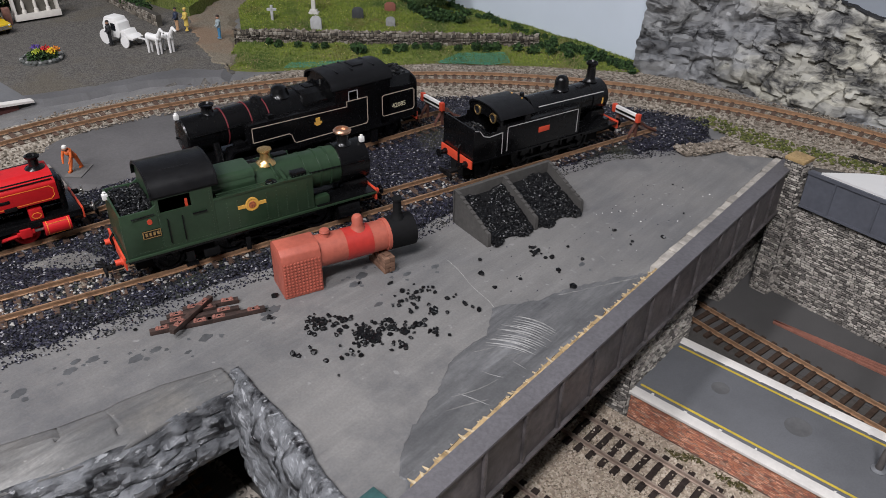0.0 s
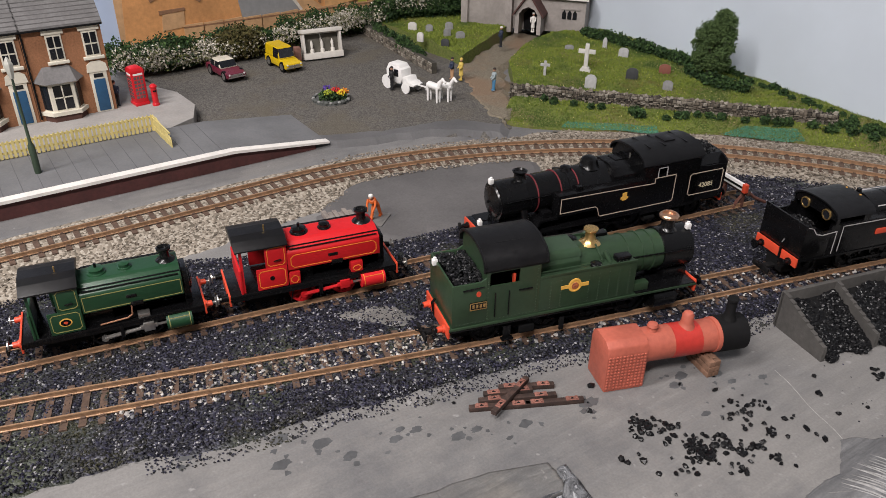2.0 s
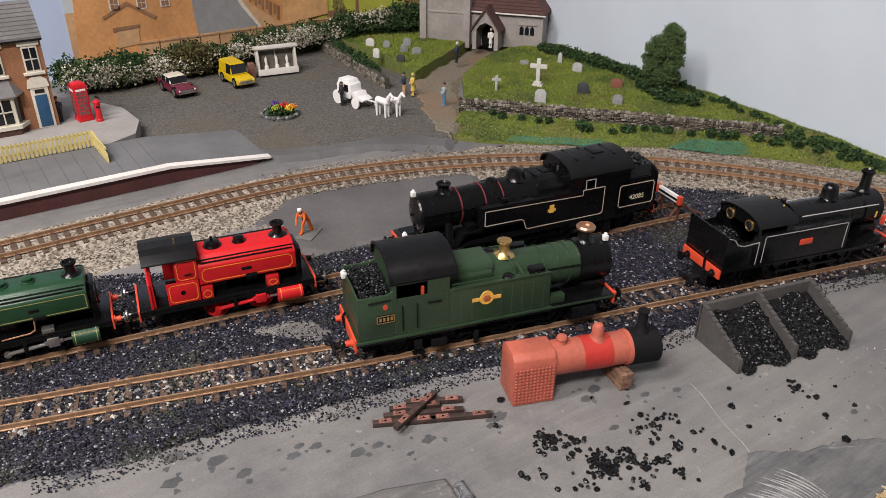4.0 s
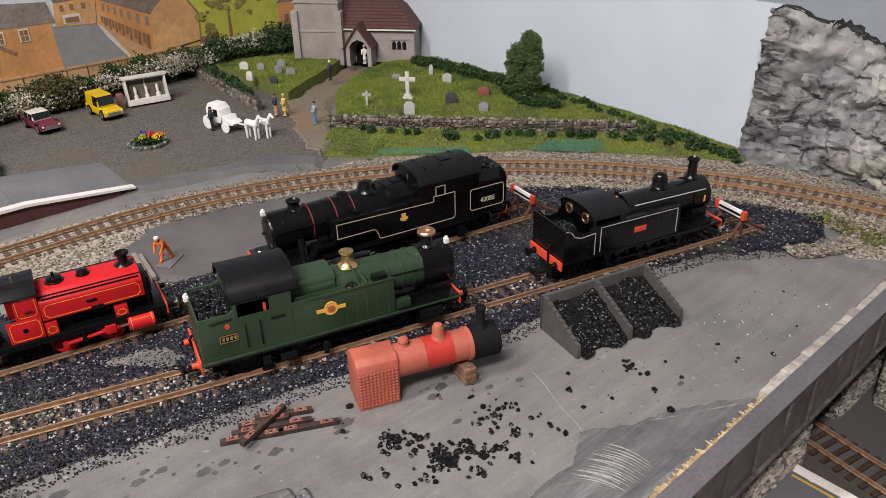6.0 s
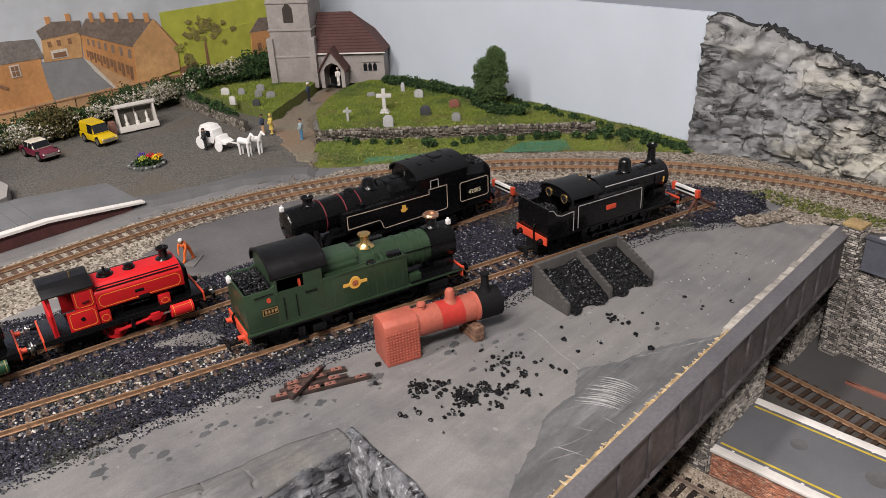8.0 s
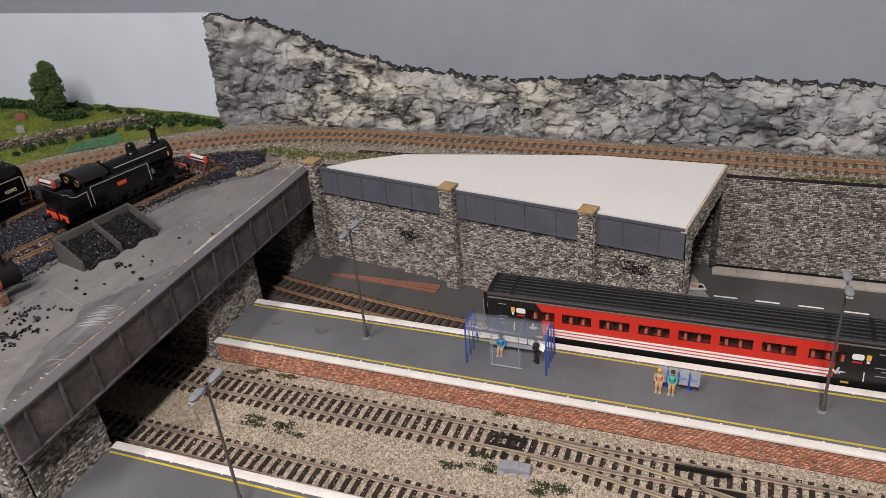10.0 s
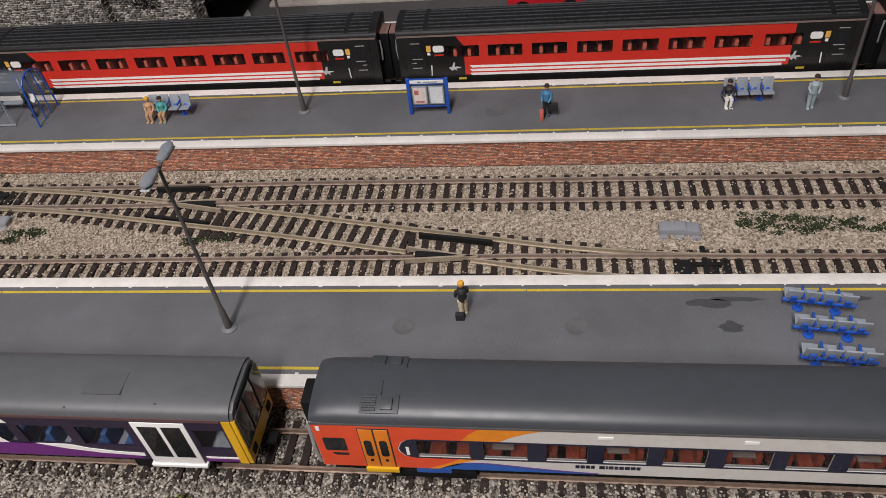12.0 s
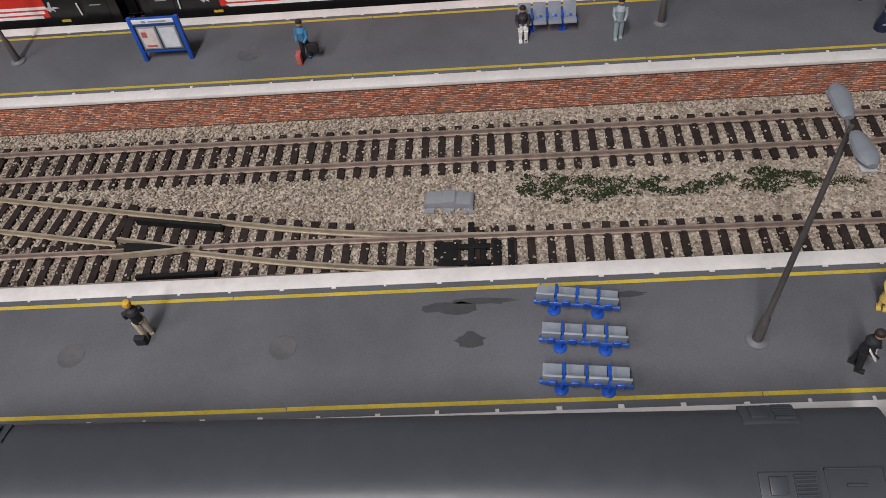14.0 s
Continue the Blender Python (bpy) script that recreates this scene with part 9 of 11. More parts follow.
        for X in (-115.2, 107.8):
            d = part("door_frame", box(B(), X - 6.0, X + 6.0, min(s * 17.1, s * 17.75), max(s * 17.1, s * 17.75), 15.6, 44.2, 0.3), mat("door_gap_dark", (0.02, 0.02, 0.02), 0.6), t)
            for k in (-5.6, 0.25):
                lf = part("door_leaf", box(B(), X + k, X + k + 5.3, min(s * 17.4, s * 17.95), max(s * 17.4, s * 17.95), 16, 43.8, 0.25), DMU_DOOR, d)
                plate("door_window", lf, rounded(X + k + 1.1, X + k + 4.1, 27.4, 38.2, 1.2), s * 17.95, DARK_GLASS, 0.12)
                plate("door_button", lf, rounded(X + k + 2.0, X + k + 3.2, 22.4, 24.6, 0.3, 1), s * 17.95, BLACK_MATT, 0.15)
            part("door_step", box(B(), X - 6.2, X + 6.8, min(s * 15.5, s * 18.8), max(s * 15.5, s * 18.8), 12.9, 15.5, 0.3), YELLOW, t, "yellow door step")
            part("skirt_blue", box(B(), X + (13 if X < 0 else -21), X + (27 if X < 0 else -8), min(s * 14.5, s * 16.5), max(s * 14.5, s * 16.5), 9.5, 14.6, 0.6), DMU_BLUE, t)
        plate("cab_window", t, rounded(-135.4, -126.8, 30.2, 38.8, 0.7, 2), s * (w + 0.2), DARK_GLASS, 0.15)
        plate("cab_window", t, [(-132, 27), (-127, 27), (-126.6, 28.6), (-133.4, 28.6)], s * (w + 0.2), DARK_GLASS, 0.15)
        part("unit_plate", box(B(), -136.6, -135.2, min(s * (w + 0.2), s * (w + 0.4)), max(s * (w + 0.2), s * (w + 0.4)), 42.4, 44.4), WHITE, t)
    # roof pods: a louvred grille and a raised hatch on a base plate, near both ends
    for X, y, flip in ((-112, -9.4, 1), (-111, 9.8, 1), (107.8, -8.6, -1), (107.5, 11.3, -1)):
        c = abs(y) / 14.5
        sn = math.sqrt(1 - c * c)
        z = 41.6 + 6.57 * sn ** 0.72
        tilt = math.degrees(math.atan(6.57 * 0.72 * sn ** -0.28 * c / sn / 14.5))
        pod = part("roof_pod", box(B(), -7.2, 7.2, -3.4, 3.4, -1.2, 0.5, 0.15), DMU_ROOF, t)
        pod.matrix_basis = pose(X / 1000, y / 1000, z / 1000, tilt if y < 0 else -tilt, 0, 0)
        a, b = sorted((flip * 0.6, flip * 5.0))
        part("hatch", box(B(), a, b, -2.2, 2.2, 0.4, 1.4, 0.3), DMU_ROOF, pod)
        a, b = sorted((flip * -6.4, flip * -1.2))
        for k in range(6):
            part("louvre", box(B(), a, b, -2.6 + 0.95 * k, -2.15 + 0.95 * k, 0.4, 1.3), DMU_ROOF, pod)
    bm = box(B(), -117, -111.6, -6.4, -5.7, 46.4, 47.95)
    box(bm, -112.3, -111.6, -6.4, 0.4, 46.4, 48.4)
    part("roof_ridge", bm, DMU_ROOF, t)
    bm = B()
    for x0, x1, y0, y1 in ((-7.2, 7.2, -4.2, -3.9), (-7.2, 7.2, 3.9, 4.2), (-7.2, -6.9, -4.2, 4.2), (6.9, 7.2, -4.2, 4.2), (-2.4, 2.4, -0.3, 0.3)):
        box(bm, x0, x1, y0, y1, -0.5, 0.22 if x1 - x0 > 5 or x1 - x0 < 1 else 0.6)
    pn = part("roof_panel", bm, DMU_ROOF, t)
    pn.matrix_basis = pose(0.124, -0.0086, 0.04735, 15, 0, 0)
    for e in (-1, 1):
        ex = -138.5 if e < 0 else 136.5
        part("gangway", box(B(), min(ex, ex + e * 5.5), max(ex, ex + e * 5.5), -7, 7, 12, 46, 0.9), BLACK_MATT, t)
        part("end_panel", box(B(), min(ex, ex + e * 0.7), max(ex, ex + e * 0.7), -16.4, 16.4, 16, 44.6, 0.4), BLACK_MATT, t)
        for s in (-1, 1):
            part("end_pipe", rod(B(), [(ex + e * 1.2, s * 15, 44), (ex + e * 1.8, s * 15.8, 30), (ex + e * 1.8, s * 14.5, 14)], 0.9), mat("pipe_pale", (0.3, 0.3, 0.3), 0.4), t)
        part("equipment_box", box(B(), *((-122, -92) if e < 0 else (88, 114)), -15, 15, 6, 12.4, 0.8), BLACK_MATT, t)
        bogie(t, e * 96)
    slim(t, 14.4 / 17.3)
    return t


regional_railcar(524)
regional_railcar(806, True)

PURPLE = mat("railbus_purple", (0.13, 0.018, 0.17), 0.4, 0, 0.06)


RAILBUS_GLASS = glass_mat("railbus_windscreen", (0.1, 0.1, 0.1), 0.08, 0.8)


def railbus():
    t = thing("railbus", "purple and white railbus with yellow cab front", "railbus", pose(0.2585, T3Y / 1000, (ZT + 4.75) / 1000))
    w, wz = 16.6, (27.5, 40.0)
    wins = [(-92, -72), (-68, -48), (-44, -24), (-19, 1), (5.4, 25), (30, 51.5), (79, 91.5)]
    body = mat("railbus_navy", (0.02, 0.012, 0.035), 0.35)
    roof = shell(t, -98, 96, w, 14, 45, 54, wz, wins, body, TINT, mat("seat_blue", (0.03, 0.09, 0.25), 0.7), mat("railbus_roof", (0.085, 0.088, 0.094), 0.45, 0, 0.06, 200, 0.12, 20, 0.05), 12, mat("railbus_interior", (0.42, 0.46, 0.5), 0.7))
    for s in (-1, 1):
        part("cantrail", box(B(), -98, 92, min(s * 16.4, s * 17), max(s * 16.4, s * 17), 44.4, 45.6), mat("cantrail_maroon", (0.1, 0.05, 0.05), 0.5), roof)
        plate("purple_panel", t, [(-98, 14.4), (52, 14.4), (50, 17.2), (34, 19.4), (20, 23), (8, 27.2), (-98, 27.2)], s * w, PURPLE)
        plate("purple_panel", t, [(79, 14.4), (93, 14.4), (93, 17), (79, 17)], s * w, PURPLE)
        plate("white_wave", t, [(53, 17.2), (34, 19.4), (20, 23), (8, 27.4), (-8, 27.4), (22, 27.4), (30, 24.2), (41, 21.4), (53, 20.4)], s * w, WHITE, 0.24)
        plate("white_wave", t, [(79, 17.2), (93, 17.2), (93, 19), (79, 19)], s * w, WHITE, 0.2)
        plate("white_top", t, [(-30, 41), (2, 41), (0, 44.2), (-32, 44.2)], s * w, WHITE, 0.2)
        plate("white_slash", t, [(-20, 41), (-14, 41), (-4, 27.4), (-9, 27.4)], s * w, WHITE, 0.22)
        d = part("folding_door", box(B(), 55, 77, min(s * 16.4, s * 17), max(s * 16.4, s * 17), 11, 43.5, 0.3), WHITE, t, "white folding door pair")
        for k in (57.2, 66.8):
            plate("door_glass", d, [(k, 18), (k + 8, 18), (k + 8, 41.5), (k, 41.5)], s * 17.0, DARK_GLASS, 0.12)
        part("door_step", box(B(), 54, 78, min(s * 15, s * 18), max(s * 15, s * 18), 9.5, 12, 0.3), WHITE, t)
        plate("cab_edge", t, [(92.5, 13.8), (96, 13.8), (96, 45), (92.5, 45)], s * w, YELLOW, 0.3)
    fr = part("cab_front", prism(B(), [(-16.6, 13.5), (16.6, 13.5), (16.6, 45), (-16.6, 45)], "x", 96, 98, 0.4), YELLOW, t, "yellow cab front")
    part("cab_dome", prism(B(), [(-16.5, 45), (16.5, 45), (14.5, 49), (10, 51.6), (-10, 51.6), (-14.5, 49)], "x", 95.5, 97.6, 0.4), MATS["railbus_roof"], t, "grey roof end")
    part("windscreen_surround", prism(B(), [(-15.6, 26.5), (15.6, 26.5), (15.6, 44.8), (11, 49.4), (-11, 49.4), (-15.6, 44.8)], "x", 97.6, 98.2, 0.2), BLACK_MATT, fr, "black windscreen surround")
    for y in (-10.6, 0, 10.6):
        part("windscreen", box(B(), 98.0, 98.5, y - 4.6, y + 4.6, 28, 46, 0.2), RAILBUS_GLASS, fr)
    for y in (-11.5, 11.5):
        part("headlight", box(B(), 97.9, 98.6, y - 2.2, y + 2.2, 16.5, 22.5, 0.3), BLACK_MATT, fr)
    part("roof_hatch", box(B(), 36, 52, -9, 3, 53.2, 54.4, 0.3), MATS["railbus_roof"], roof)
    part("roof_box", box(B(), -29, -22, -8.5, -5, 52, 53.6, 0.3), BLACK_MATT, roof)
    bm = B()
    lathe(bm, [(1.1, 0), (1.1, 1.4)], (67, -11.5, 50.6), seg=10)
    part("horn", bm, BLACK_MATT, roof)
    bm = B()
    for x in (-60, -30, 0, 30):
        box(bm, x, x + 0.6, -15, 15, 49.8, 50.8)
    part("roof_seam", bm, MATS["railbus_roof"], roof)
    part("coupler", box(B(), 98, 103, -3, 3, 6, 10, 0.4), BLACK_MATT, t)
    bogie(t, -62)
    bogie(t, 62)
    slim(t, 14.4 / 16.6)
    return t


railbus()


# ---- road vehicles ----
def car(name, label, m, length, width, height, sill, waist, cabin, colour, roof_col=None, glass=None, van=False, group="", hub=None):
    """A model car from its side profile; local x runs forward. cabin: four x marks, from the rear of the roof to the screen's foot."""
    t = thing(name, label, "car", m, group)
    h, l2 = width / 2, length / 2
    body = [(-l2, sill + 1), (-l2 + 0.6, sill), (l2 - 0.8, sill), (l2, sill + 1.2), (l2 - 0.4, waist - 1.6), (cabin[3], waist), (-l2 + 0.6, waist), (-l2, waist - 1.4)]
    part("body", prism(B(), body, "y", -h, h, 1.1 if length < 50 else 1.7), colour, t)
    a, b, c, d = cabin
    bm = B()
    add(bm, [(a, -h + 0.5, waist), (d, -h + 0.5, waist), (d, h - 0.5, waist), (a, h - 0.5, waist), (b, -h + 1.5, height), (c, -h + 1.5, height), (c, h - 1.5, height), (b, h - 1.5, height)],
        [(0, 3, 2, 1), (4, 5, 6, 7), (0, 1, 5, 4), (1, 2, 6, 5), (2, 3, 7, 6), (3, 0, 4, 7)])
    bmesh.ops.bevel(bm, geom=bm.edges[:], offset=0.9 if length < 50 else 1.2, segments=3, affect="EDGES")
    cab = part("cabin", bm, roof_col or colour, t)
    g = glass or DARK_GLASS
    for s in (-1, 1):
        y0, y1 = s * (h - 0.45), s * (h - 1.4)
        marks = [(a + (b - a) * 0.45 + 0.8, (a + d) / 2 - 0.6), ((a + d) / 2 + 0.4, d - (d - c) * 0.5 - 0.8)] if not van else [((a + d) / 2 + 2, d - (d - c) * 0.5 - 0.8)]
        if length > 50:
            q = (marks[1][1] - marks[0][0]) / 3
            marks = [(marks[0][0] + q * k + 0.35, marks[0][0] + q * (k + 1) - 0.35) for k in range(3)]
        for u, v in marks:
            bm = B()
            zz0, zz1 = waist + 0.6, height - 1.1
            f0, f1 = (zz0 - waist) / (height - waist), (zz1 - waist) / (height - waist)
            ya, yb = y0 + (y1 - y0) * f0 + s * 0.12, y0 + (y1 - y0) * f1 + s * 0.12
            add(bm, [(u, ya, zz0), (v, ya, zz0), (v - 0.3, yb, zz1), (u + 0.3, yb, zz1), (u, ya - s * 0.3, zz0), (v, ya - s * 0.3, zz0), (v - 0.3, yb - s * 0.3, zz1), (u + 0.3, yb - s * 0.3, zz1)],
                [(0, 1, 2, 3), (7, 6, 5, 4), (0, 4, 5, 1), (1, 5, 6, 2), (2, 6, 7, 3), (3, 7, 4, 0)])
            part("side_window", bm, g, cab)
    for (xa, za), (xb, zb), nm in (((d, waist), (c, height), "windscreen"), ((a, waist), (b, height), "rear_window")):
        if van and nm == "rear_window":
            continue
        k = 0.12 if nm == "windscreen" else -0.12
        p0, p1 = (xa + (xb - xa) * 0.12 + k, za + (zb - za) * 0.12), (xa + (xb - xa) * 0.86 + k, za + (zb - za) * 0.86)
        bm = B()
        add(bm, [(p0[0], -h + 1.2, p0[1]), (p0[0], h - 1.2, p0[1]), (p1[0], h - 1.9, p1[1]), (p1[0], -h + 1.9, p1[1]), (p0[0] - k * 2, -h + 1.2, p0[1] - 0.2), (p0[0] - k * 2, h - 1.2, p0[1] - 0.2), (p1[0] - k * 2, h - 1.9, p1[1] - 0.2), (p1[0] - k * 2, -h + 1.9, p1[1] - 0.2)],
            [(0, 1, 2, 3), (7, 6, 5, 4), (0, 4, 5, 1), (1, 5, 6, 2), (2, 6, 7, 3), (3, 7, 4, 0)])
        bmesh.ops.recalc_face_normals(bm, faces=bm.faces[:])
        part(nm, bm, g, cab)
    r = sill + 0.5 if length > 50 else sill + 1.2
    for x in (-l2 * 0.6, l2 * 0.62):
        for s in (-1, 1):
            bm = B()
            lathe(bm, [(r * 0.62, -0.1), (r * 0.95, 0), (r, 0.5), (r, 2.2), (r * 0.9, 2.6)], (x, s * (h + 0.35), r), (0, -s, 0), 18)
            wh = part("wheel", bm, BLACK_MATT, t)
            bm = B()
            lathe(bm, [(r * 0.62, -0.15), (r * 0.3, -0.35), (r * 0.1, -0.4)], (x, s * (h + 0.35), r), (0, -s, 0), 14)
            part("hub", bm, hub or STEEL, wh)
    for s in (-1, 1):
        bm = B()
        lathe(bm, [(0.95, 0), (0.9, 0.35), (0.3, 0.5)], (l2 - 0.1, s * (h - 2), sill + (waist - sill) * 0.62), (1, 0, 0), 12)
        part("headlight", bm, WHITE, t)
    for x in (-l2 - 0.3, l2 - 0.3):
        part("bumper", box(B(), x, x + 0.7, -h + 0.6, h - 0.6, sill + 0.8, sill + 2.0, 0.25), STEEL if length < 50 else colour, t)
    part("grille", box(B(), l2 - 0.3, l2 + 0.15, -h + 3.4, h - 3.4, sill + 2.2, sill + 4.2, 0.15), STEEL, t)
    return t


suv = car("off_road_car", "red off-road estate car parked on the road", pose(0.472, 0.1615, 0.0003), 58, 21.5, 23, 5.0, 13.8, (-28.2, -25.4, 2.4, 12), mat("car_red", (0.4, 0.012, 0.02), 0.25, 0, 0.05), None, mat("pale_interior_glass", (0.3, 0.25, 0.19), 0.12, 0, 0.35, 180, 0.3, 90), hub=WHITE)
for k in (-20, -11, -1):
    part("roof_panel", box(B(), k - 1.9, k + 1.9, -4.6, 4.6, 22.7, 23.15, 0.15), mat("roof_glass", (0.2, 0.15, 0.13), 0.12), suv)
for x in (-17.4, 18):
    for s in (-1, 1):
        part("wheel_arch", lathe(B(), [(5.9, 0), (6.5, 0.1), (6.5, 0.9), (5.9, 0.9)], (x, s * 10.9, 5.6), (0, -s, 0), 22), BLACK_MATT, suv)
for s in (-1, 1):
    part("roof_rail", rod(B(), [(-24, s * 8.4, 23.4), (2, s * 8.4, 23.4)], 0.4, 6), BLACK_MATT, suv)


def sports_car():
    t = thing("sports_car", "green open sports car with tan seats", "car", pose(0.586, 0.1385, 0.0003, 0, 0, 180))
    g = mat("car_green", (0.01, 0.11, 0.04), 0.3, 0, 0.05)
    part("body", prism(B(), [(-24, 5), (-23, 3), (24, 3), (25, 6), (22, 9.6), (6, 11), (-8, 10.4), (-20, 9.8), (-24, 8)], "y", -9.5, 9.5, 0.8), g, t)
    part("cockpit", box(B(), -8, 5, -7, 7, 9.4, 11.1, 0.3), BLACK_MATT, t)
    for y in (-3.5, 3.5):
        part("seat", box(B(), -6, -2, y - 2.4, y + 2.4, 10.6, 14, 0.6), mat("seat_tan", (0.3, 0.15, 0.07), 0.6), t)
    part("windscreen", prism(B(), [(5.4, 10.8), (6, 10.8), (3.4, 15.6), (2.8, 15.6)], "y", -7.5, 7.5), mat("screen_pale", (0.5, 0.52, 0.5), 0.1), t)
    for x in (-15, 15.5):
        for s in (-1, 1):
            bm = B()
            lathe(bm, [(2.4, -0.1), (4.0, 0.2), (4.1, 1.8), (2, 2.2)], (x, s * 9.7, 4.1), (0, -s, 0), 16)
            wh = part("wheel", bm, BLACK_MATT, t)
            bm = B()
            lathe(bm, [(2.4, -0.1), (0.6, -0.4)], (x, s * 9.7, 4.1), (0, -s, 0), 12)
            part("hub", bm, STEEL, wh)
    for s in (-1, 1):
        part("headlight", cyl(B(), (23, s * 6.5, 7.5), (24.6, s * 6.5, 7.5), 1.2, 1.0, 10), WHITE, t)
    return t


sports_car()
rods = thing("loose_rails", "lengths of rust-red rail lying on the dark floor", "rails", pose(-0.036, 0.106, 0))
for k, (dy, a) in enumerate(((3, 1.2), (0.5, -1.0), (-2.4, -3.4))):
    part("rail_length", box(B(), -55, 54, -0.8, 0.8, 0.3, 2.2, 0.2), mat("rust_red", (0.24, 0.1, 0.07), 0.7, 0, 0.2), rods).matrix_basis = pose(0, dy / 1000, 0, 0, 0, a)
solid("relay_box", box(B(), -4, 4, -3, 3, 0, 15, 0.5), mat("relay_grey", (0.22, 0.21, 0.2), 0.7), "pale grey lineside cabinet by the rear track", "cabinet", m=pose(0.073, 0.082, 0))

# figures on the platforms
SK = {"black": (0.015, 0.015, 0.017), "blue": (0.06, 0.2, 0.36), "red": (0.5, 0.12, 0.1), "dark": (0.03, 0.025, 0.03), "hair": (0.03, 0.02, 0.015), "blond": (0.65, 0.36, 0.03), "yellow": (0.6, 0.44, 0.1), "white": (0.72, 0.7, 0.66), "grey": (0.3, 0.36, 0.38), "teal": (0.08, 0.33, 0.3), "cream": (0.55, 0.46, 0.33), "tan": (0.5, 0.3, 0.17), "navy": (0.02, 0.03, 0.06)}


def folk(label, x, y, turn, coat, legs, head, **k):
    return figure("figurine", label, pose(x / 1000, y / 1000, k.pop("z", ZP) / 1000, 0, 0, turn), paint(coat, SK[coat]), paint(legs, SK[legs]), paint(head, SK[head]), **k)


folk("painted passenger casting in a blue coat with bags", 472.5, -11, 250, "blue", "black", "hair", stride=1.6)
folk("painted passenger casting in black with blond hair", 435, -167.5, 120, "black", "cream", "blond", stride=0.7)
folk("painted passenger casting in a black suit reading a paper", 673.5, -187, 330, "black", "black", "hair", stride=1.4, bend=8)
folk("painted passenger casting in a yellow dress", 689, -165, 250, "yellow", "yellow", "hair", skirt=True)
folk("painted passenger casting in pale grey overalls", 620.6, -9.5, 265, "grey", "grey", "hair", stride=1.0)
folk("painted seated passenger casting in dark top and white trousers", 576.5, -2.5, 270, "dark", "white", "hair", seated=True)
folk("painted seated passenger casting in tan clothes", 221, -2.5, 270, "tan", "tan", "blond", seated=True)
folk("painted seated passenger casting in a teal dress", 229.5, -2.5, 270, "teal", "tan", "hair", seated=True)
folk("painted seated passenger casting in a blue top", 107, 9, 270, "blue", "tan", "hair", seated=True)
folk("painted standing passenger casting in black reading a paper", 135, 3, 200, "black", "black", "hair", stride=0.8)
for x, y, r in ((670.5, -190, 25), (132, 1.5, -60)):
    solid("newspaper", prism(B(), [(-3.4, 0), (0, 0.6), (3.4, 0), (3.4, 5), (0, 5.4), (-3.4, 5)], "y", -0.2, 0.2), WHITE, "tiny open white newspaper held by a figurine", "newspaper", m=pose(x / 1000 + 0.0055, y / 1000 + 0.001, ZP / 1000 + 0.0115, -35, 0, r + 40))
solid("luggage", box(B(), -2.6, 2.6, -1.2, 1.2, 0, 4.6, 0.6), paint("black", SK["black"]), "small black bag beside a figurine", "bag", m=pose(0.4765, -0.0125, ZP / 1000 + 0.005))
solid("luggage", box(B(), -1.2, 1.2, -2.2, 2.2, 0, 6, 0.5), paint("red", SK["red"]), "small red suitcase beside a figurine", "bag", m=pose(0.4695, -0.0145, ZP / 1000))
solid("luggage", box(B(), -2.0, 2.0, -1.2, 1.2, 0, 4, 0.5), paint("black", SK["black"]), "small black bag beside a figurine", "bag", m=pose(0.4335, -0.1705, ZP / 1000))

# ---- village: platform, fence, terraced houses ----
vp = thing("platform_village", "raised village platform with white edge and maroon face", "platform", kind="structure")
ZV = 99.0
prof = [(-640, ZV), (-215, ZV), (-140, U + 4.5), (-140, U), (-640, U)]
bm = B()
prism(bm, prof, "x", -648, -582)
part("surface", bm, mat("village_slabs", (0.145, 0.147, 0.152), 0.8, 0, 0.08, 500, 0.25, 22), vp, "grey slabbed platform surface")
bm = B()
prism(bm, [(-640, ZV + 0.6), (-215, ZV + 0.6), (-139, U + 5), (-139, U + 3.4), (-215, ZV - 1.6), (-640, ZV - 1.6)], "x", -582.5, -575.5)
part("edge", bm, EDGE_WHITE, vp, "scuffed white platform edge")
bm = B()
prism(bm, [(-640, ZV - 1.5), (-215, ZV - 1.5), (-150, U + 4.2), (-150, U), (-640, U)], "x", -582, -578)
part("face", bm, mat("maroon_brick", (0.075, 0.022, 0.02), 0.7, 0, 0.2, 400, 0.25, 60), vp, "dark maroon brick face")
bm = B()
for y in range(-630, -215, 12):
    box(bm, -648, -583, y, y + 0.5, ZV - 0.3, ZV + 0.08)
part("slab_joint", bm, mat("slab_joint", (0.1, 0.1, 0.105), 0.9), vp)
lane = B()
prism(lane, [(-648, -640), (-648, -240), (-660, -218), (-690, -207), (-730, -210), (-760, -225), (-800, -640)], "z", U, ZV)
setting("pavement_village", lane, mat("village_pavement", (0.3, 0.285, 0.27), 0.85, 0, 0.08, 600, 0.15), "pale pavement in front of the terraced houses")
fence = thing("picket_fence", "cream yellow picket fence along the platform", "fence")
FENCE = mat("fence_yellow", (0.6, 0.5, 0.2), 0.65, 0, 0.08, 400, 0.15)
for z in (3.5, 10.5):
    part("rail", box(B(), -648.6, -647.6, -470, -252, ZV + z, ZV + z + 1.6), FENCE, fence)
    part("rail", prism(B(), [(-648, -252.6), (-608.5, -251.2), (-608.5, -250.2), (-648, -251.6)], "z", ZV + z - 0.5, ZV + z + 1.1), FENCE, fence)
pick = None
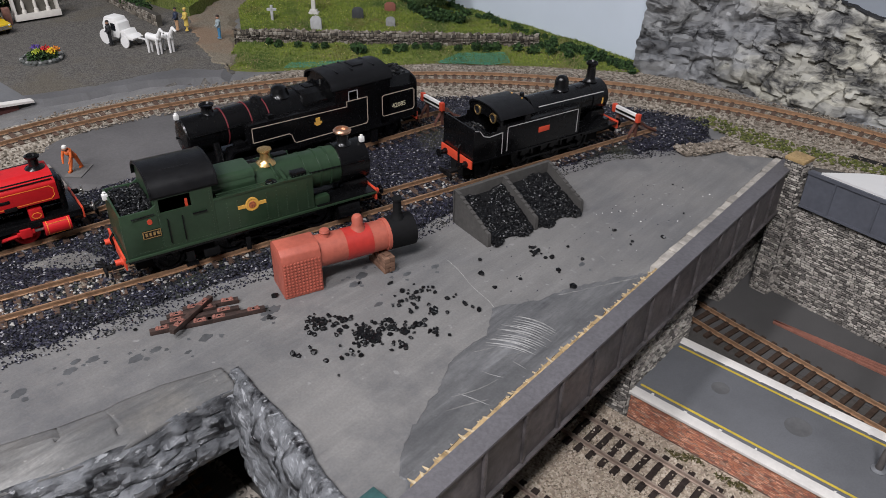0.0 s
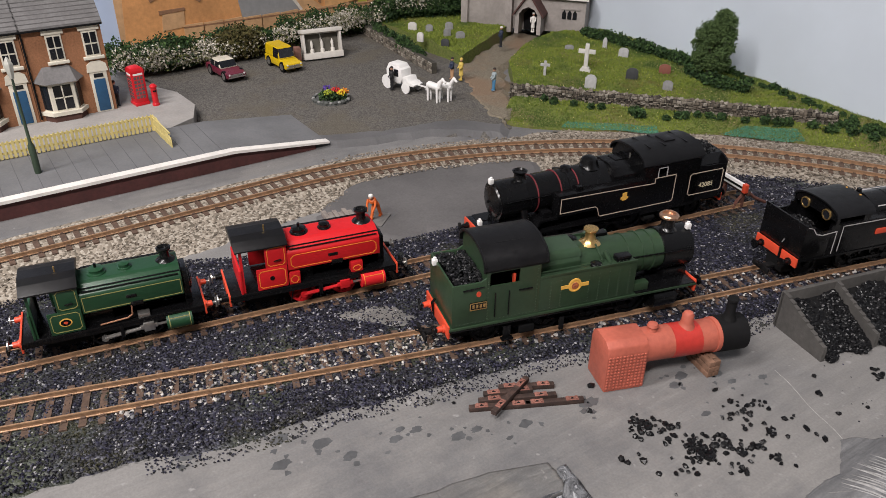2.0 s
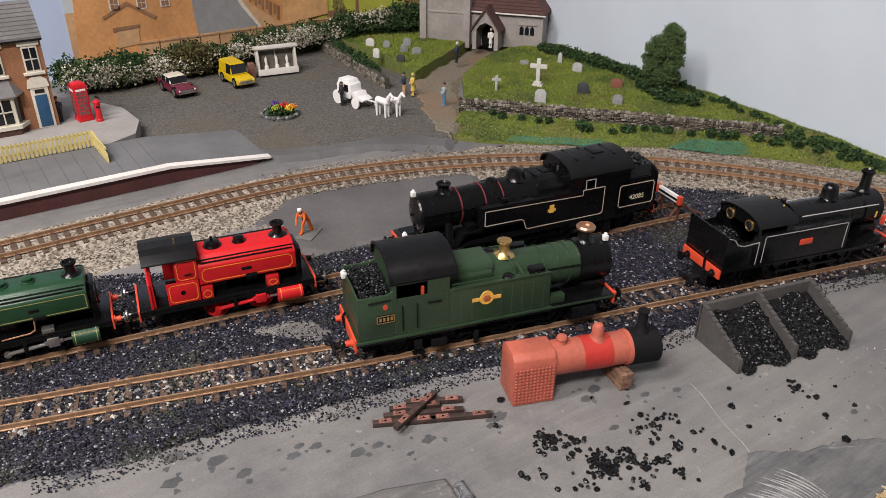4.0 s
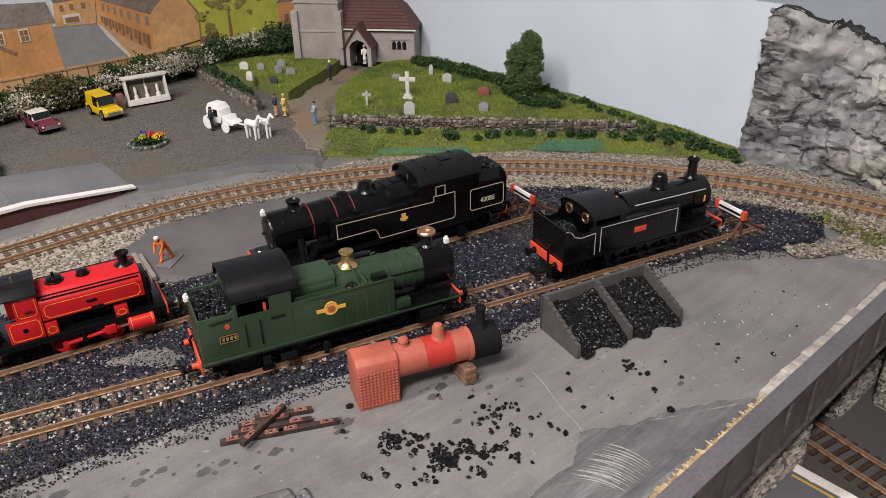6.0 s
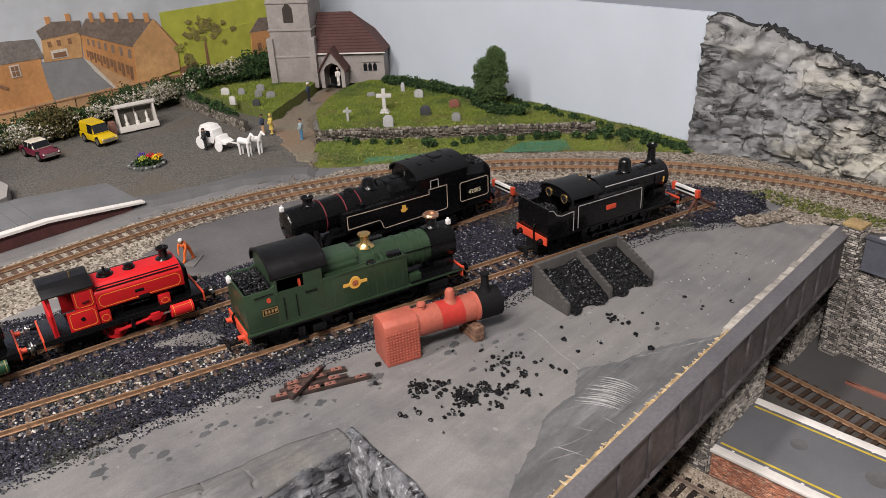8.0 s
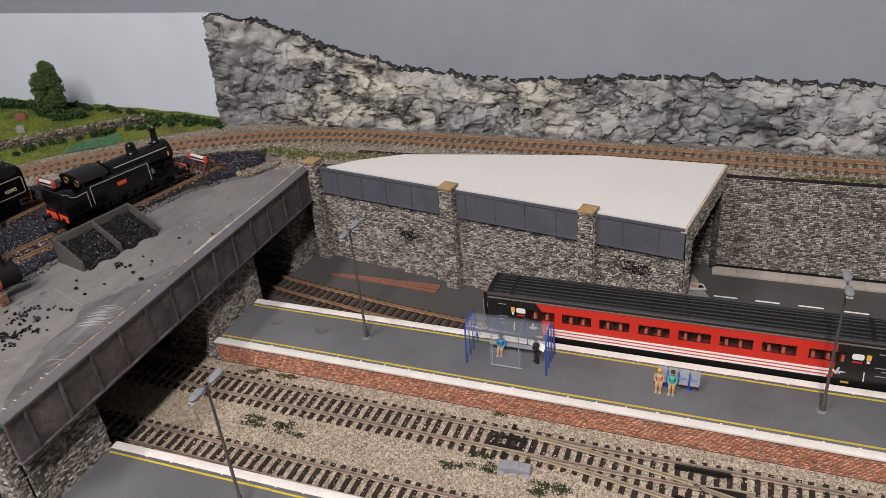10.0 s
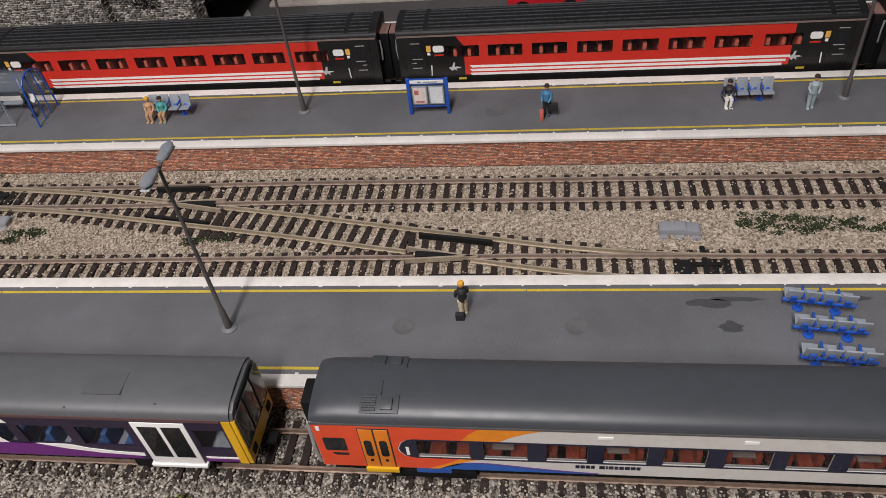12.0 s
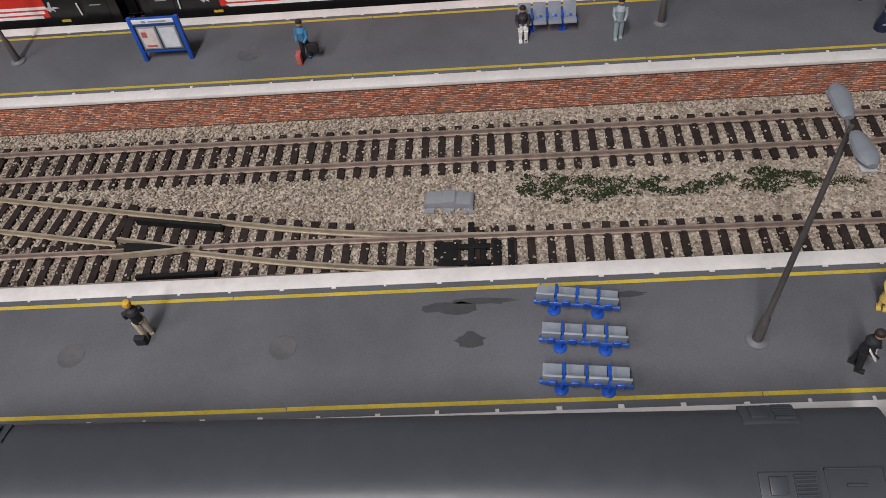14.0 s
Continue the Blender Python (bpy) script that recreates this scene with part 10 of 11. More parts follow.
for k in range(72):
    m = pose(-0.6472, (-466 + 3 * k) / 1000, ZV / 1000)
    if pick is None:
        pick = part("picket", prism(B(), [(-0.95, 0.6), (0.95, 0.6), (0.95, 12.4), (0, 13.8), (-0.95, 12.4)], "x", -0.4, 0.4), FENCE, fence)
        pick.data.transform(Matrix.Rotation(0, 4, "Z"))
        pick.matrix_basis = m
    else:
        again("picket", pick, fence, m)
for k in range(14):
    again("picket", pick, fence, pose((-646 + 2.9 * k) / 1000, (-252 + 0.1 * k) / 1000, ZV / 1000 - 0.0006 * max(0, k - 3), 0, 0, 90))

HOUSE_BRICK = mat("house_brick", (0.3, 0.135, 0.065), 0.85, 0, 0.2, 700, 0.2, 40, 0.3)
SLATE = mat("slate_grey", (0.15, 0.145, 0.145), 0.8, 0, 0.15, 500, 0.25, 50)
SASH = mat("sash_white", (0.66, 0.62, 0.52), 0.6, 0, 0.05)


def terrace_house(y1, door_blue):
    """One bay of the terrace; it faces east, y1 is its north end."""
    t = thing("terraced_house", "brick terraced house with bay window and slate roof", "house", pose(-0.714, y1 / 1000, ZV / 1000), "terraced houses")
    L = 58
    part("wall", box(B(), -42, 0, -L, 0, 0, 73), HOUSE_BRICK, t)
    roof = part("roof", prism(B(), [(3, 70), (3, 72), (-22, 96), (-45, 74), (-45, 72), (-22, 93)], "y", -L - 0.5, 1.5), SLATE, t)
    bm = B()
    for k in range(9):
        u = k / 9
        box(bm, 2.6 - 25 * u - 2.4, 2.9 - 25 * u, -L, 1, 72.3 + 24 * u - 0.2, 72.9 + 24 * u)
    part("slate_course", bm, SLATE, roof)
    part("gutter", box(B(), 0.5, 3.4, -L, 1, 69.6, 71.2, 0.3), BLACK_MATT, t)
    for a in (-41, -15):
        w = part("window", box(B(), -0.3, 0.9, a, a + 11.5, 45.5, 66, 0.3), SASH, t)
        for z0, z1 in ((47, 55), (56.2, 64.2)):
            for k in (1.2, 6.2):
                part("pane", box(B(), 0.8, 1.1, a + k, a + k + 4.1, z0, z1), DARK_GLASS, w)
        part("lintel", box(B(), -0.2, 1.6, a - 2, a + 13.5, 66, 70, 0.3), SASH, w)
        part("sill", box(B(), -0.2, 2.2, a - 2, a + 13.5, 43.2, 45.5, 0.3), SASH, w)
    bay = part("bay", prism(B(), [(0, -54), (8, -48), (8, -29), (0, -23)], "z", 0, 6), mat("bay_brick", (0.09, 0.04, 0.03), 0.8), t)
    part("bay_frame", prism(B(), [(0, -53), (7.4, -47.6), (7.4, -29.4), (0, -24)], "z", 6, 30), SASH, bay)
    part("bay_pane", box(B(), 7.3, 7.7, -45, -32, 9.5, 28.5), DARK_GLASS, bay)
    for a, b in (((0.6, -52.8), (6.6, -48.4)), ((6.6, -28.6), (0.6, -24.2))):
        n = Vector((b[1] - a[1], a[0] - b[0])).normalized()
        n = n if n.x > 0 else -n
        part("bay_pane", prism(B(), [a, b, (b[0] + n.x * 0.35, b[1] + n.y * 0.35), (a[0] + n.x * 0.35, a[1] + n.y * 0.35)], "z", 9.5, 28.5), DARK_GLASS, bay)
    part("bay_mullion", box(box(B(), 7.5, 8.0, -39, -38, 9, 29), 7.5, 8.0, -45, -32, 18.5, 19.5), SASH, bay)
    part("bay_sill", prism(B(), [(0, -56), (9.5, -49), (9.5, -28), (0, -21)], "z", 5, 8), SASH, bay)
    bm = B()
    add(bm, [(0, -57, 31), (10.5, -50, 31), (10.5, -27, 31), (0, -20, 31), (0, -48, 42), (0, -29, 42)], [(0, 1, 4), (1, 2, 5, 4), (2, 3, 5), (0, 3, 2, 1), (0, 4, 5, 3)])
    part("bay_roof", bm, SLATE, bay)
    d = part("door_frame", box(B(), -0.3, 0.9, -15.5, -2.5, 0, 35, 0.3), SASH, t)
    part("door", box(B(), 0.8, 1.3, -13.5, -4.5, 1, 27, 0.2), mat("door_blue", (0.02, 0.08, 0.17), 0.5) if door_blue else BLACK, d)
    part("fanlight", box(B(), 0.8, 1.2, -12.5, -5.5, 28.5, 31.5), DARK_GLASS, d)
    part("door_arch", prism(B(), [(-17, 33), (-1, 33), (-2, 39), (-5.5, 41.5), (-12.5, 41.5), (-16, 39)], "x", -0.2, 1.5), SASH, d)
    part("downpipe", rod(B(), [(1.2, -L + 1, 70), (1.2, -L + 1, 2)], 0.7), BLACK_MATT, t)
    return t


terrace_house(-264, True)
terrace_house(-322.5, True)
terrace_house(-381, False)


def phone_box():
    t = thing("phone_box", "bright red cast iron telephone box", "telephone box", pose(-0.7165, -0.2445, ZV / 1000, 0, 0, 8))
    r = mat("box_red", (0.58, 0.012, 0.02), 0.35)
    part("base", box(B(), -6, 6, -6, 6, 0, 2.4, 0.3), r, t)
    part("body", box(B(), -5.4, 5.4, -5.4, 5.4, 2.4, 27.5, 0.4), r, t)
    bm = B()
    lathe(bm, [(7.8, 27.5), (7.8, 29.5), (6.6, 31.2), (3, 32.6), (0.3, 33)], seg=4)
    bmesh.ops.rotate(bm, verts=bm.verts, cent=(0, 0, 0), matrix=Matrix.Rotation(math.pi / 4, 3, "Z"))
    part("crown", bm, r, t)
    for axis in (0, 1):
        for s in (-1, 1):
            for i in range(3):
                for k in range(6):
                    a, z = -3.9 + 2.7 * i, 6 + 3.2 * k
                    b = (a, a + 2.2, min(s * 5.3, s * 5.5), max(s * 5.3, s * 5.5)) if axis else (min(s * 5.3, s * 5.5), max(s * 5.3, s * 5.5), a, a + 2.2)
                    part("pane", box(B(), *b, z, z + 2.4), mat("pane_dull", (0.14, 0.1, 0.1), 0.2), t)
            b = (-4, 4, min(s * 5.3, s * 5.6), max(s * 5.3, s * 5.6)) if axis else (min(s * 5.3, s * 5.6), max(s * 5.3, s * 5.6), -4, 4)
            part("sign_strip", box(B(), *b, 25.4, 27), WHITE, t)
    return t


phone_box()
pb = thing("post_box", "small red pillar box beside the telephone box", "post box", pose(-0.706, -0.2345, ZV / 1000))
bm = B()
lathe(bm, [(3, 0), (3, 1.5), (2.5, 2), (2.5, 15), (3.1, 15.6), (3, 16.6), (1.5, 18), (0.3, 18.4)], seg=16)
part("pillar", bm, MATS["box_red"], pb)
part("slot_plate", box(B(), 2.2, 2.8, -1.4, 1.4, 12, 13.2), BLACK_MATT, pb)
lampv = thing("street_lamp", "dark green cast lamp post on the village platform", "lamp post", pose(-0.612, -0.3405, ZV / 1000))
g = mat("lamp_green", (0.03, 0.05, 0.03), 0.5)
bm = B()
lathe(bm, [(2.2, 0), (2.2, 20), (1.1, 22), (0.8, 60), (0.7, 66)], seg=12)
part("post", bm, g, lampv)
bm = B()
lathe(bm, [(1.5, 66), (3.2, 75), (2.8, 76), (0.4, 80)], seg=6)
part("lantern", bm, mat("lantern_glass", (0.4, 0.4, 0.36), 0.3), lampv)
folk("dark painted casting standing by the telephone box", -721, -262, 0, "navy", "black", "hair", z=ZV)

# ---- car park things ----
ZC = U + 3.1
car("saloon_car", "maroon saloon car with a cream roof", pose(-0.782, -0.1475, ZC / 1000, 0, 0, 6), 48, 19, 17.5, 4, 10.5, (-16, -11, 2, 9), mat("car_maroon", (0.13, 0.012, 0.03), 0.3), mat("car_cream", (0.6, 0.55, 0.45), 0.4), group="parked cars")
car("delivery_van", "yellow delivery van parked beside the hedge", pose(-0.78, -0.0885, ZC / 1000, 0, 0, 4), 46, 18.5, 22, 4, 11, (-22, -21.5, 4, 9.5), mat("van_yellow", (0.62, 0.42, 0.005), 0.35), van=True, group="parked cars")


def monument():
    t = thing("war_memorial", "white framed memorial shelter with small columns", "memorial", pose(-0.787, -0.0415, ZC / 1000 + 0.0008, -11, 0, 82))
    st = mat("memorial_stone", (0.6, 0.57, 0.52), 0.7, 0, 0.06)
    part("plinth", box(B(), -21, 21, -6, 6, 0, 6, 0.4), st, t)
    for x in (-20.5, 18.5):
        part("end_post", box(B(), x, x + 2, -5, 5, 6, 27, 0.3), st, t)
    part("lintel", box(B(), -22, 22, -6, 6, 26, 29.5, 0.4), st, t)
    part("back", box(B(), -19, 19, 3.5, 4.5, 6, 26), mat("memorial_dark", (0.12, 0.11, 0.09), 0.8), t)
    for x in (-11, 0, 11):
        bm = B()
        lathe(bm, [(2.2, 0), (2.2, 3), (1.2, 4), (1.6, 9), (1.0, 11), (0.2, 13)], (x, -1, 6), seg=12)
        part("finial", bm, st, t)
    part("crossbar", box(B(), -19, 19, -0.6, 0.6, 24.5, 26), st, t)
    part("mullion", box(B(), -0.6, 0.6, 2.5, 3.5, 6, 26), st, t)
    return t


monument()
solid("sandstone_block", box(B(), -3.2, 3.2, -4.5, 4.5, 0, 15, 0.6), mat("block_red_brown", (0.2, 0.095, 0.07), 0.85, 0, 0.25), "red-brown sandstone block beside the white memorial", "block", m=pose(-0.7905, -0.0685, ZC / 1000, 0, 0, 78))
bed = thing("flower_bed", "round stone-edged flower bed with bright blooms", "flower bed", pose(-0.667, -0.092, ZC / 1000))
bm = B()
lathe(bm, [(17, 0), (16.5, 2.6), (14.5, 3), (14, 1.6), (1, 2.2)], seg=26)
part("rim", bm, mat("rim_dark", (0.08, 0.085, 0.08), 0.8, 0, 0.2), bed)
rr = random.Random(8)
for k in range(26):
    a = 2 * math.pi * k / 26
    bm = ball(B(), (15.8 * math.cos(a), 15.8 * math.sin(a), 2.2), rr.uniform(1.5, 2.3), 0.75, 7)
    part("rim_stone", bm, MATS["rim_dark"] if k % 3 else mat("rim_pale", (0.25, 0.25, 0.24), 0.85), bed)
leafage("greenery", [(a, b, 4.5, 5, 5, 4) for a, b in ((-8, 0), (0, 6), (6, -2), (0, -7), (9, 6))], LEAVES, 61, bed, "", "", 1.3, 300)
for n, (c, a, b) in enumerate((((0.6, 0.03, 0.03), 2, 4), ((0.7, 0.5, 0.02), 10, 5), ((0.1, 0.05, 0.3), -8, 0), ((0.7, 0.25, 0.02), 8, 9), ((0.35, 0.4, 0.03), 3, -4))):
    leafage("bloom", [(a, b, 9, 4, 4, 2.2)], mat("bloom_%d" % n, c, 0.8), 65 + n, bed, "", "", 1.0, 160)


def carriage():
    t = thing("horse_carriage", "white toy wedding carriage with dark windows", "carriage", pose(-0.6615, -0.0225, ZC / 1000, 0, 0, 14))
    part("cabin", prism(B(), [(-12, 7), (6, 7), (8, 12), (7, 20), (4, 22), (-10, 22), (-12.5, 18)], "y", -6.5, 6.5, 0.8), WHITE, t)
    part("seat_box", prism(B(), [(8, 7), (22, 7), (23, 9), (16, 11), (14, 15), (8, 14)], "y", -6, 6, 0.6), WHITE, t)
    part("roof", prism(B(), [(-11, 21.5), (5, 21.5), (3, 24.2), (-9, 24.2)], "y", -6, 6, 0.6), WHITE, t)
    for s in (-1, 1):
        for a, b in ((-8.5, -3.5), (-2, 3.5)):
            part("window", box(B(), a, b, min(s * 6.4, s * 6.8), max(s * 6.4, s * 6.8), 13, 19.5, 0.3), DARK_GLASS, t)
        for x, r in ((-10, 6.5), (14, 5)):
            bm = B()
            lathe(bm, [(r * 0.7, 0), (r, 0.1), (r, 1.2), (r * 0.7, 1.3)], (x, s * 7.2, r), (0, s, 0), 20)
            for k in range(8):
                a = math.pi * k / 4
                cyl(bm, (x, s * 7.8, r), (x + r * 0.9 * math.cos(a), s * 7.8, r + r * 0.9 * math.sin(a)), 0.4, seg=5)
            part("wheel", bm, WHITE, t)
    part("shaft", box(B(), 22, 44, -0.6, 0.6, 8, 9), WHITE, t)
    return t


carriage()


def horse(x, y, turn):
    bm = B()
    lathe(bm, [(1.5, -8), (3.4, -6), (3.1, 0), (3.4, 5), (1.6, 8)], (0, 0, 14), (1, 0, 0), 12)
    for lx in (-5.5, 5.5):
        for ly in (-1.8, 1.8):
            cyl(bm, (lx, ly, 0), (lx, ly, 13), 0.9, 1.4, 8)
    cyl(bm, (6, 0, 15), (10.5, 0, 22), 2.3, 1.4, 10)
    cyl(bm, (9.6, 0, 22.5), (14, 0, 19.6), 1.5, 0.9, 8)
    cyl(bm, (-8, 0, 15), (-9.6, 0, 8), 0.9, 0.5, 8)
    solid("toy_horse", bm, WHITE, "white moulded toy horse harnessed to the carriage", "toy horse", "toy horses", m=pose(x / 1000, y / 1000, ZC / 1000, 0, 0, turn))


horse(-615, -16, 14)
horse(-612, -6, 14)
for lab, x, y, a, c, l, h, k in (("dark painted casting by the churchyard gate", -655, 31, 260, "navy", "tan", "hair", {}), ("yellow robed painted casting by the churchyard gate", -648.5, 37, 260, "yellow", "yellow", "yellow", {"skirt": True}), ("grey painted casting on the church path", -607, 45, 250, "grey", "blue", "hair", {}), ("pair casting with a white veil on the church path", -705, 128, 250, "navy", "black", "white", {}), ("white bride casting in the church porch", -727, 190, 300, "white", "white", "white", {"skirt": True}), ("dark driver casting beside the carriage", -660, -33, 260, "black", "black", "hair", {})):
    folk(lab, x, y, a, c, l, h, z=ZC + (1.3 if y < 60 else 7 if y < 150 else 9.5), **k)

# ---- church ----
CH = mat("church_stone", (0.33, 0.3, 0.28), 0.85, 0, 0.1, 300, 0.2, 40, 0.25)
TILE = mat("church_tiles", (0.085, 0.038, 0.033), 0.85, 0, 0.18, 500, 0.2, 60)
church = thing("church", "grey stone church with square tower and brown roof", "church", pose(-0.7595, 0.1845, 0.0965, 0, 0, 38.5))
part("nave", box(B(), 0, 84, 0, 58, 0, 39), CH, church)
bm = B()
add(bm, [(-1, -3.5, 37), (87, -3.5, 37), (87, 61, 37), (-1, 61, 37), (-1, -3.5, 39), (87, -3.5, 39), (87, 61, 39), (-1, 61, 39), (-1, 29, 82), (42, 29, 82)],
    [(3, 2, 1, 0), (0, 1, 5, 4), (1, 2, 6, 5), (2, 3, 7, 6), (3, 0, 4, 8, 7), (4, 5, 9, 8), (5, 6, 9), (6, 7, 8, 9)])
bmesh.ops.recalc_face_normals(bm, faces=bm.faces[:])
roof = part("roof", bm, TILE, church, "brown tiled hipped roof")
part("eave", box(B(), -1, 87, -4.0, -3.0, 36.6, 38.2), EDGE_WHITE, church)
bm = B()
for k in range(13):
    u = k / 13
    box(bm, -0.5, 86.5 - 44 * u, -3.5 + 32.5 * u - 0.5, -3.5 + 32.5 * u + 0.2, 39 + 43 * u - 0.3, 39.6 + 43 * u)
part("tile_course", bm, TILE, roof)
tower = part("tower", box(B(), -54, -2, -5, 52, -3, 150, 0.8), CH, church)
for z, o in ((66, 1.2), (98, 1.0), (34, 0.8)):
    part("string_course", box(B(), -54 - o, -2 + o, -5 - o, 52 + o, z, z + 2.2, 0.4), CH, tower)
part("buttress", box(B(), -58, -50, -9, 2, -3, 58, 0.8), CH, tower)
part("buttress", box(B(), -6, 2, -9, 2, -3, 58, 0.8), CH, tower)
w = part("tower_window", prism(B(), [(-34, 76), (-22, 76), (-22, 92), (-28, 100), (-34, 92)], "y", -5.6, -4.6), mat("louvre_brown", (0.04, 0.03, 0.025), 0.8), tower)
for k in range(3):
    n = part("nave_window", prism(B(), [(58 + 6 * k, 15), (62.6 + 6 * k, 15), (62.6 + 6 * k, 22), (60.3 + 6 * k, 25), (58 + 6 * k, 22)], "y", -0.5, 0.5), DARK_GLASS, church)
part("window_hood", box(B(), 56, 78, -1.2, 0.4, 25.4, 27, 0.3), CH, church)
porch = part("porch", box(B(), 9, 13.5, -22, 0, 0, 22), CH, church)
part("porch_wall", box(B(), 34, 38.5, -22, 0, 0, 22), CH, porch)
part("porch_gable", prism(B(), [(9, 22), (13.5, 22), (17, 27), (23.7, 30), (30.5, 27), (34, 22), (38.5, 22), (23.7, 43)], "y", -22.5, -20.5), CH, porch)
part("porch_roof", prism(B(), [(6, 21), (23.7, 47), (41.5, 21), (41.5, 18.5), (23.7, 43.5), (6, 18.5)], "y", -25, 0), TILE, porch)
part("porch_door", prism(B(), [(15, 0), (32.5, 0), (32.5, 18), (23.7, 28), (15, 18)], "y", -1.4, -0.6), BLACK_MATT, porch)

# ---- churchyard ----
def gz(x, y):
    return U + float(grass_height(np.array(float(x)), np.array(float(y))))


GRAVE_W = mat("grave_white", (0.6, 0.58, 0.55), 0.75, 0, 0.08)
GRAVE_G = mat("grave_grey", (0.26, 0.26, 0.26), 0.85, 0, 0.15)
GRAVE_D = mat("grave_dark", (0.045, 0.047, 0.05), 0.6, 0, 0.15)
GRAVE_R = mat("grave_red", (0.22, 0.08, 0.055), 0.8, 0, 0.12)
FACE = 308


def cross(x, y, h, material, base):
    t = thing("grave_cross", "white stone cross on a stepped base" if base else "small pale stone cross", "gravestone", pose(x / 1000, y / 1000, gz(x, y) / 1000 - 0.0006, 0, 0, FACE + 90), "gravestones")
    w = h * 0.055 + 0.4
    z0 = h * 0.16 if base else 0
    if base:
        part("base", box(box(B(), -5, 5, -3.6, 3.6, 0, 2.2, 0.3), -3.6, 3.6, -2.6, 2.6, 2.2, z0 + 0.4, 0.3), material, t)
    part("cross", box(box(B(), -w, w, -w * 0.8, w * 0.8, z0, h, 0.25), -h * 0.3, h * 0.3, -w * 0.8, w * 0.8, h * 0.66, h * 0.66 + 2 * w, 0.25), material, t)


def headstone(x, y, w, h, material, label, turn=0, tilt=0):
    t = tagged(link("headstone", prism(B(), [(-w / 2, -1), (w / 2, -1), (w / 2, h * 0.75), (w * 0.28, h * 0.96), (0, h), (-w * 0.28, h * 0.96), (-w / 2, h * 0.75)], "y", -1.1, 1.1, 0.3), material), label, "gravestone", "gravestones")
    t.matrix_basis = pose(x / 1000, y / 1000, gz(x, y) / 1000, tilt, 0, FACE + 90 + turn)


cross(-590, 143, 27, GRAVE_W, True)
cross(-601, 101, 15, mat("grave_pale", (0.42, 0.42, 0.42), 0.8), False)
headstone(-553, 115, 10.5, 13, mat("grave_pale", (0.42, 0.42, 0.42), 0.8), "pale rounded headstone against the churchyard wall")
headstone(-548, 163, 11, 11, GRAVE_D, "polished dark headstone in the grass", 6)
headstone(-541, 200, 11, 9, GRAVE_R, "reddish sandstone headstone in the grass")
headstone(-598, 202, 10, 9.5, mat("grave_pale", (0.42, 0.42, 0.42), 0.8), "pale square headstone in the grass", -8)
headstone(-632, 209, 4.5, 11, mat("grave_pale", (0.42, 0.42, 0.42), 0.8), "narrow pale stone pillar in the grass")
headstone(-510, 170, 9, 9, GRAVE_G, "mossy grey headstone near the wall")
headstone(-646, 172, 9, 5, GRAVE_G, "low mossy grey headstone in the grass", 10)
for n, (x, y, c, lab) in enumerate(((-758, 60, GRAVE_W, "pale pinkish headstone in the grass"), (-728, 72, GRAVE_D, "dark low headstone in the grass"), (-800, 76, GRAVE_W, "white square headstone in the grass"), (-784, 88, GRAVE_G, "grey headstone in the grass"), (-780, 112, GRAVE_G, "grey headstone near the hedge"), (-742, 101, GRAVE_G, "grey headstone in the grass"), (-760, 96, GRAVE_G, "small grey headstone in the grass"))):
    headstone(x, y, 8 + n % 3, 9 - n % 2, c, lab, -15 + 9 * n)

# dry stone wall of the churchyard, and the low wall of the car park
cw = wall_body("wall_churchyard", [(-582, 44), (-377, 226), (-380, 229.5), (-585, 47.5)], U, U + 16.5, "rough dry-stone churchyard wall")
stonework(cw, [(-582, 44, -377, 226, U + 1.5, U + 17)], 81, (1.4, 4.6), (1.1, 3.2), (0.2, 2.6), islands("field_stones", [(0.07, 0.06, 0.048), (0.2, 0.175, 0.14), (0.13, 0.112, 0.088), (0.34, 0.31, 0.26), (0.16, 0.135, 0.105), (0.25, 0.22, 0.18)], 0.9, 900, 0.4))
rng = np.random.default_rng(82)
u = rng.uniform(0, 1, 420)
v, f = chips(np.column_stack([-583.5 + 204.5 * u + rng.uniform(-1.5, 1.5, 420), 45.8 + 182 * u + rng.uniform(-1.5, 1.5, 420), U + 16.2 + rng.uniform(-0.8, 1.6, 420)]), 2.0, rng, 0.85)
raw("coping_stones", v, f, MATS["field_stones"], cw)
lw = wall_body("wall_car_park", [(-860, 42), (-683, 26), (-682, 31), (-860, 48)], U, U + 14, "low dark hedge-topped stone wall beside the car park", mat("mossy_dark", (0.05, 0.045, 0.035), 0.9, 0, 0.3, 300))
stonework(lw, [(-860, 42, -683, 26, U + 3, U + 14)], 83, (2.5, 5), (1.8, 3), (0.3, 1.0), MATS["field_stones"])

# ---- hedges, bushes, tree, grass ----
hr = random.Random(21)


def bush_row(name, label, line, n, r, material, seed, lift=0.0, per=420, leaf=1.5):
    blobs = []
    for k in range(n):
        u = (k + hr.uniform(-0.3, 0.3)) / max(1, n - 1) * (len(line) - 1)
        i = min(len(line) - 2, max(0, int(u)))
        w = u - i
        x = line[i][0] + (line[i + 1][0] - line[i][0]) * w + hr.uniform(-3, 3)
        y = line[i][1] + (line[i + 1][1] - line[i][1]) * w + hr.uniform(-3, 3)
        s = r * hr.uniform(0.65, 1.3)
        base = gz(x, y) if y > 60 else ZC
        blobs.append((x, y, base + s * 0.7 + lift, s, s, s * 0.85))
    return leafage(name, blobs, material, seed, None, label, "bush", leaf, per, "stuff")


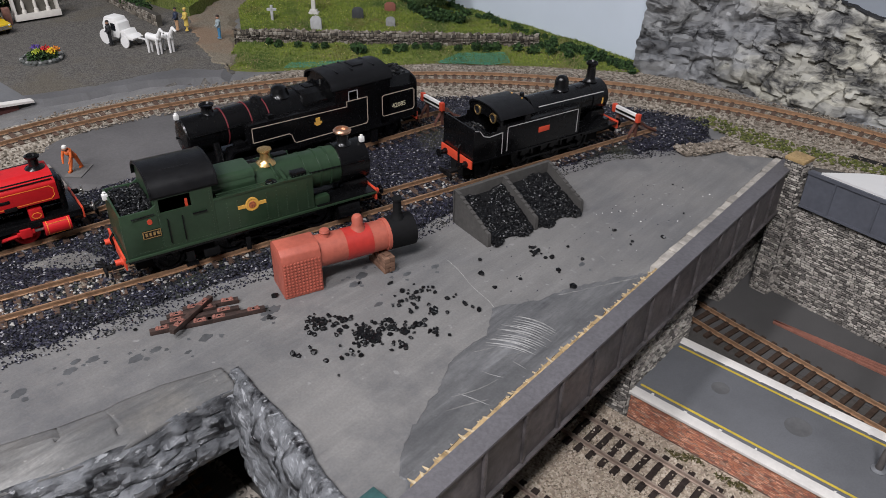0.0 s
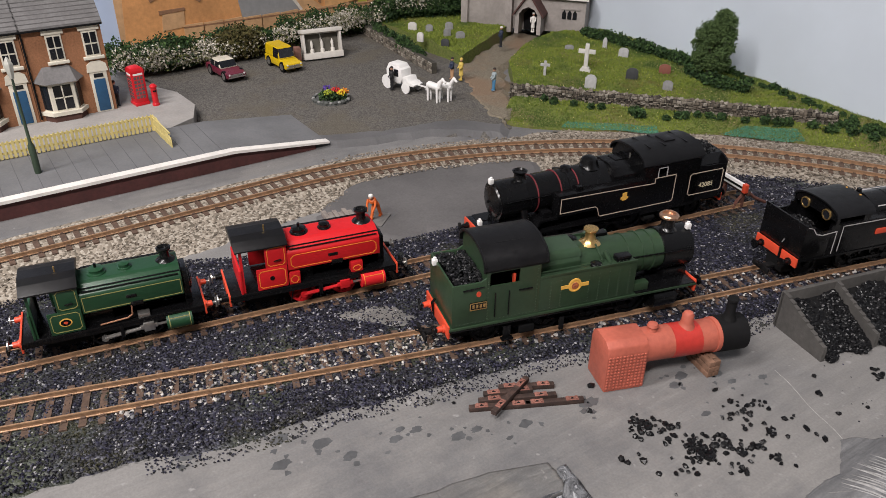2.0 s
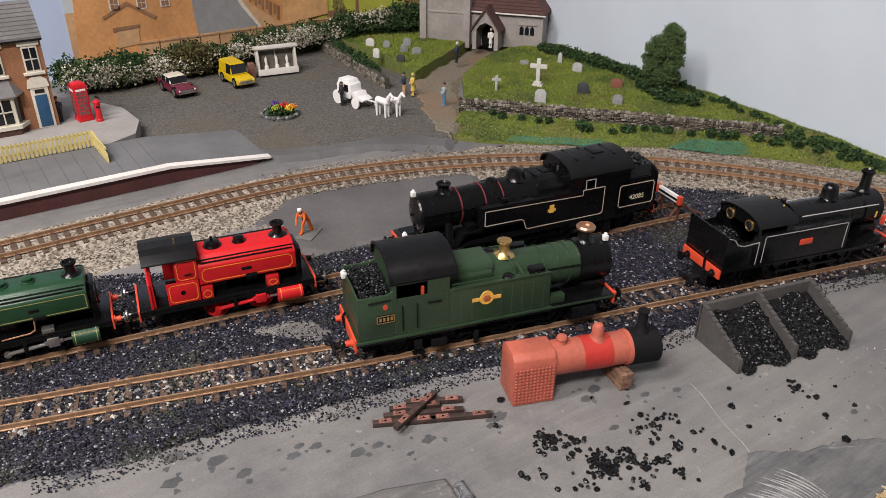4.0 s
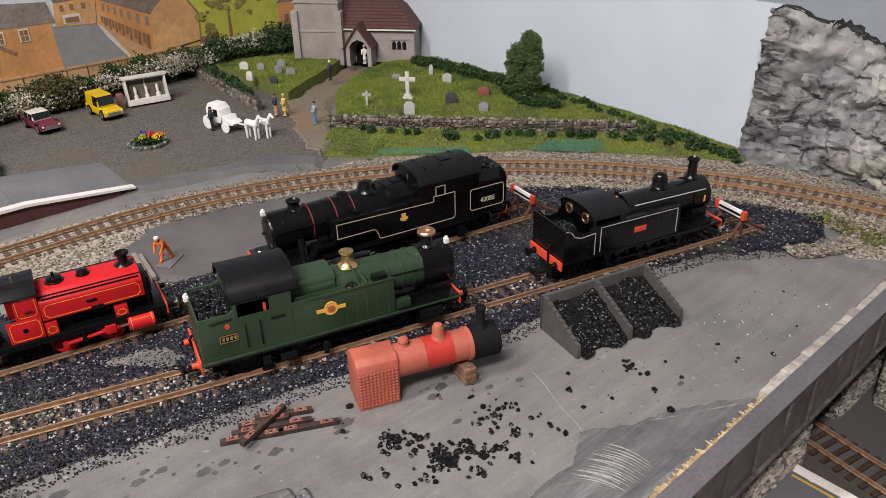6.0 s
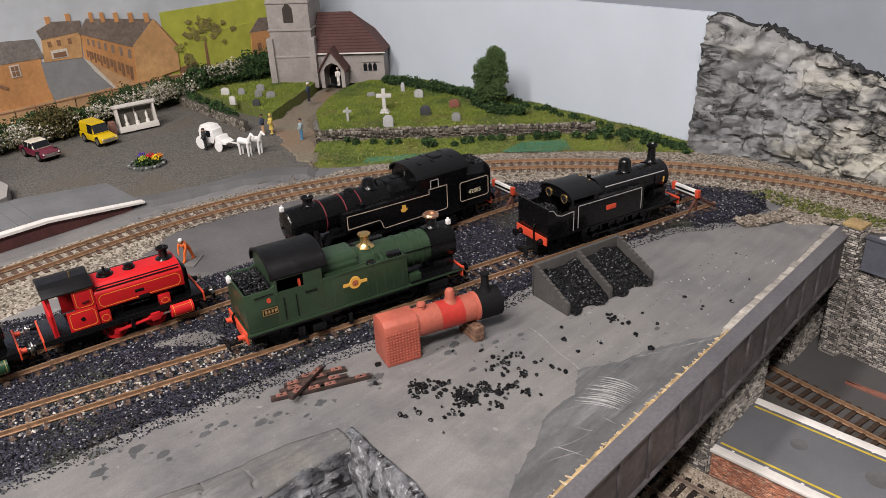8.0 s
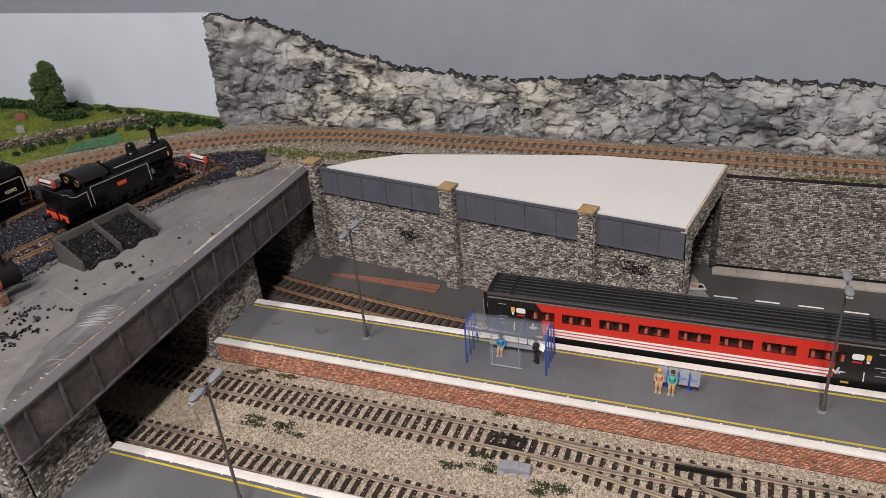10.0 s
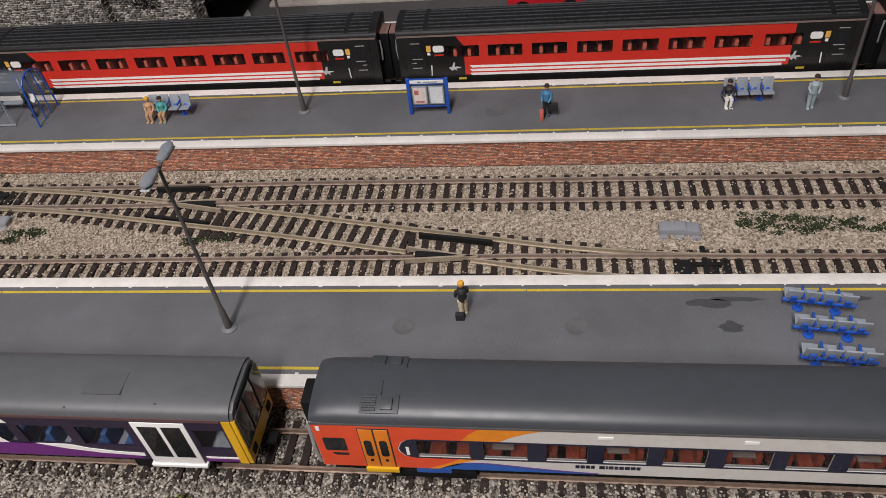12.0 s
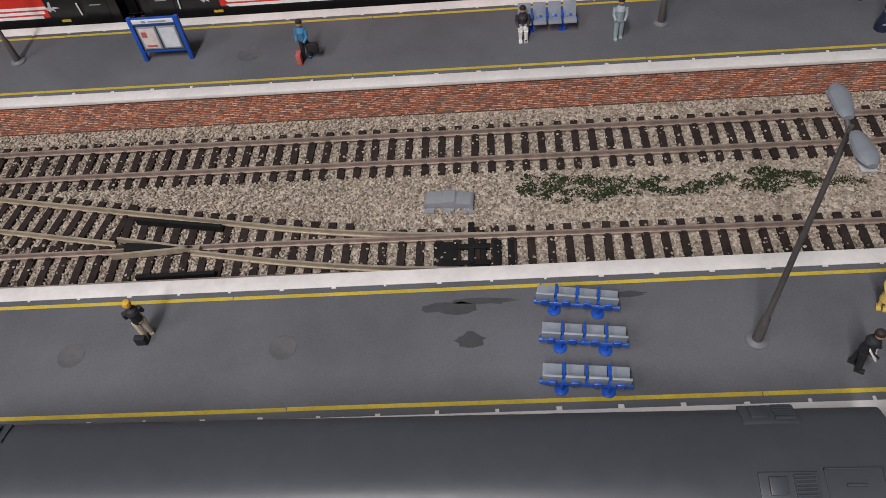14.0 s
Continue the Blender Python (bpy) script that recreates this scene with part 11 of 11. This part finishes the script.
bush_row("bushes", "dark green bushes along the foot of the sky board", [(-690, 232), (-606, 246), (-520, 250), (-430, 246), (-340, 244), (-292, 244)], 50, 3.7, LEAVES, 101, -1.5)
bush_row("bushes", "tall dark bushes between church and tree", [(-680, 226), (-640, 232), (-590, 236), (-545, 236)], 22, 6.2, LEAVES, 113)
bush_row("bushes", "dark green bushes against the verge wall", [(-552, 62), (-520, 85), (-470, 118), (-455, 143), (-425, 172), (-392, 200), (-352, 224), (-312, 240)], 24, 4.0, LEAVES, 102)
bush_row("bushes", "dense dark bushes at the end of the churchyard wall", [(-395, 222), (-350, 240), (-300, 249)], 16, 4.4, LEAVES, 103, -1.0)
bush_row("hedge", "dense green hedge behind the car park", [(-850, -230), (-842, -150), (-846, -60), (-862, 30), (-850, 110), (-838, 165)], 46, 15, LEAVES, 104, 4)
bush_row("hedge", "white blossoming hedge behind the car park", [(-836, -225), (-828, -190), (-832, -160)], 16, 14, LEAVES, 105, 6)
bush_row("blossom", "white blossom on the hedge", [(-826, -228), (-820, -190), (-822, -150), (-826, -100)], 30, 11, BLOSSOM, 106, 7, 150, 1.2)
bush_row("hedge", "olive brown hedge stretch beside the van", [(-830, -135), (-832, -95)], 9, 15, LEAVES_BROWN, 107, 6)
bush_row("blossom", "white blossom spilling over the hedge", [(-830, -70), (-838, -20), (-842, 10), (-850, 40), (-848, 100), (-840, 150)], 34, 10, BLOSSOM, 108, 12, 120, 1.2)
bush_row("bushes", "low dark ivy along the car park wall", [(-850, 50), (-790, 44), (-720, 36)], 16, 6, LEAVES, 109, 6)


def tree(x, y):
    t = thing("tree", "rounded green model tree with a dark hollow trunk", "tree", pose(x / 1000, y / 1000, gz(x, y) / 1000))
    bm = B()
    lathe(bm, [(4, -2), (3, 6), (2.4, 16), (1.6, 30), (0.8, 44)], seg=10)
    part("trunk", bm, mat("bark_dark", (0.03, 0.024, 0.018), 0.9, 0, 0.3), t)
    for k in range(7):
        a = 2.4 * k
        part("limb", rod(B(), [(0, 0, 14 + 3 * k), (7 * math.cos(a), 5 * math.sin(a), 22 + 3.4 * k), (14 * math.cos(a), 9 * math.sin(a), 27 + 3.6 * k)], 0.8, 6), MATS["bark_dark"], t)
    rr = random.Random(5)
    blobs = []
    for z, r, n in ((16, 12, 8), (22, 17, 11), (31, 18.5, 12), (40, 17.5, 11), (48, 13, 9), (55, 8, 6), (61, 4.5, 4)):
        for k in range(n):
            a = 2 * math.pi * k / n + rr.uniform(-0.3, 0.3)
            if k % 2:
                blobs.append((0.45 * r * math.cos(a) + (7 if z > 48 else 3 if z > 40 else 0), 0.2 * r * math.sin(a), z, 6.5, 5, 6))
            blobs.append((r * math.cos(a) + (7 if z > 48 else 3 if z > 40 else 0), r * 0.5 * math.sin(a), z + rr.uniform(-3, 3), 5 * rr.uniform(0.7, 1.3), 4.5, 5))
    leafage("crown", blobs, LEAVES_TREE, 111, t, "clumped green foam foliage", "", 0.85, 620)
    return t


tree(-505, 219)
bush_row("bushes", "dark bushes round the foot of the tree", [(-520, 216), (-490, 210), (-468, 222)], 9, 6.5, LEAVES, 112)


def blades(name, polys, density, label, seed, height=(0.8, 2.0), z=None, keep=None):
    rng = np.random.default_rng(seed)
    got = []
    for poly in polys:
        xs, ys = zip(*poly)
        n = int((max(xs) - min(xs)) * (max(ys) - min(ys)) * density)
        x, y = rng.uniform(min(xs), max(xs), n), rng.uniform(min(ys), max(ys), n)
        ok = inside(poly, x, y)
        got.append(np.stack([x[ok], y[ok]], -1))
    p = np.concatenate(got)
    n = len(p)
    h = (U + grass_height(p[:, 0], p[:, 1])) if z is None else np.full(n, z)
    a = rng.uniform(0, 2 * np.pi, n)
    w = rng.uniform(0.35, 0.7, n)
    dx, dy = np.cos(a) * w, np.sin(a) * w
    tip = rng.uniform(*height, n)
    v = np.zeros((n, 3, 3))
    v[:, 0] = np.column_stack([p[:, 0] - dx, p[:, 1] - dy, h - 0.2])
    v[:, 1] = np.column_stack([p[:, 0] + dx, p[:, 1] + dy, h - 0.2])
    v[:, 2] = np.column_stack([p[:, 0] + rng.normal(0, 0.7, n), p[:, 1] + rng.normal(0, 0.7, n), h + tip])
    return raw(name, v.reshape(-1, 3), np.arange(3 * n).reshape(-1, 3), GRASS, None, label, "stuff", "grass")


blades("grass", [YARD, YARD_WEST], 1.1, "short bright green static grass in the churchyard", 121)
blades("grass", [VERGE], 1.0, "short green static grass on the bank", 122)
strewn("daisies", [YARD, YARD_WEST, VERGE], 0.008, 0.42, lambda x, y: U + grass_height(x, y) + 1.2, mat("daisy_yellow", (0.6, 0.52, 0.2), 0.8), 123, "tiny pale yellow flowers in the grass", "flowers")
TURQ = islands("turquoise_flock", [(0.06, 0.2, 0.13), (0.1, 0.28, 0.18), (0.05, 0.16, 0.1)], 0.95)
strewn("flock", [[(-506, 40), (-470, 80), (-452, 98), (-464, 108), (-496, 74), (-514, 52)], [(-424, 140), (-392, 165), (-376, 184), (-392, 194), (-420, 165)]], 2.6, 0.5, lambda x, y: U + grass_height(x, y) + 0.3, TURQ, 124, "turquoise green flock along the bank", "flock")

# ---- printed card of the town behind the hedge: flat, in layers ----
card = thing("backdrop_town", "flat printed card of brown town houses and a lane", "backdrop", kind="structure")


def printed(name, pts, layer, material, label=""):
    bm = B()
    prism(bm, pts, "x", -898.5 + 0.3 * layer, -897.6 + 0.3 * layer + 0.3)
    return part(name, bm, material, card, label)


C_TAN = mat("print_tan", (0.5, 0.3, 0.15), 0.8, 0, 0.12, 200, 0.25, 24)
C_ORANGE = mat("print_orange", (0.56, 0.27, 0.1), 0.8, 0, 0.12, 250, 0.25, 24)
C_BROWN = mat("print_brown", (0.24, 0.125, 0.065), 0.8, 0, 0.15, 250, 0.2, 30)
C_ROOF = mat("print_roof", (0.24, 0.18, 0.14), 0.8, 0, 0.12, 300)
C_ROAD = mat("print_road", (0.24, 0.24, 0.24), 0.8, 0, 0.08, 250)
C_GREEN = mat("print_green", (0.42, 0.44, 0.06), 0.8, 0, 0.12, 60)
C_SLATE_FRONT = mat("print_front_slate", (0.21, 0.185, 0.165), 0.8, 0, 0.25, 300, 0.3, 60)
C_WIN = mat("print_window", (0.6, 0.55, 0.48), 0.7)
printed("ground_print", [(-215, 80), (215, 80), (215, 150), (-215, 150)], 0, C_TAN)
printed("house_wall", [(-212, 84), (-205, 165), (-87, 164), (-85, 101), (-85, 84)], 2, C_ORANGE)
printed("house_roof", [(-206, 163), (-200, 192), (-88, 183), (-83, 162)], 3, C_SLATE_FRONT)
printed("gable_edge", [(-181, 143), (-155, 156), (-127, 138), (-129, 135), (-155, 152), (-180, 140)], 4, C_BROWN)
printed("gable_door", [(-172, 110), (-148, 112), (-147, 128), (-170, 127)], 4, C_TAN)
printed("gable_shadow", [(-173, 127), (-146, 129), (-146, 132), (-173, 131)], 5, C_BROWN)
for a, z in ((-145, 147), (-121, 147), (-172, 148)):
    printed("window_frame", [(a, z), (a + 10, z), (a + 10, z + 13), (a, z + 13)], 4, C_WIN)
    for k in range(2):
        for j in range(2):
            printed("window_pane", [(a + 1.2 + 4 * k, z + 1.2 + 5.6 * j), (a + 4.6 + 4 * k, z + 1.2 + 5.6 * j), (a + 4.6 + 4 * k, z + 6 + 5.6 * j), (a + 1.2 + 4 * k, z + 6 + 5.6 * j)], 5, C_BROWN)
C_SLATE = mat("print_slate", (0.2, 0.155, 0.125), 0.8, 0, 0.25, 300, 0.3, 60)
C_AMBER = mat("print_amber", (0.58, 0.33, 0.14), 0.8, 0, 0.14, 150, 0.25, 30)
C_LEAF = mat("print_leaf", (0.23, 0.2, 0.06), 0.8, 0, 0.3, 300, 0.4, 90)
C_LEAF_PALE = mat("print_leaf_pale", (0.33, 0.31, 0.07), 0.8, 0, 0.3, 300, 0.4, 90)
printed("sky_print", [(-215, 150), (215, 150), (215, 240), (-215, 240)], 0, mat("print_sky", (0.5, 0.53, 0.56), 0.8, 0, 0.05, 60, 0.15, 12))
printed("meadow_print", [(60, 84), (215, 84), (215, 190), (60, 190)], 1, C_GREEN)
printed("lane_print", [(-88, 158), (-42, 156), (-33, 138), (-13, 114), (-30, 111), (-83, 108), (-87, 130)], 3, C_ROAD)
printed("kerb_print", [(-42, 155), (-37, 152), (-4, 115), (-14, 112), (-33, 138)], 4, C_WIN)
printed("pavement_print", [(-37, 152), (15, 114), (4, 110), (-10, 111)], 4.5, C_TAN)
printed("shop_wall", [(-81, 182), (-38, 184), (-42, 155), (-84, 157)], 4, C_AMBER)
printed("shop_roof", [(-84, 191), (-66, 198), (-35, 195), (-37, 183), (-81, 181)], 5, C_SLATE)
printed("shop_front", [(-75, 159), (-57, 158.5), (-57, 168), (-75, 168)], 5, C_WIN)
printed("shop_window", [(-73, 160), (-59, 159.5), (-59, 165), (-73, 165)], 6, C_BROWN)
for a in (-76, -66, -54):
    printed("shop_upper_window", [(a, 172), (a + 4, 172), (a + 4, 178), (a, 178)], 5, C_BROWN)
for a in (-72, -50):
    printed("chimney_print", [(a, 195), (a + 5, 195), (a + 5, 204), (a, 204)], 4, C_ORANGE)
printed("terrace_wall", [(15, 113), (20, 158), (-38, 181), (-40, 153)], 5, C_ORANGE)
printed("terrace_roof", [(18, 156), (50, 184), (-28, 196), (-41, 181)], 6, C_SLATE)
printed("terrace_end", [(15, 113), (72, 119), (74, 150), (50, 184), (19, 158)], 7, C_AMBER)
printed("gable_verge", [(50, 184), (52, 182.5), (76, 149), (73, 149)], 8, C_BROWN)
for u in (0.08, 0.25, 0.41, 0.55, 0.67, 0.78, 0.87):
    w = 0.062 * (1 - 0.55 * u)
    for lo, hi, name in ((0.62, 0.86, "terrace_window"), (0.04, 0.4, "terrace_door"), (0.14, 0.4, "terrace_window")):
        e = u + (0.08 * (1 - 0.5 * u) if lo == 0.14 else 0)
        foot = [(15 - 55 * t, 113 + 40 * t) for t in (e, e + w)]
        eave = [(20 - 58 * t, 158 + 23 * t) for t in (e, e + w)]
        q = [(f[0] + (g[0] - f[0]) * h, f[1] + (g[1] - f[1]) * h) for h, pair in ((lo, 0), (hi, 1)) for f, g in (list(zip(foot, eave)) if pair == 0 else list(zip(foot, eave))[::-1])]
        printed(name, q, 6, C_BROWN if lo != 0.62 else C_ROOF)
for u in (0.1, 0.34, 0.56, 0.76, 0.92):
    x, z = 50 - 78 * u, 183 + 12 * u
    printed("chimney_print", [(x - 3, z - 3), (x + 3 - 2 * u, z - 3), (x + 3 - 2 * u, z + 8), (x - 3, z + 8)], 7, C_ORANGE)
printed("field_print", [(89, 156), (190, 160), (190, 100), (87, 104)], 4, C_GREEN)
printed("wall_print", [(70, 100), (100, 100), (96, 124), (72, 121)], 5, C_BROWN)
printed("trunk_print", [(110, 112), (115, 112), (114.5, 146), (111.5, 146)], 5, C_BROWN)
rt = random.Random(31)
for n in range(64):
    y, z, r = rt.gauss(116, 15), rt.gauss(161, 7), rt.uniform(2.2, 5.2)
    if n > 46:
        y, z = rt.choice(((80, 130), (88, 124), (152, 112), (166, 108), (78, 146))) + np.array((rt.gauss(0, 4), rt.gauss(0, 3)))
    printed("foliage_print", [(y + r * rt.uniform(0.5, 1.15) * math.cos(2 * math.pi * i / 11), z + 0.8 * r * rt.uniform(0.5, 1.15) * math.sin(2 * math.pi * i / 11)) for i in range(11)], 6 + 0.03 * n, C_LEAF if n % 3 else C_LEAF_PALE)
printed("far_house", [(177, 104), (181, 148), (211, 148), (211, 108)], 8.5, C_ORANGE)
printed("far_house_roof", [(179, 147), (196, 164), (215, 162), (213, 146)], 9, C_SLATE)
printed("far_house_window", [(188, 122), (194, 122), (194, 132), (188, 132)], 9, C_BROWN)
for k in range(16):
    y0 = -150 + 22 * k
    printed("fence_print", [(y0, 88), (y0 + 20.6, 88), (y0 + 20.6, 114.5 + (k % 3) * 0.5), (y0, 114)], 10, C_TAN)
printed("fence_rail", [(-150, 111), (205, 112), (205, 113.4), (-150, 112.4)], 11, C_BROWN)

# ---- loose ballast and weeds ----
WEEDS = islands("olive_weeds", [(0.018, 0.028, 0.01), (0.035, 0.05, 0.017), (0.025, 0.036, 0.013), (0.05, 0.062, 0.024)], 0.9)
def clear_of_rails(x, y):
    ok = np.ones(len(x), bool)
    for t in (T1Y, T2Y, T3Y):
        for d in (8.8, -8.8):
            ok &= abs(y - t - drift(x, t) - d) > 1.3
    return ok


strewn("ballast_stones", [[(-190, -150.6), (770, -139), (770, -35.5), (-190, -35.5)]], 0.9, 0.68, 0.1, CREAM_STONES, 201, "loose cream ballast stones between the platforms", "ballast", None, clear_of_rails, 0.9)
strewn("ballast_stones", [[(-150, t - 15), (770, t - 15), (770, t + 15), (-150, t + 15)] for t in (T1Y, T2Y)], 0.055, 0.62, 1.8, CREAM_STONES, 211, "cream ballast stones spilled over the sleepers", "ballast", None, clear_of_rails, 0.2)
strewn("ballast_stones", [[(150, T3Y - 19), (790, T3Y - 19), (790, T3Y - 10), (150, T3Y - 10)]], 0.3, 0.7, 1.9, GREY_STONES, 212, "grey ballast stones spilled over the sleeper ends", "ballast", None, clear_of_rails, 0.3)
strewn("ballast_stones", [[(150, -330), (790, -330), (790, -208), (150, -208)]], 0.85, 0.66, 0.1, GREY_STONES, 202, "loose grey ballast stones in front of the railcars", "ballast", None, clear_of_rails, 0.9)
strewn("ballast_stones", [BAND[:len(BAND) // 2][12:62] + BAND[len(BAND) // 2:][-62:-12]], 0.26, 0.85, U + 2.5, LOOP_STONES, 203, "loose pale ballast stones along the loop line", "ballast", None, None, 0.7)
strewn("gravel_stones", [INNER_GRAVEL], 0.09, 0.85, U + 0.9, LOOP_STONES, 204, "loose pale gravel between yard and loop line", "gravel", None, lambda x, y: (x < 640) & (y > -400), 0.6)


def clear_of_yard(x, y):
    ok = (y > -410) & (y < 240)
    for a, s in ((Y1A, Y1S), (Y2A, Y2S)):
        ang = math.atan(s)
        along = (x - a[0]) * math.sin(ang) + (y - a[1]) * math.cos(ang)
        off = (x - a[0]) * math.cos(ang) - (y - a[1]) * math.sin(ang) - np.interp(along, *zip(*(Y1D if s == Y1S else Y2D)))
        for d in (8.8, -8.8):
            ok &= abs(off - d) > 1.4
    return ok


strewn("ash_stones", [ASH_LINE], 0.85, 0.66, U + 1.55, ASH_STONES, 205, "loose blue-black ash and clinker in the yard", "ash", None, clear_of_yard, 0.9)
MIXED = islands("mixed_clinker", [(0.006, 0.006, 0.009), (0.3, 0.29, 0.28), (0.015, 0.015, 0.025), (0.12, 0.12, 0.13), (0.01, 0.01, 0.014), (0.45, 0.43, 0.4), (0.03, 0.03, 0.05), (0.02, 0.02, 0.032)], 0.55)
strip = [yard_point(Y1A, Y1S, s) for s in range(-220, 281, 20)]
strewn("clinker", [offset_line(strip, 13) + offset_line(strip, -15)[::-1]], 0.2, 1.05, U + 2.2, MIXED, 208, "coarser pale and black clinker round the near siding", "ash", None, clear_of_yard, 0.8)
strip = [yard_point(Y1A, Y1S, s) for s in range(-220, -19, 20)]
strewn("clinker", [offset_line(strip, 7) + offset_line(strip, -7)[::-1]], 0.1, 1.05, U + 2.0, LOOP_STONES, 218, "pale stones between the rails of the near siding", "ash", None, clear_of_yard, 0.7)
strip = [yard_point(Y2A, Y2S, s) for s in range(-420, 121, 20)]
strewn("clinker", [offset_line(strip, 13) + offset_line(strip, -13)[::-1]], 0.14, 0.95, U + 2.2, ASH_STONES, 209, "coarser black clinker round the far siding", "ash", None, clear_of_yard, 0.8)
strewn("ash_fringe", [[(x + 1, y) for x, y in [(x - 5, y) for x, y in ASH_LINE[2:16]]] + [(x + 9, y - 3) for x, y in ASH_LINE[2:16]][::-1]], 0.55, 0.5, U + 0.3, ASH_STONES, 206, "ash grains scattered past the yard's edge", "ash", None, None, 0.3)
strewn("moss", [[(-205, 180), (-150, 172), (-110, 178), (-60, 186), (-60, 198), (-140, 196), (-200, 200)], [(300, 206), (420, 206), (420, 212), (300, 214)], [(430, 206), (640, 206), (640, 213), (430, 212)]], 0.25, 1.2, U + 1.0, islands("moss_clumps", [(0.09, 0.1, 0.02), (0.14, 0.15, 0.04), (0.06, 0.07, 0.02)], 0.95), 207, "olive moss along the gravel edge", "moss", None, None, 0.8)
for n, (x, y, r) in enumerate(((576, -87, 8), (584, -82, 7), (600, -92, 7), (615, -89, 8), (640, -90, 7), (668, -84, 7), (676, -92, 6), (705, -88, 9), (593, -90, 9), (607, -84, 6), (623, -86, 8), (655, -88, 9), (687, -86, 8), (286, -96, 7), (104, -93, 5), (120, -87, 6), (164, -98, 4), (172, -91, 4), (275, -99, 4), (297, -96, 7), (-52, -89, 6), (-46, -93, 5), (-19, -93, 7), (-26, -88, 4), (119, -80, 5), (167, -94, 6))):
    rr = random.Random(n)
    leafage("weeds", [(x + rr.uniform(-r, r) * 1.6, y + rr.uniform(-3, 3), 0.6, 4.2, 2.2, 0.8) for _ in range(6)], WEEDS, 210 + n, None, "dark green weeds growing in the ballast", "weeds", 0.7, 190, "stuff")
for n, (x, y) in enumerate(((119, -37.5), (-83, -42), (-76, -38), (-56, -40), (-49, -39))):
    leafage("weeds", [(x, y, 0.8, 6, 2, 1.2)], LEAVES_BROWN, 240 + n, None, "dark dead weeds at the platform foot", "weeds", 0.9, 240, "stuff")
for n, (x, y, r) in enumerate(((314, -262, 12), (322, -257, 8), (366, -262, 9), (405, -259, 6), (484, -259, 10), (500, -264, 9), (537, -251, 5), (592, -254, 9), (610, -256, 8), (628, -255, 7))):
    leafage("grass_tuft", [(x, y, 1.5, r, r * 0.5, 3)], MATS["moss_clumps"], 250 + n, None, "olive green grass tuft in the grey ballast", "grass", 1.4, 420, "stuff")
strewn("paint_specks", [[(-186, -30), (-138, -20), (-136, 105), (-172, 112)]], 0.004, 0.4, U + 0.15, WHITE, 231, "small white specks dropped on the grey deck", "specks", None, None, 0.1)
strewn("stray_ash", [[(-215, -60), (-150, -100), (-138, 20), (-160, 118), (-190, 118), (-178, 20)]], 0.008, 0.4, U + 0.15, ASH_STONES, 232, "stray ash grains on the grey deck", "ash", None, None, 0.1)
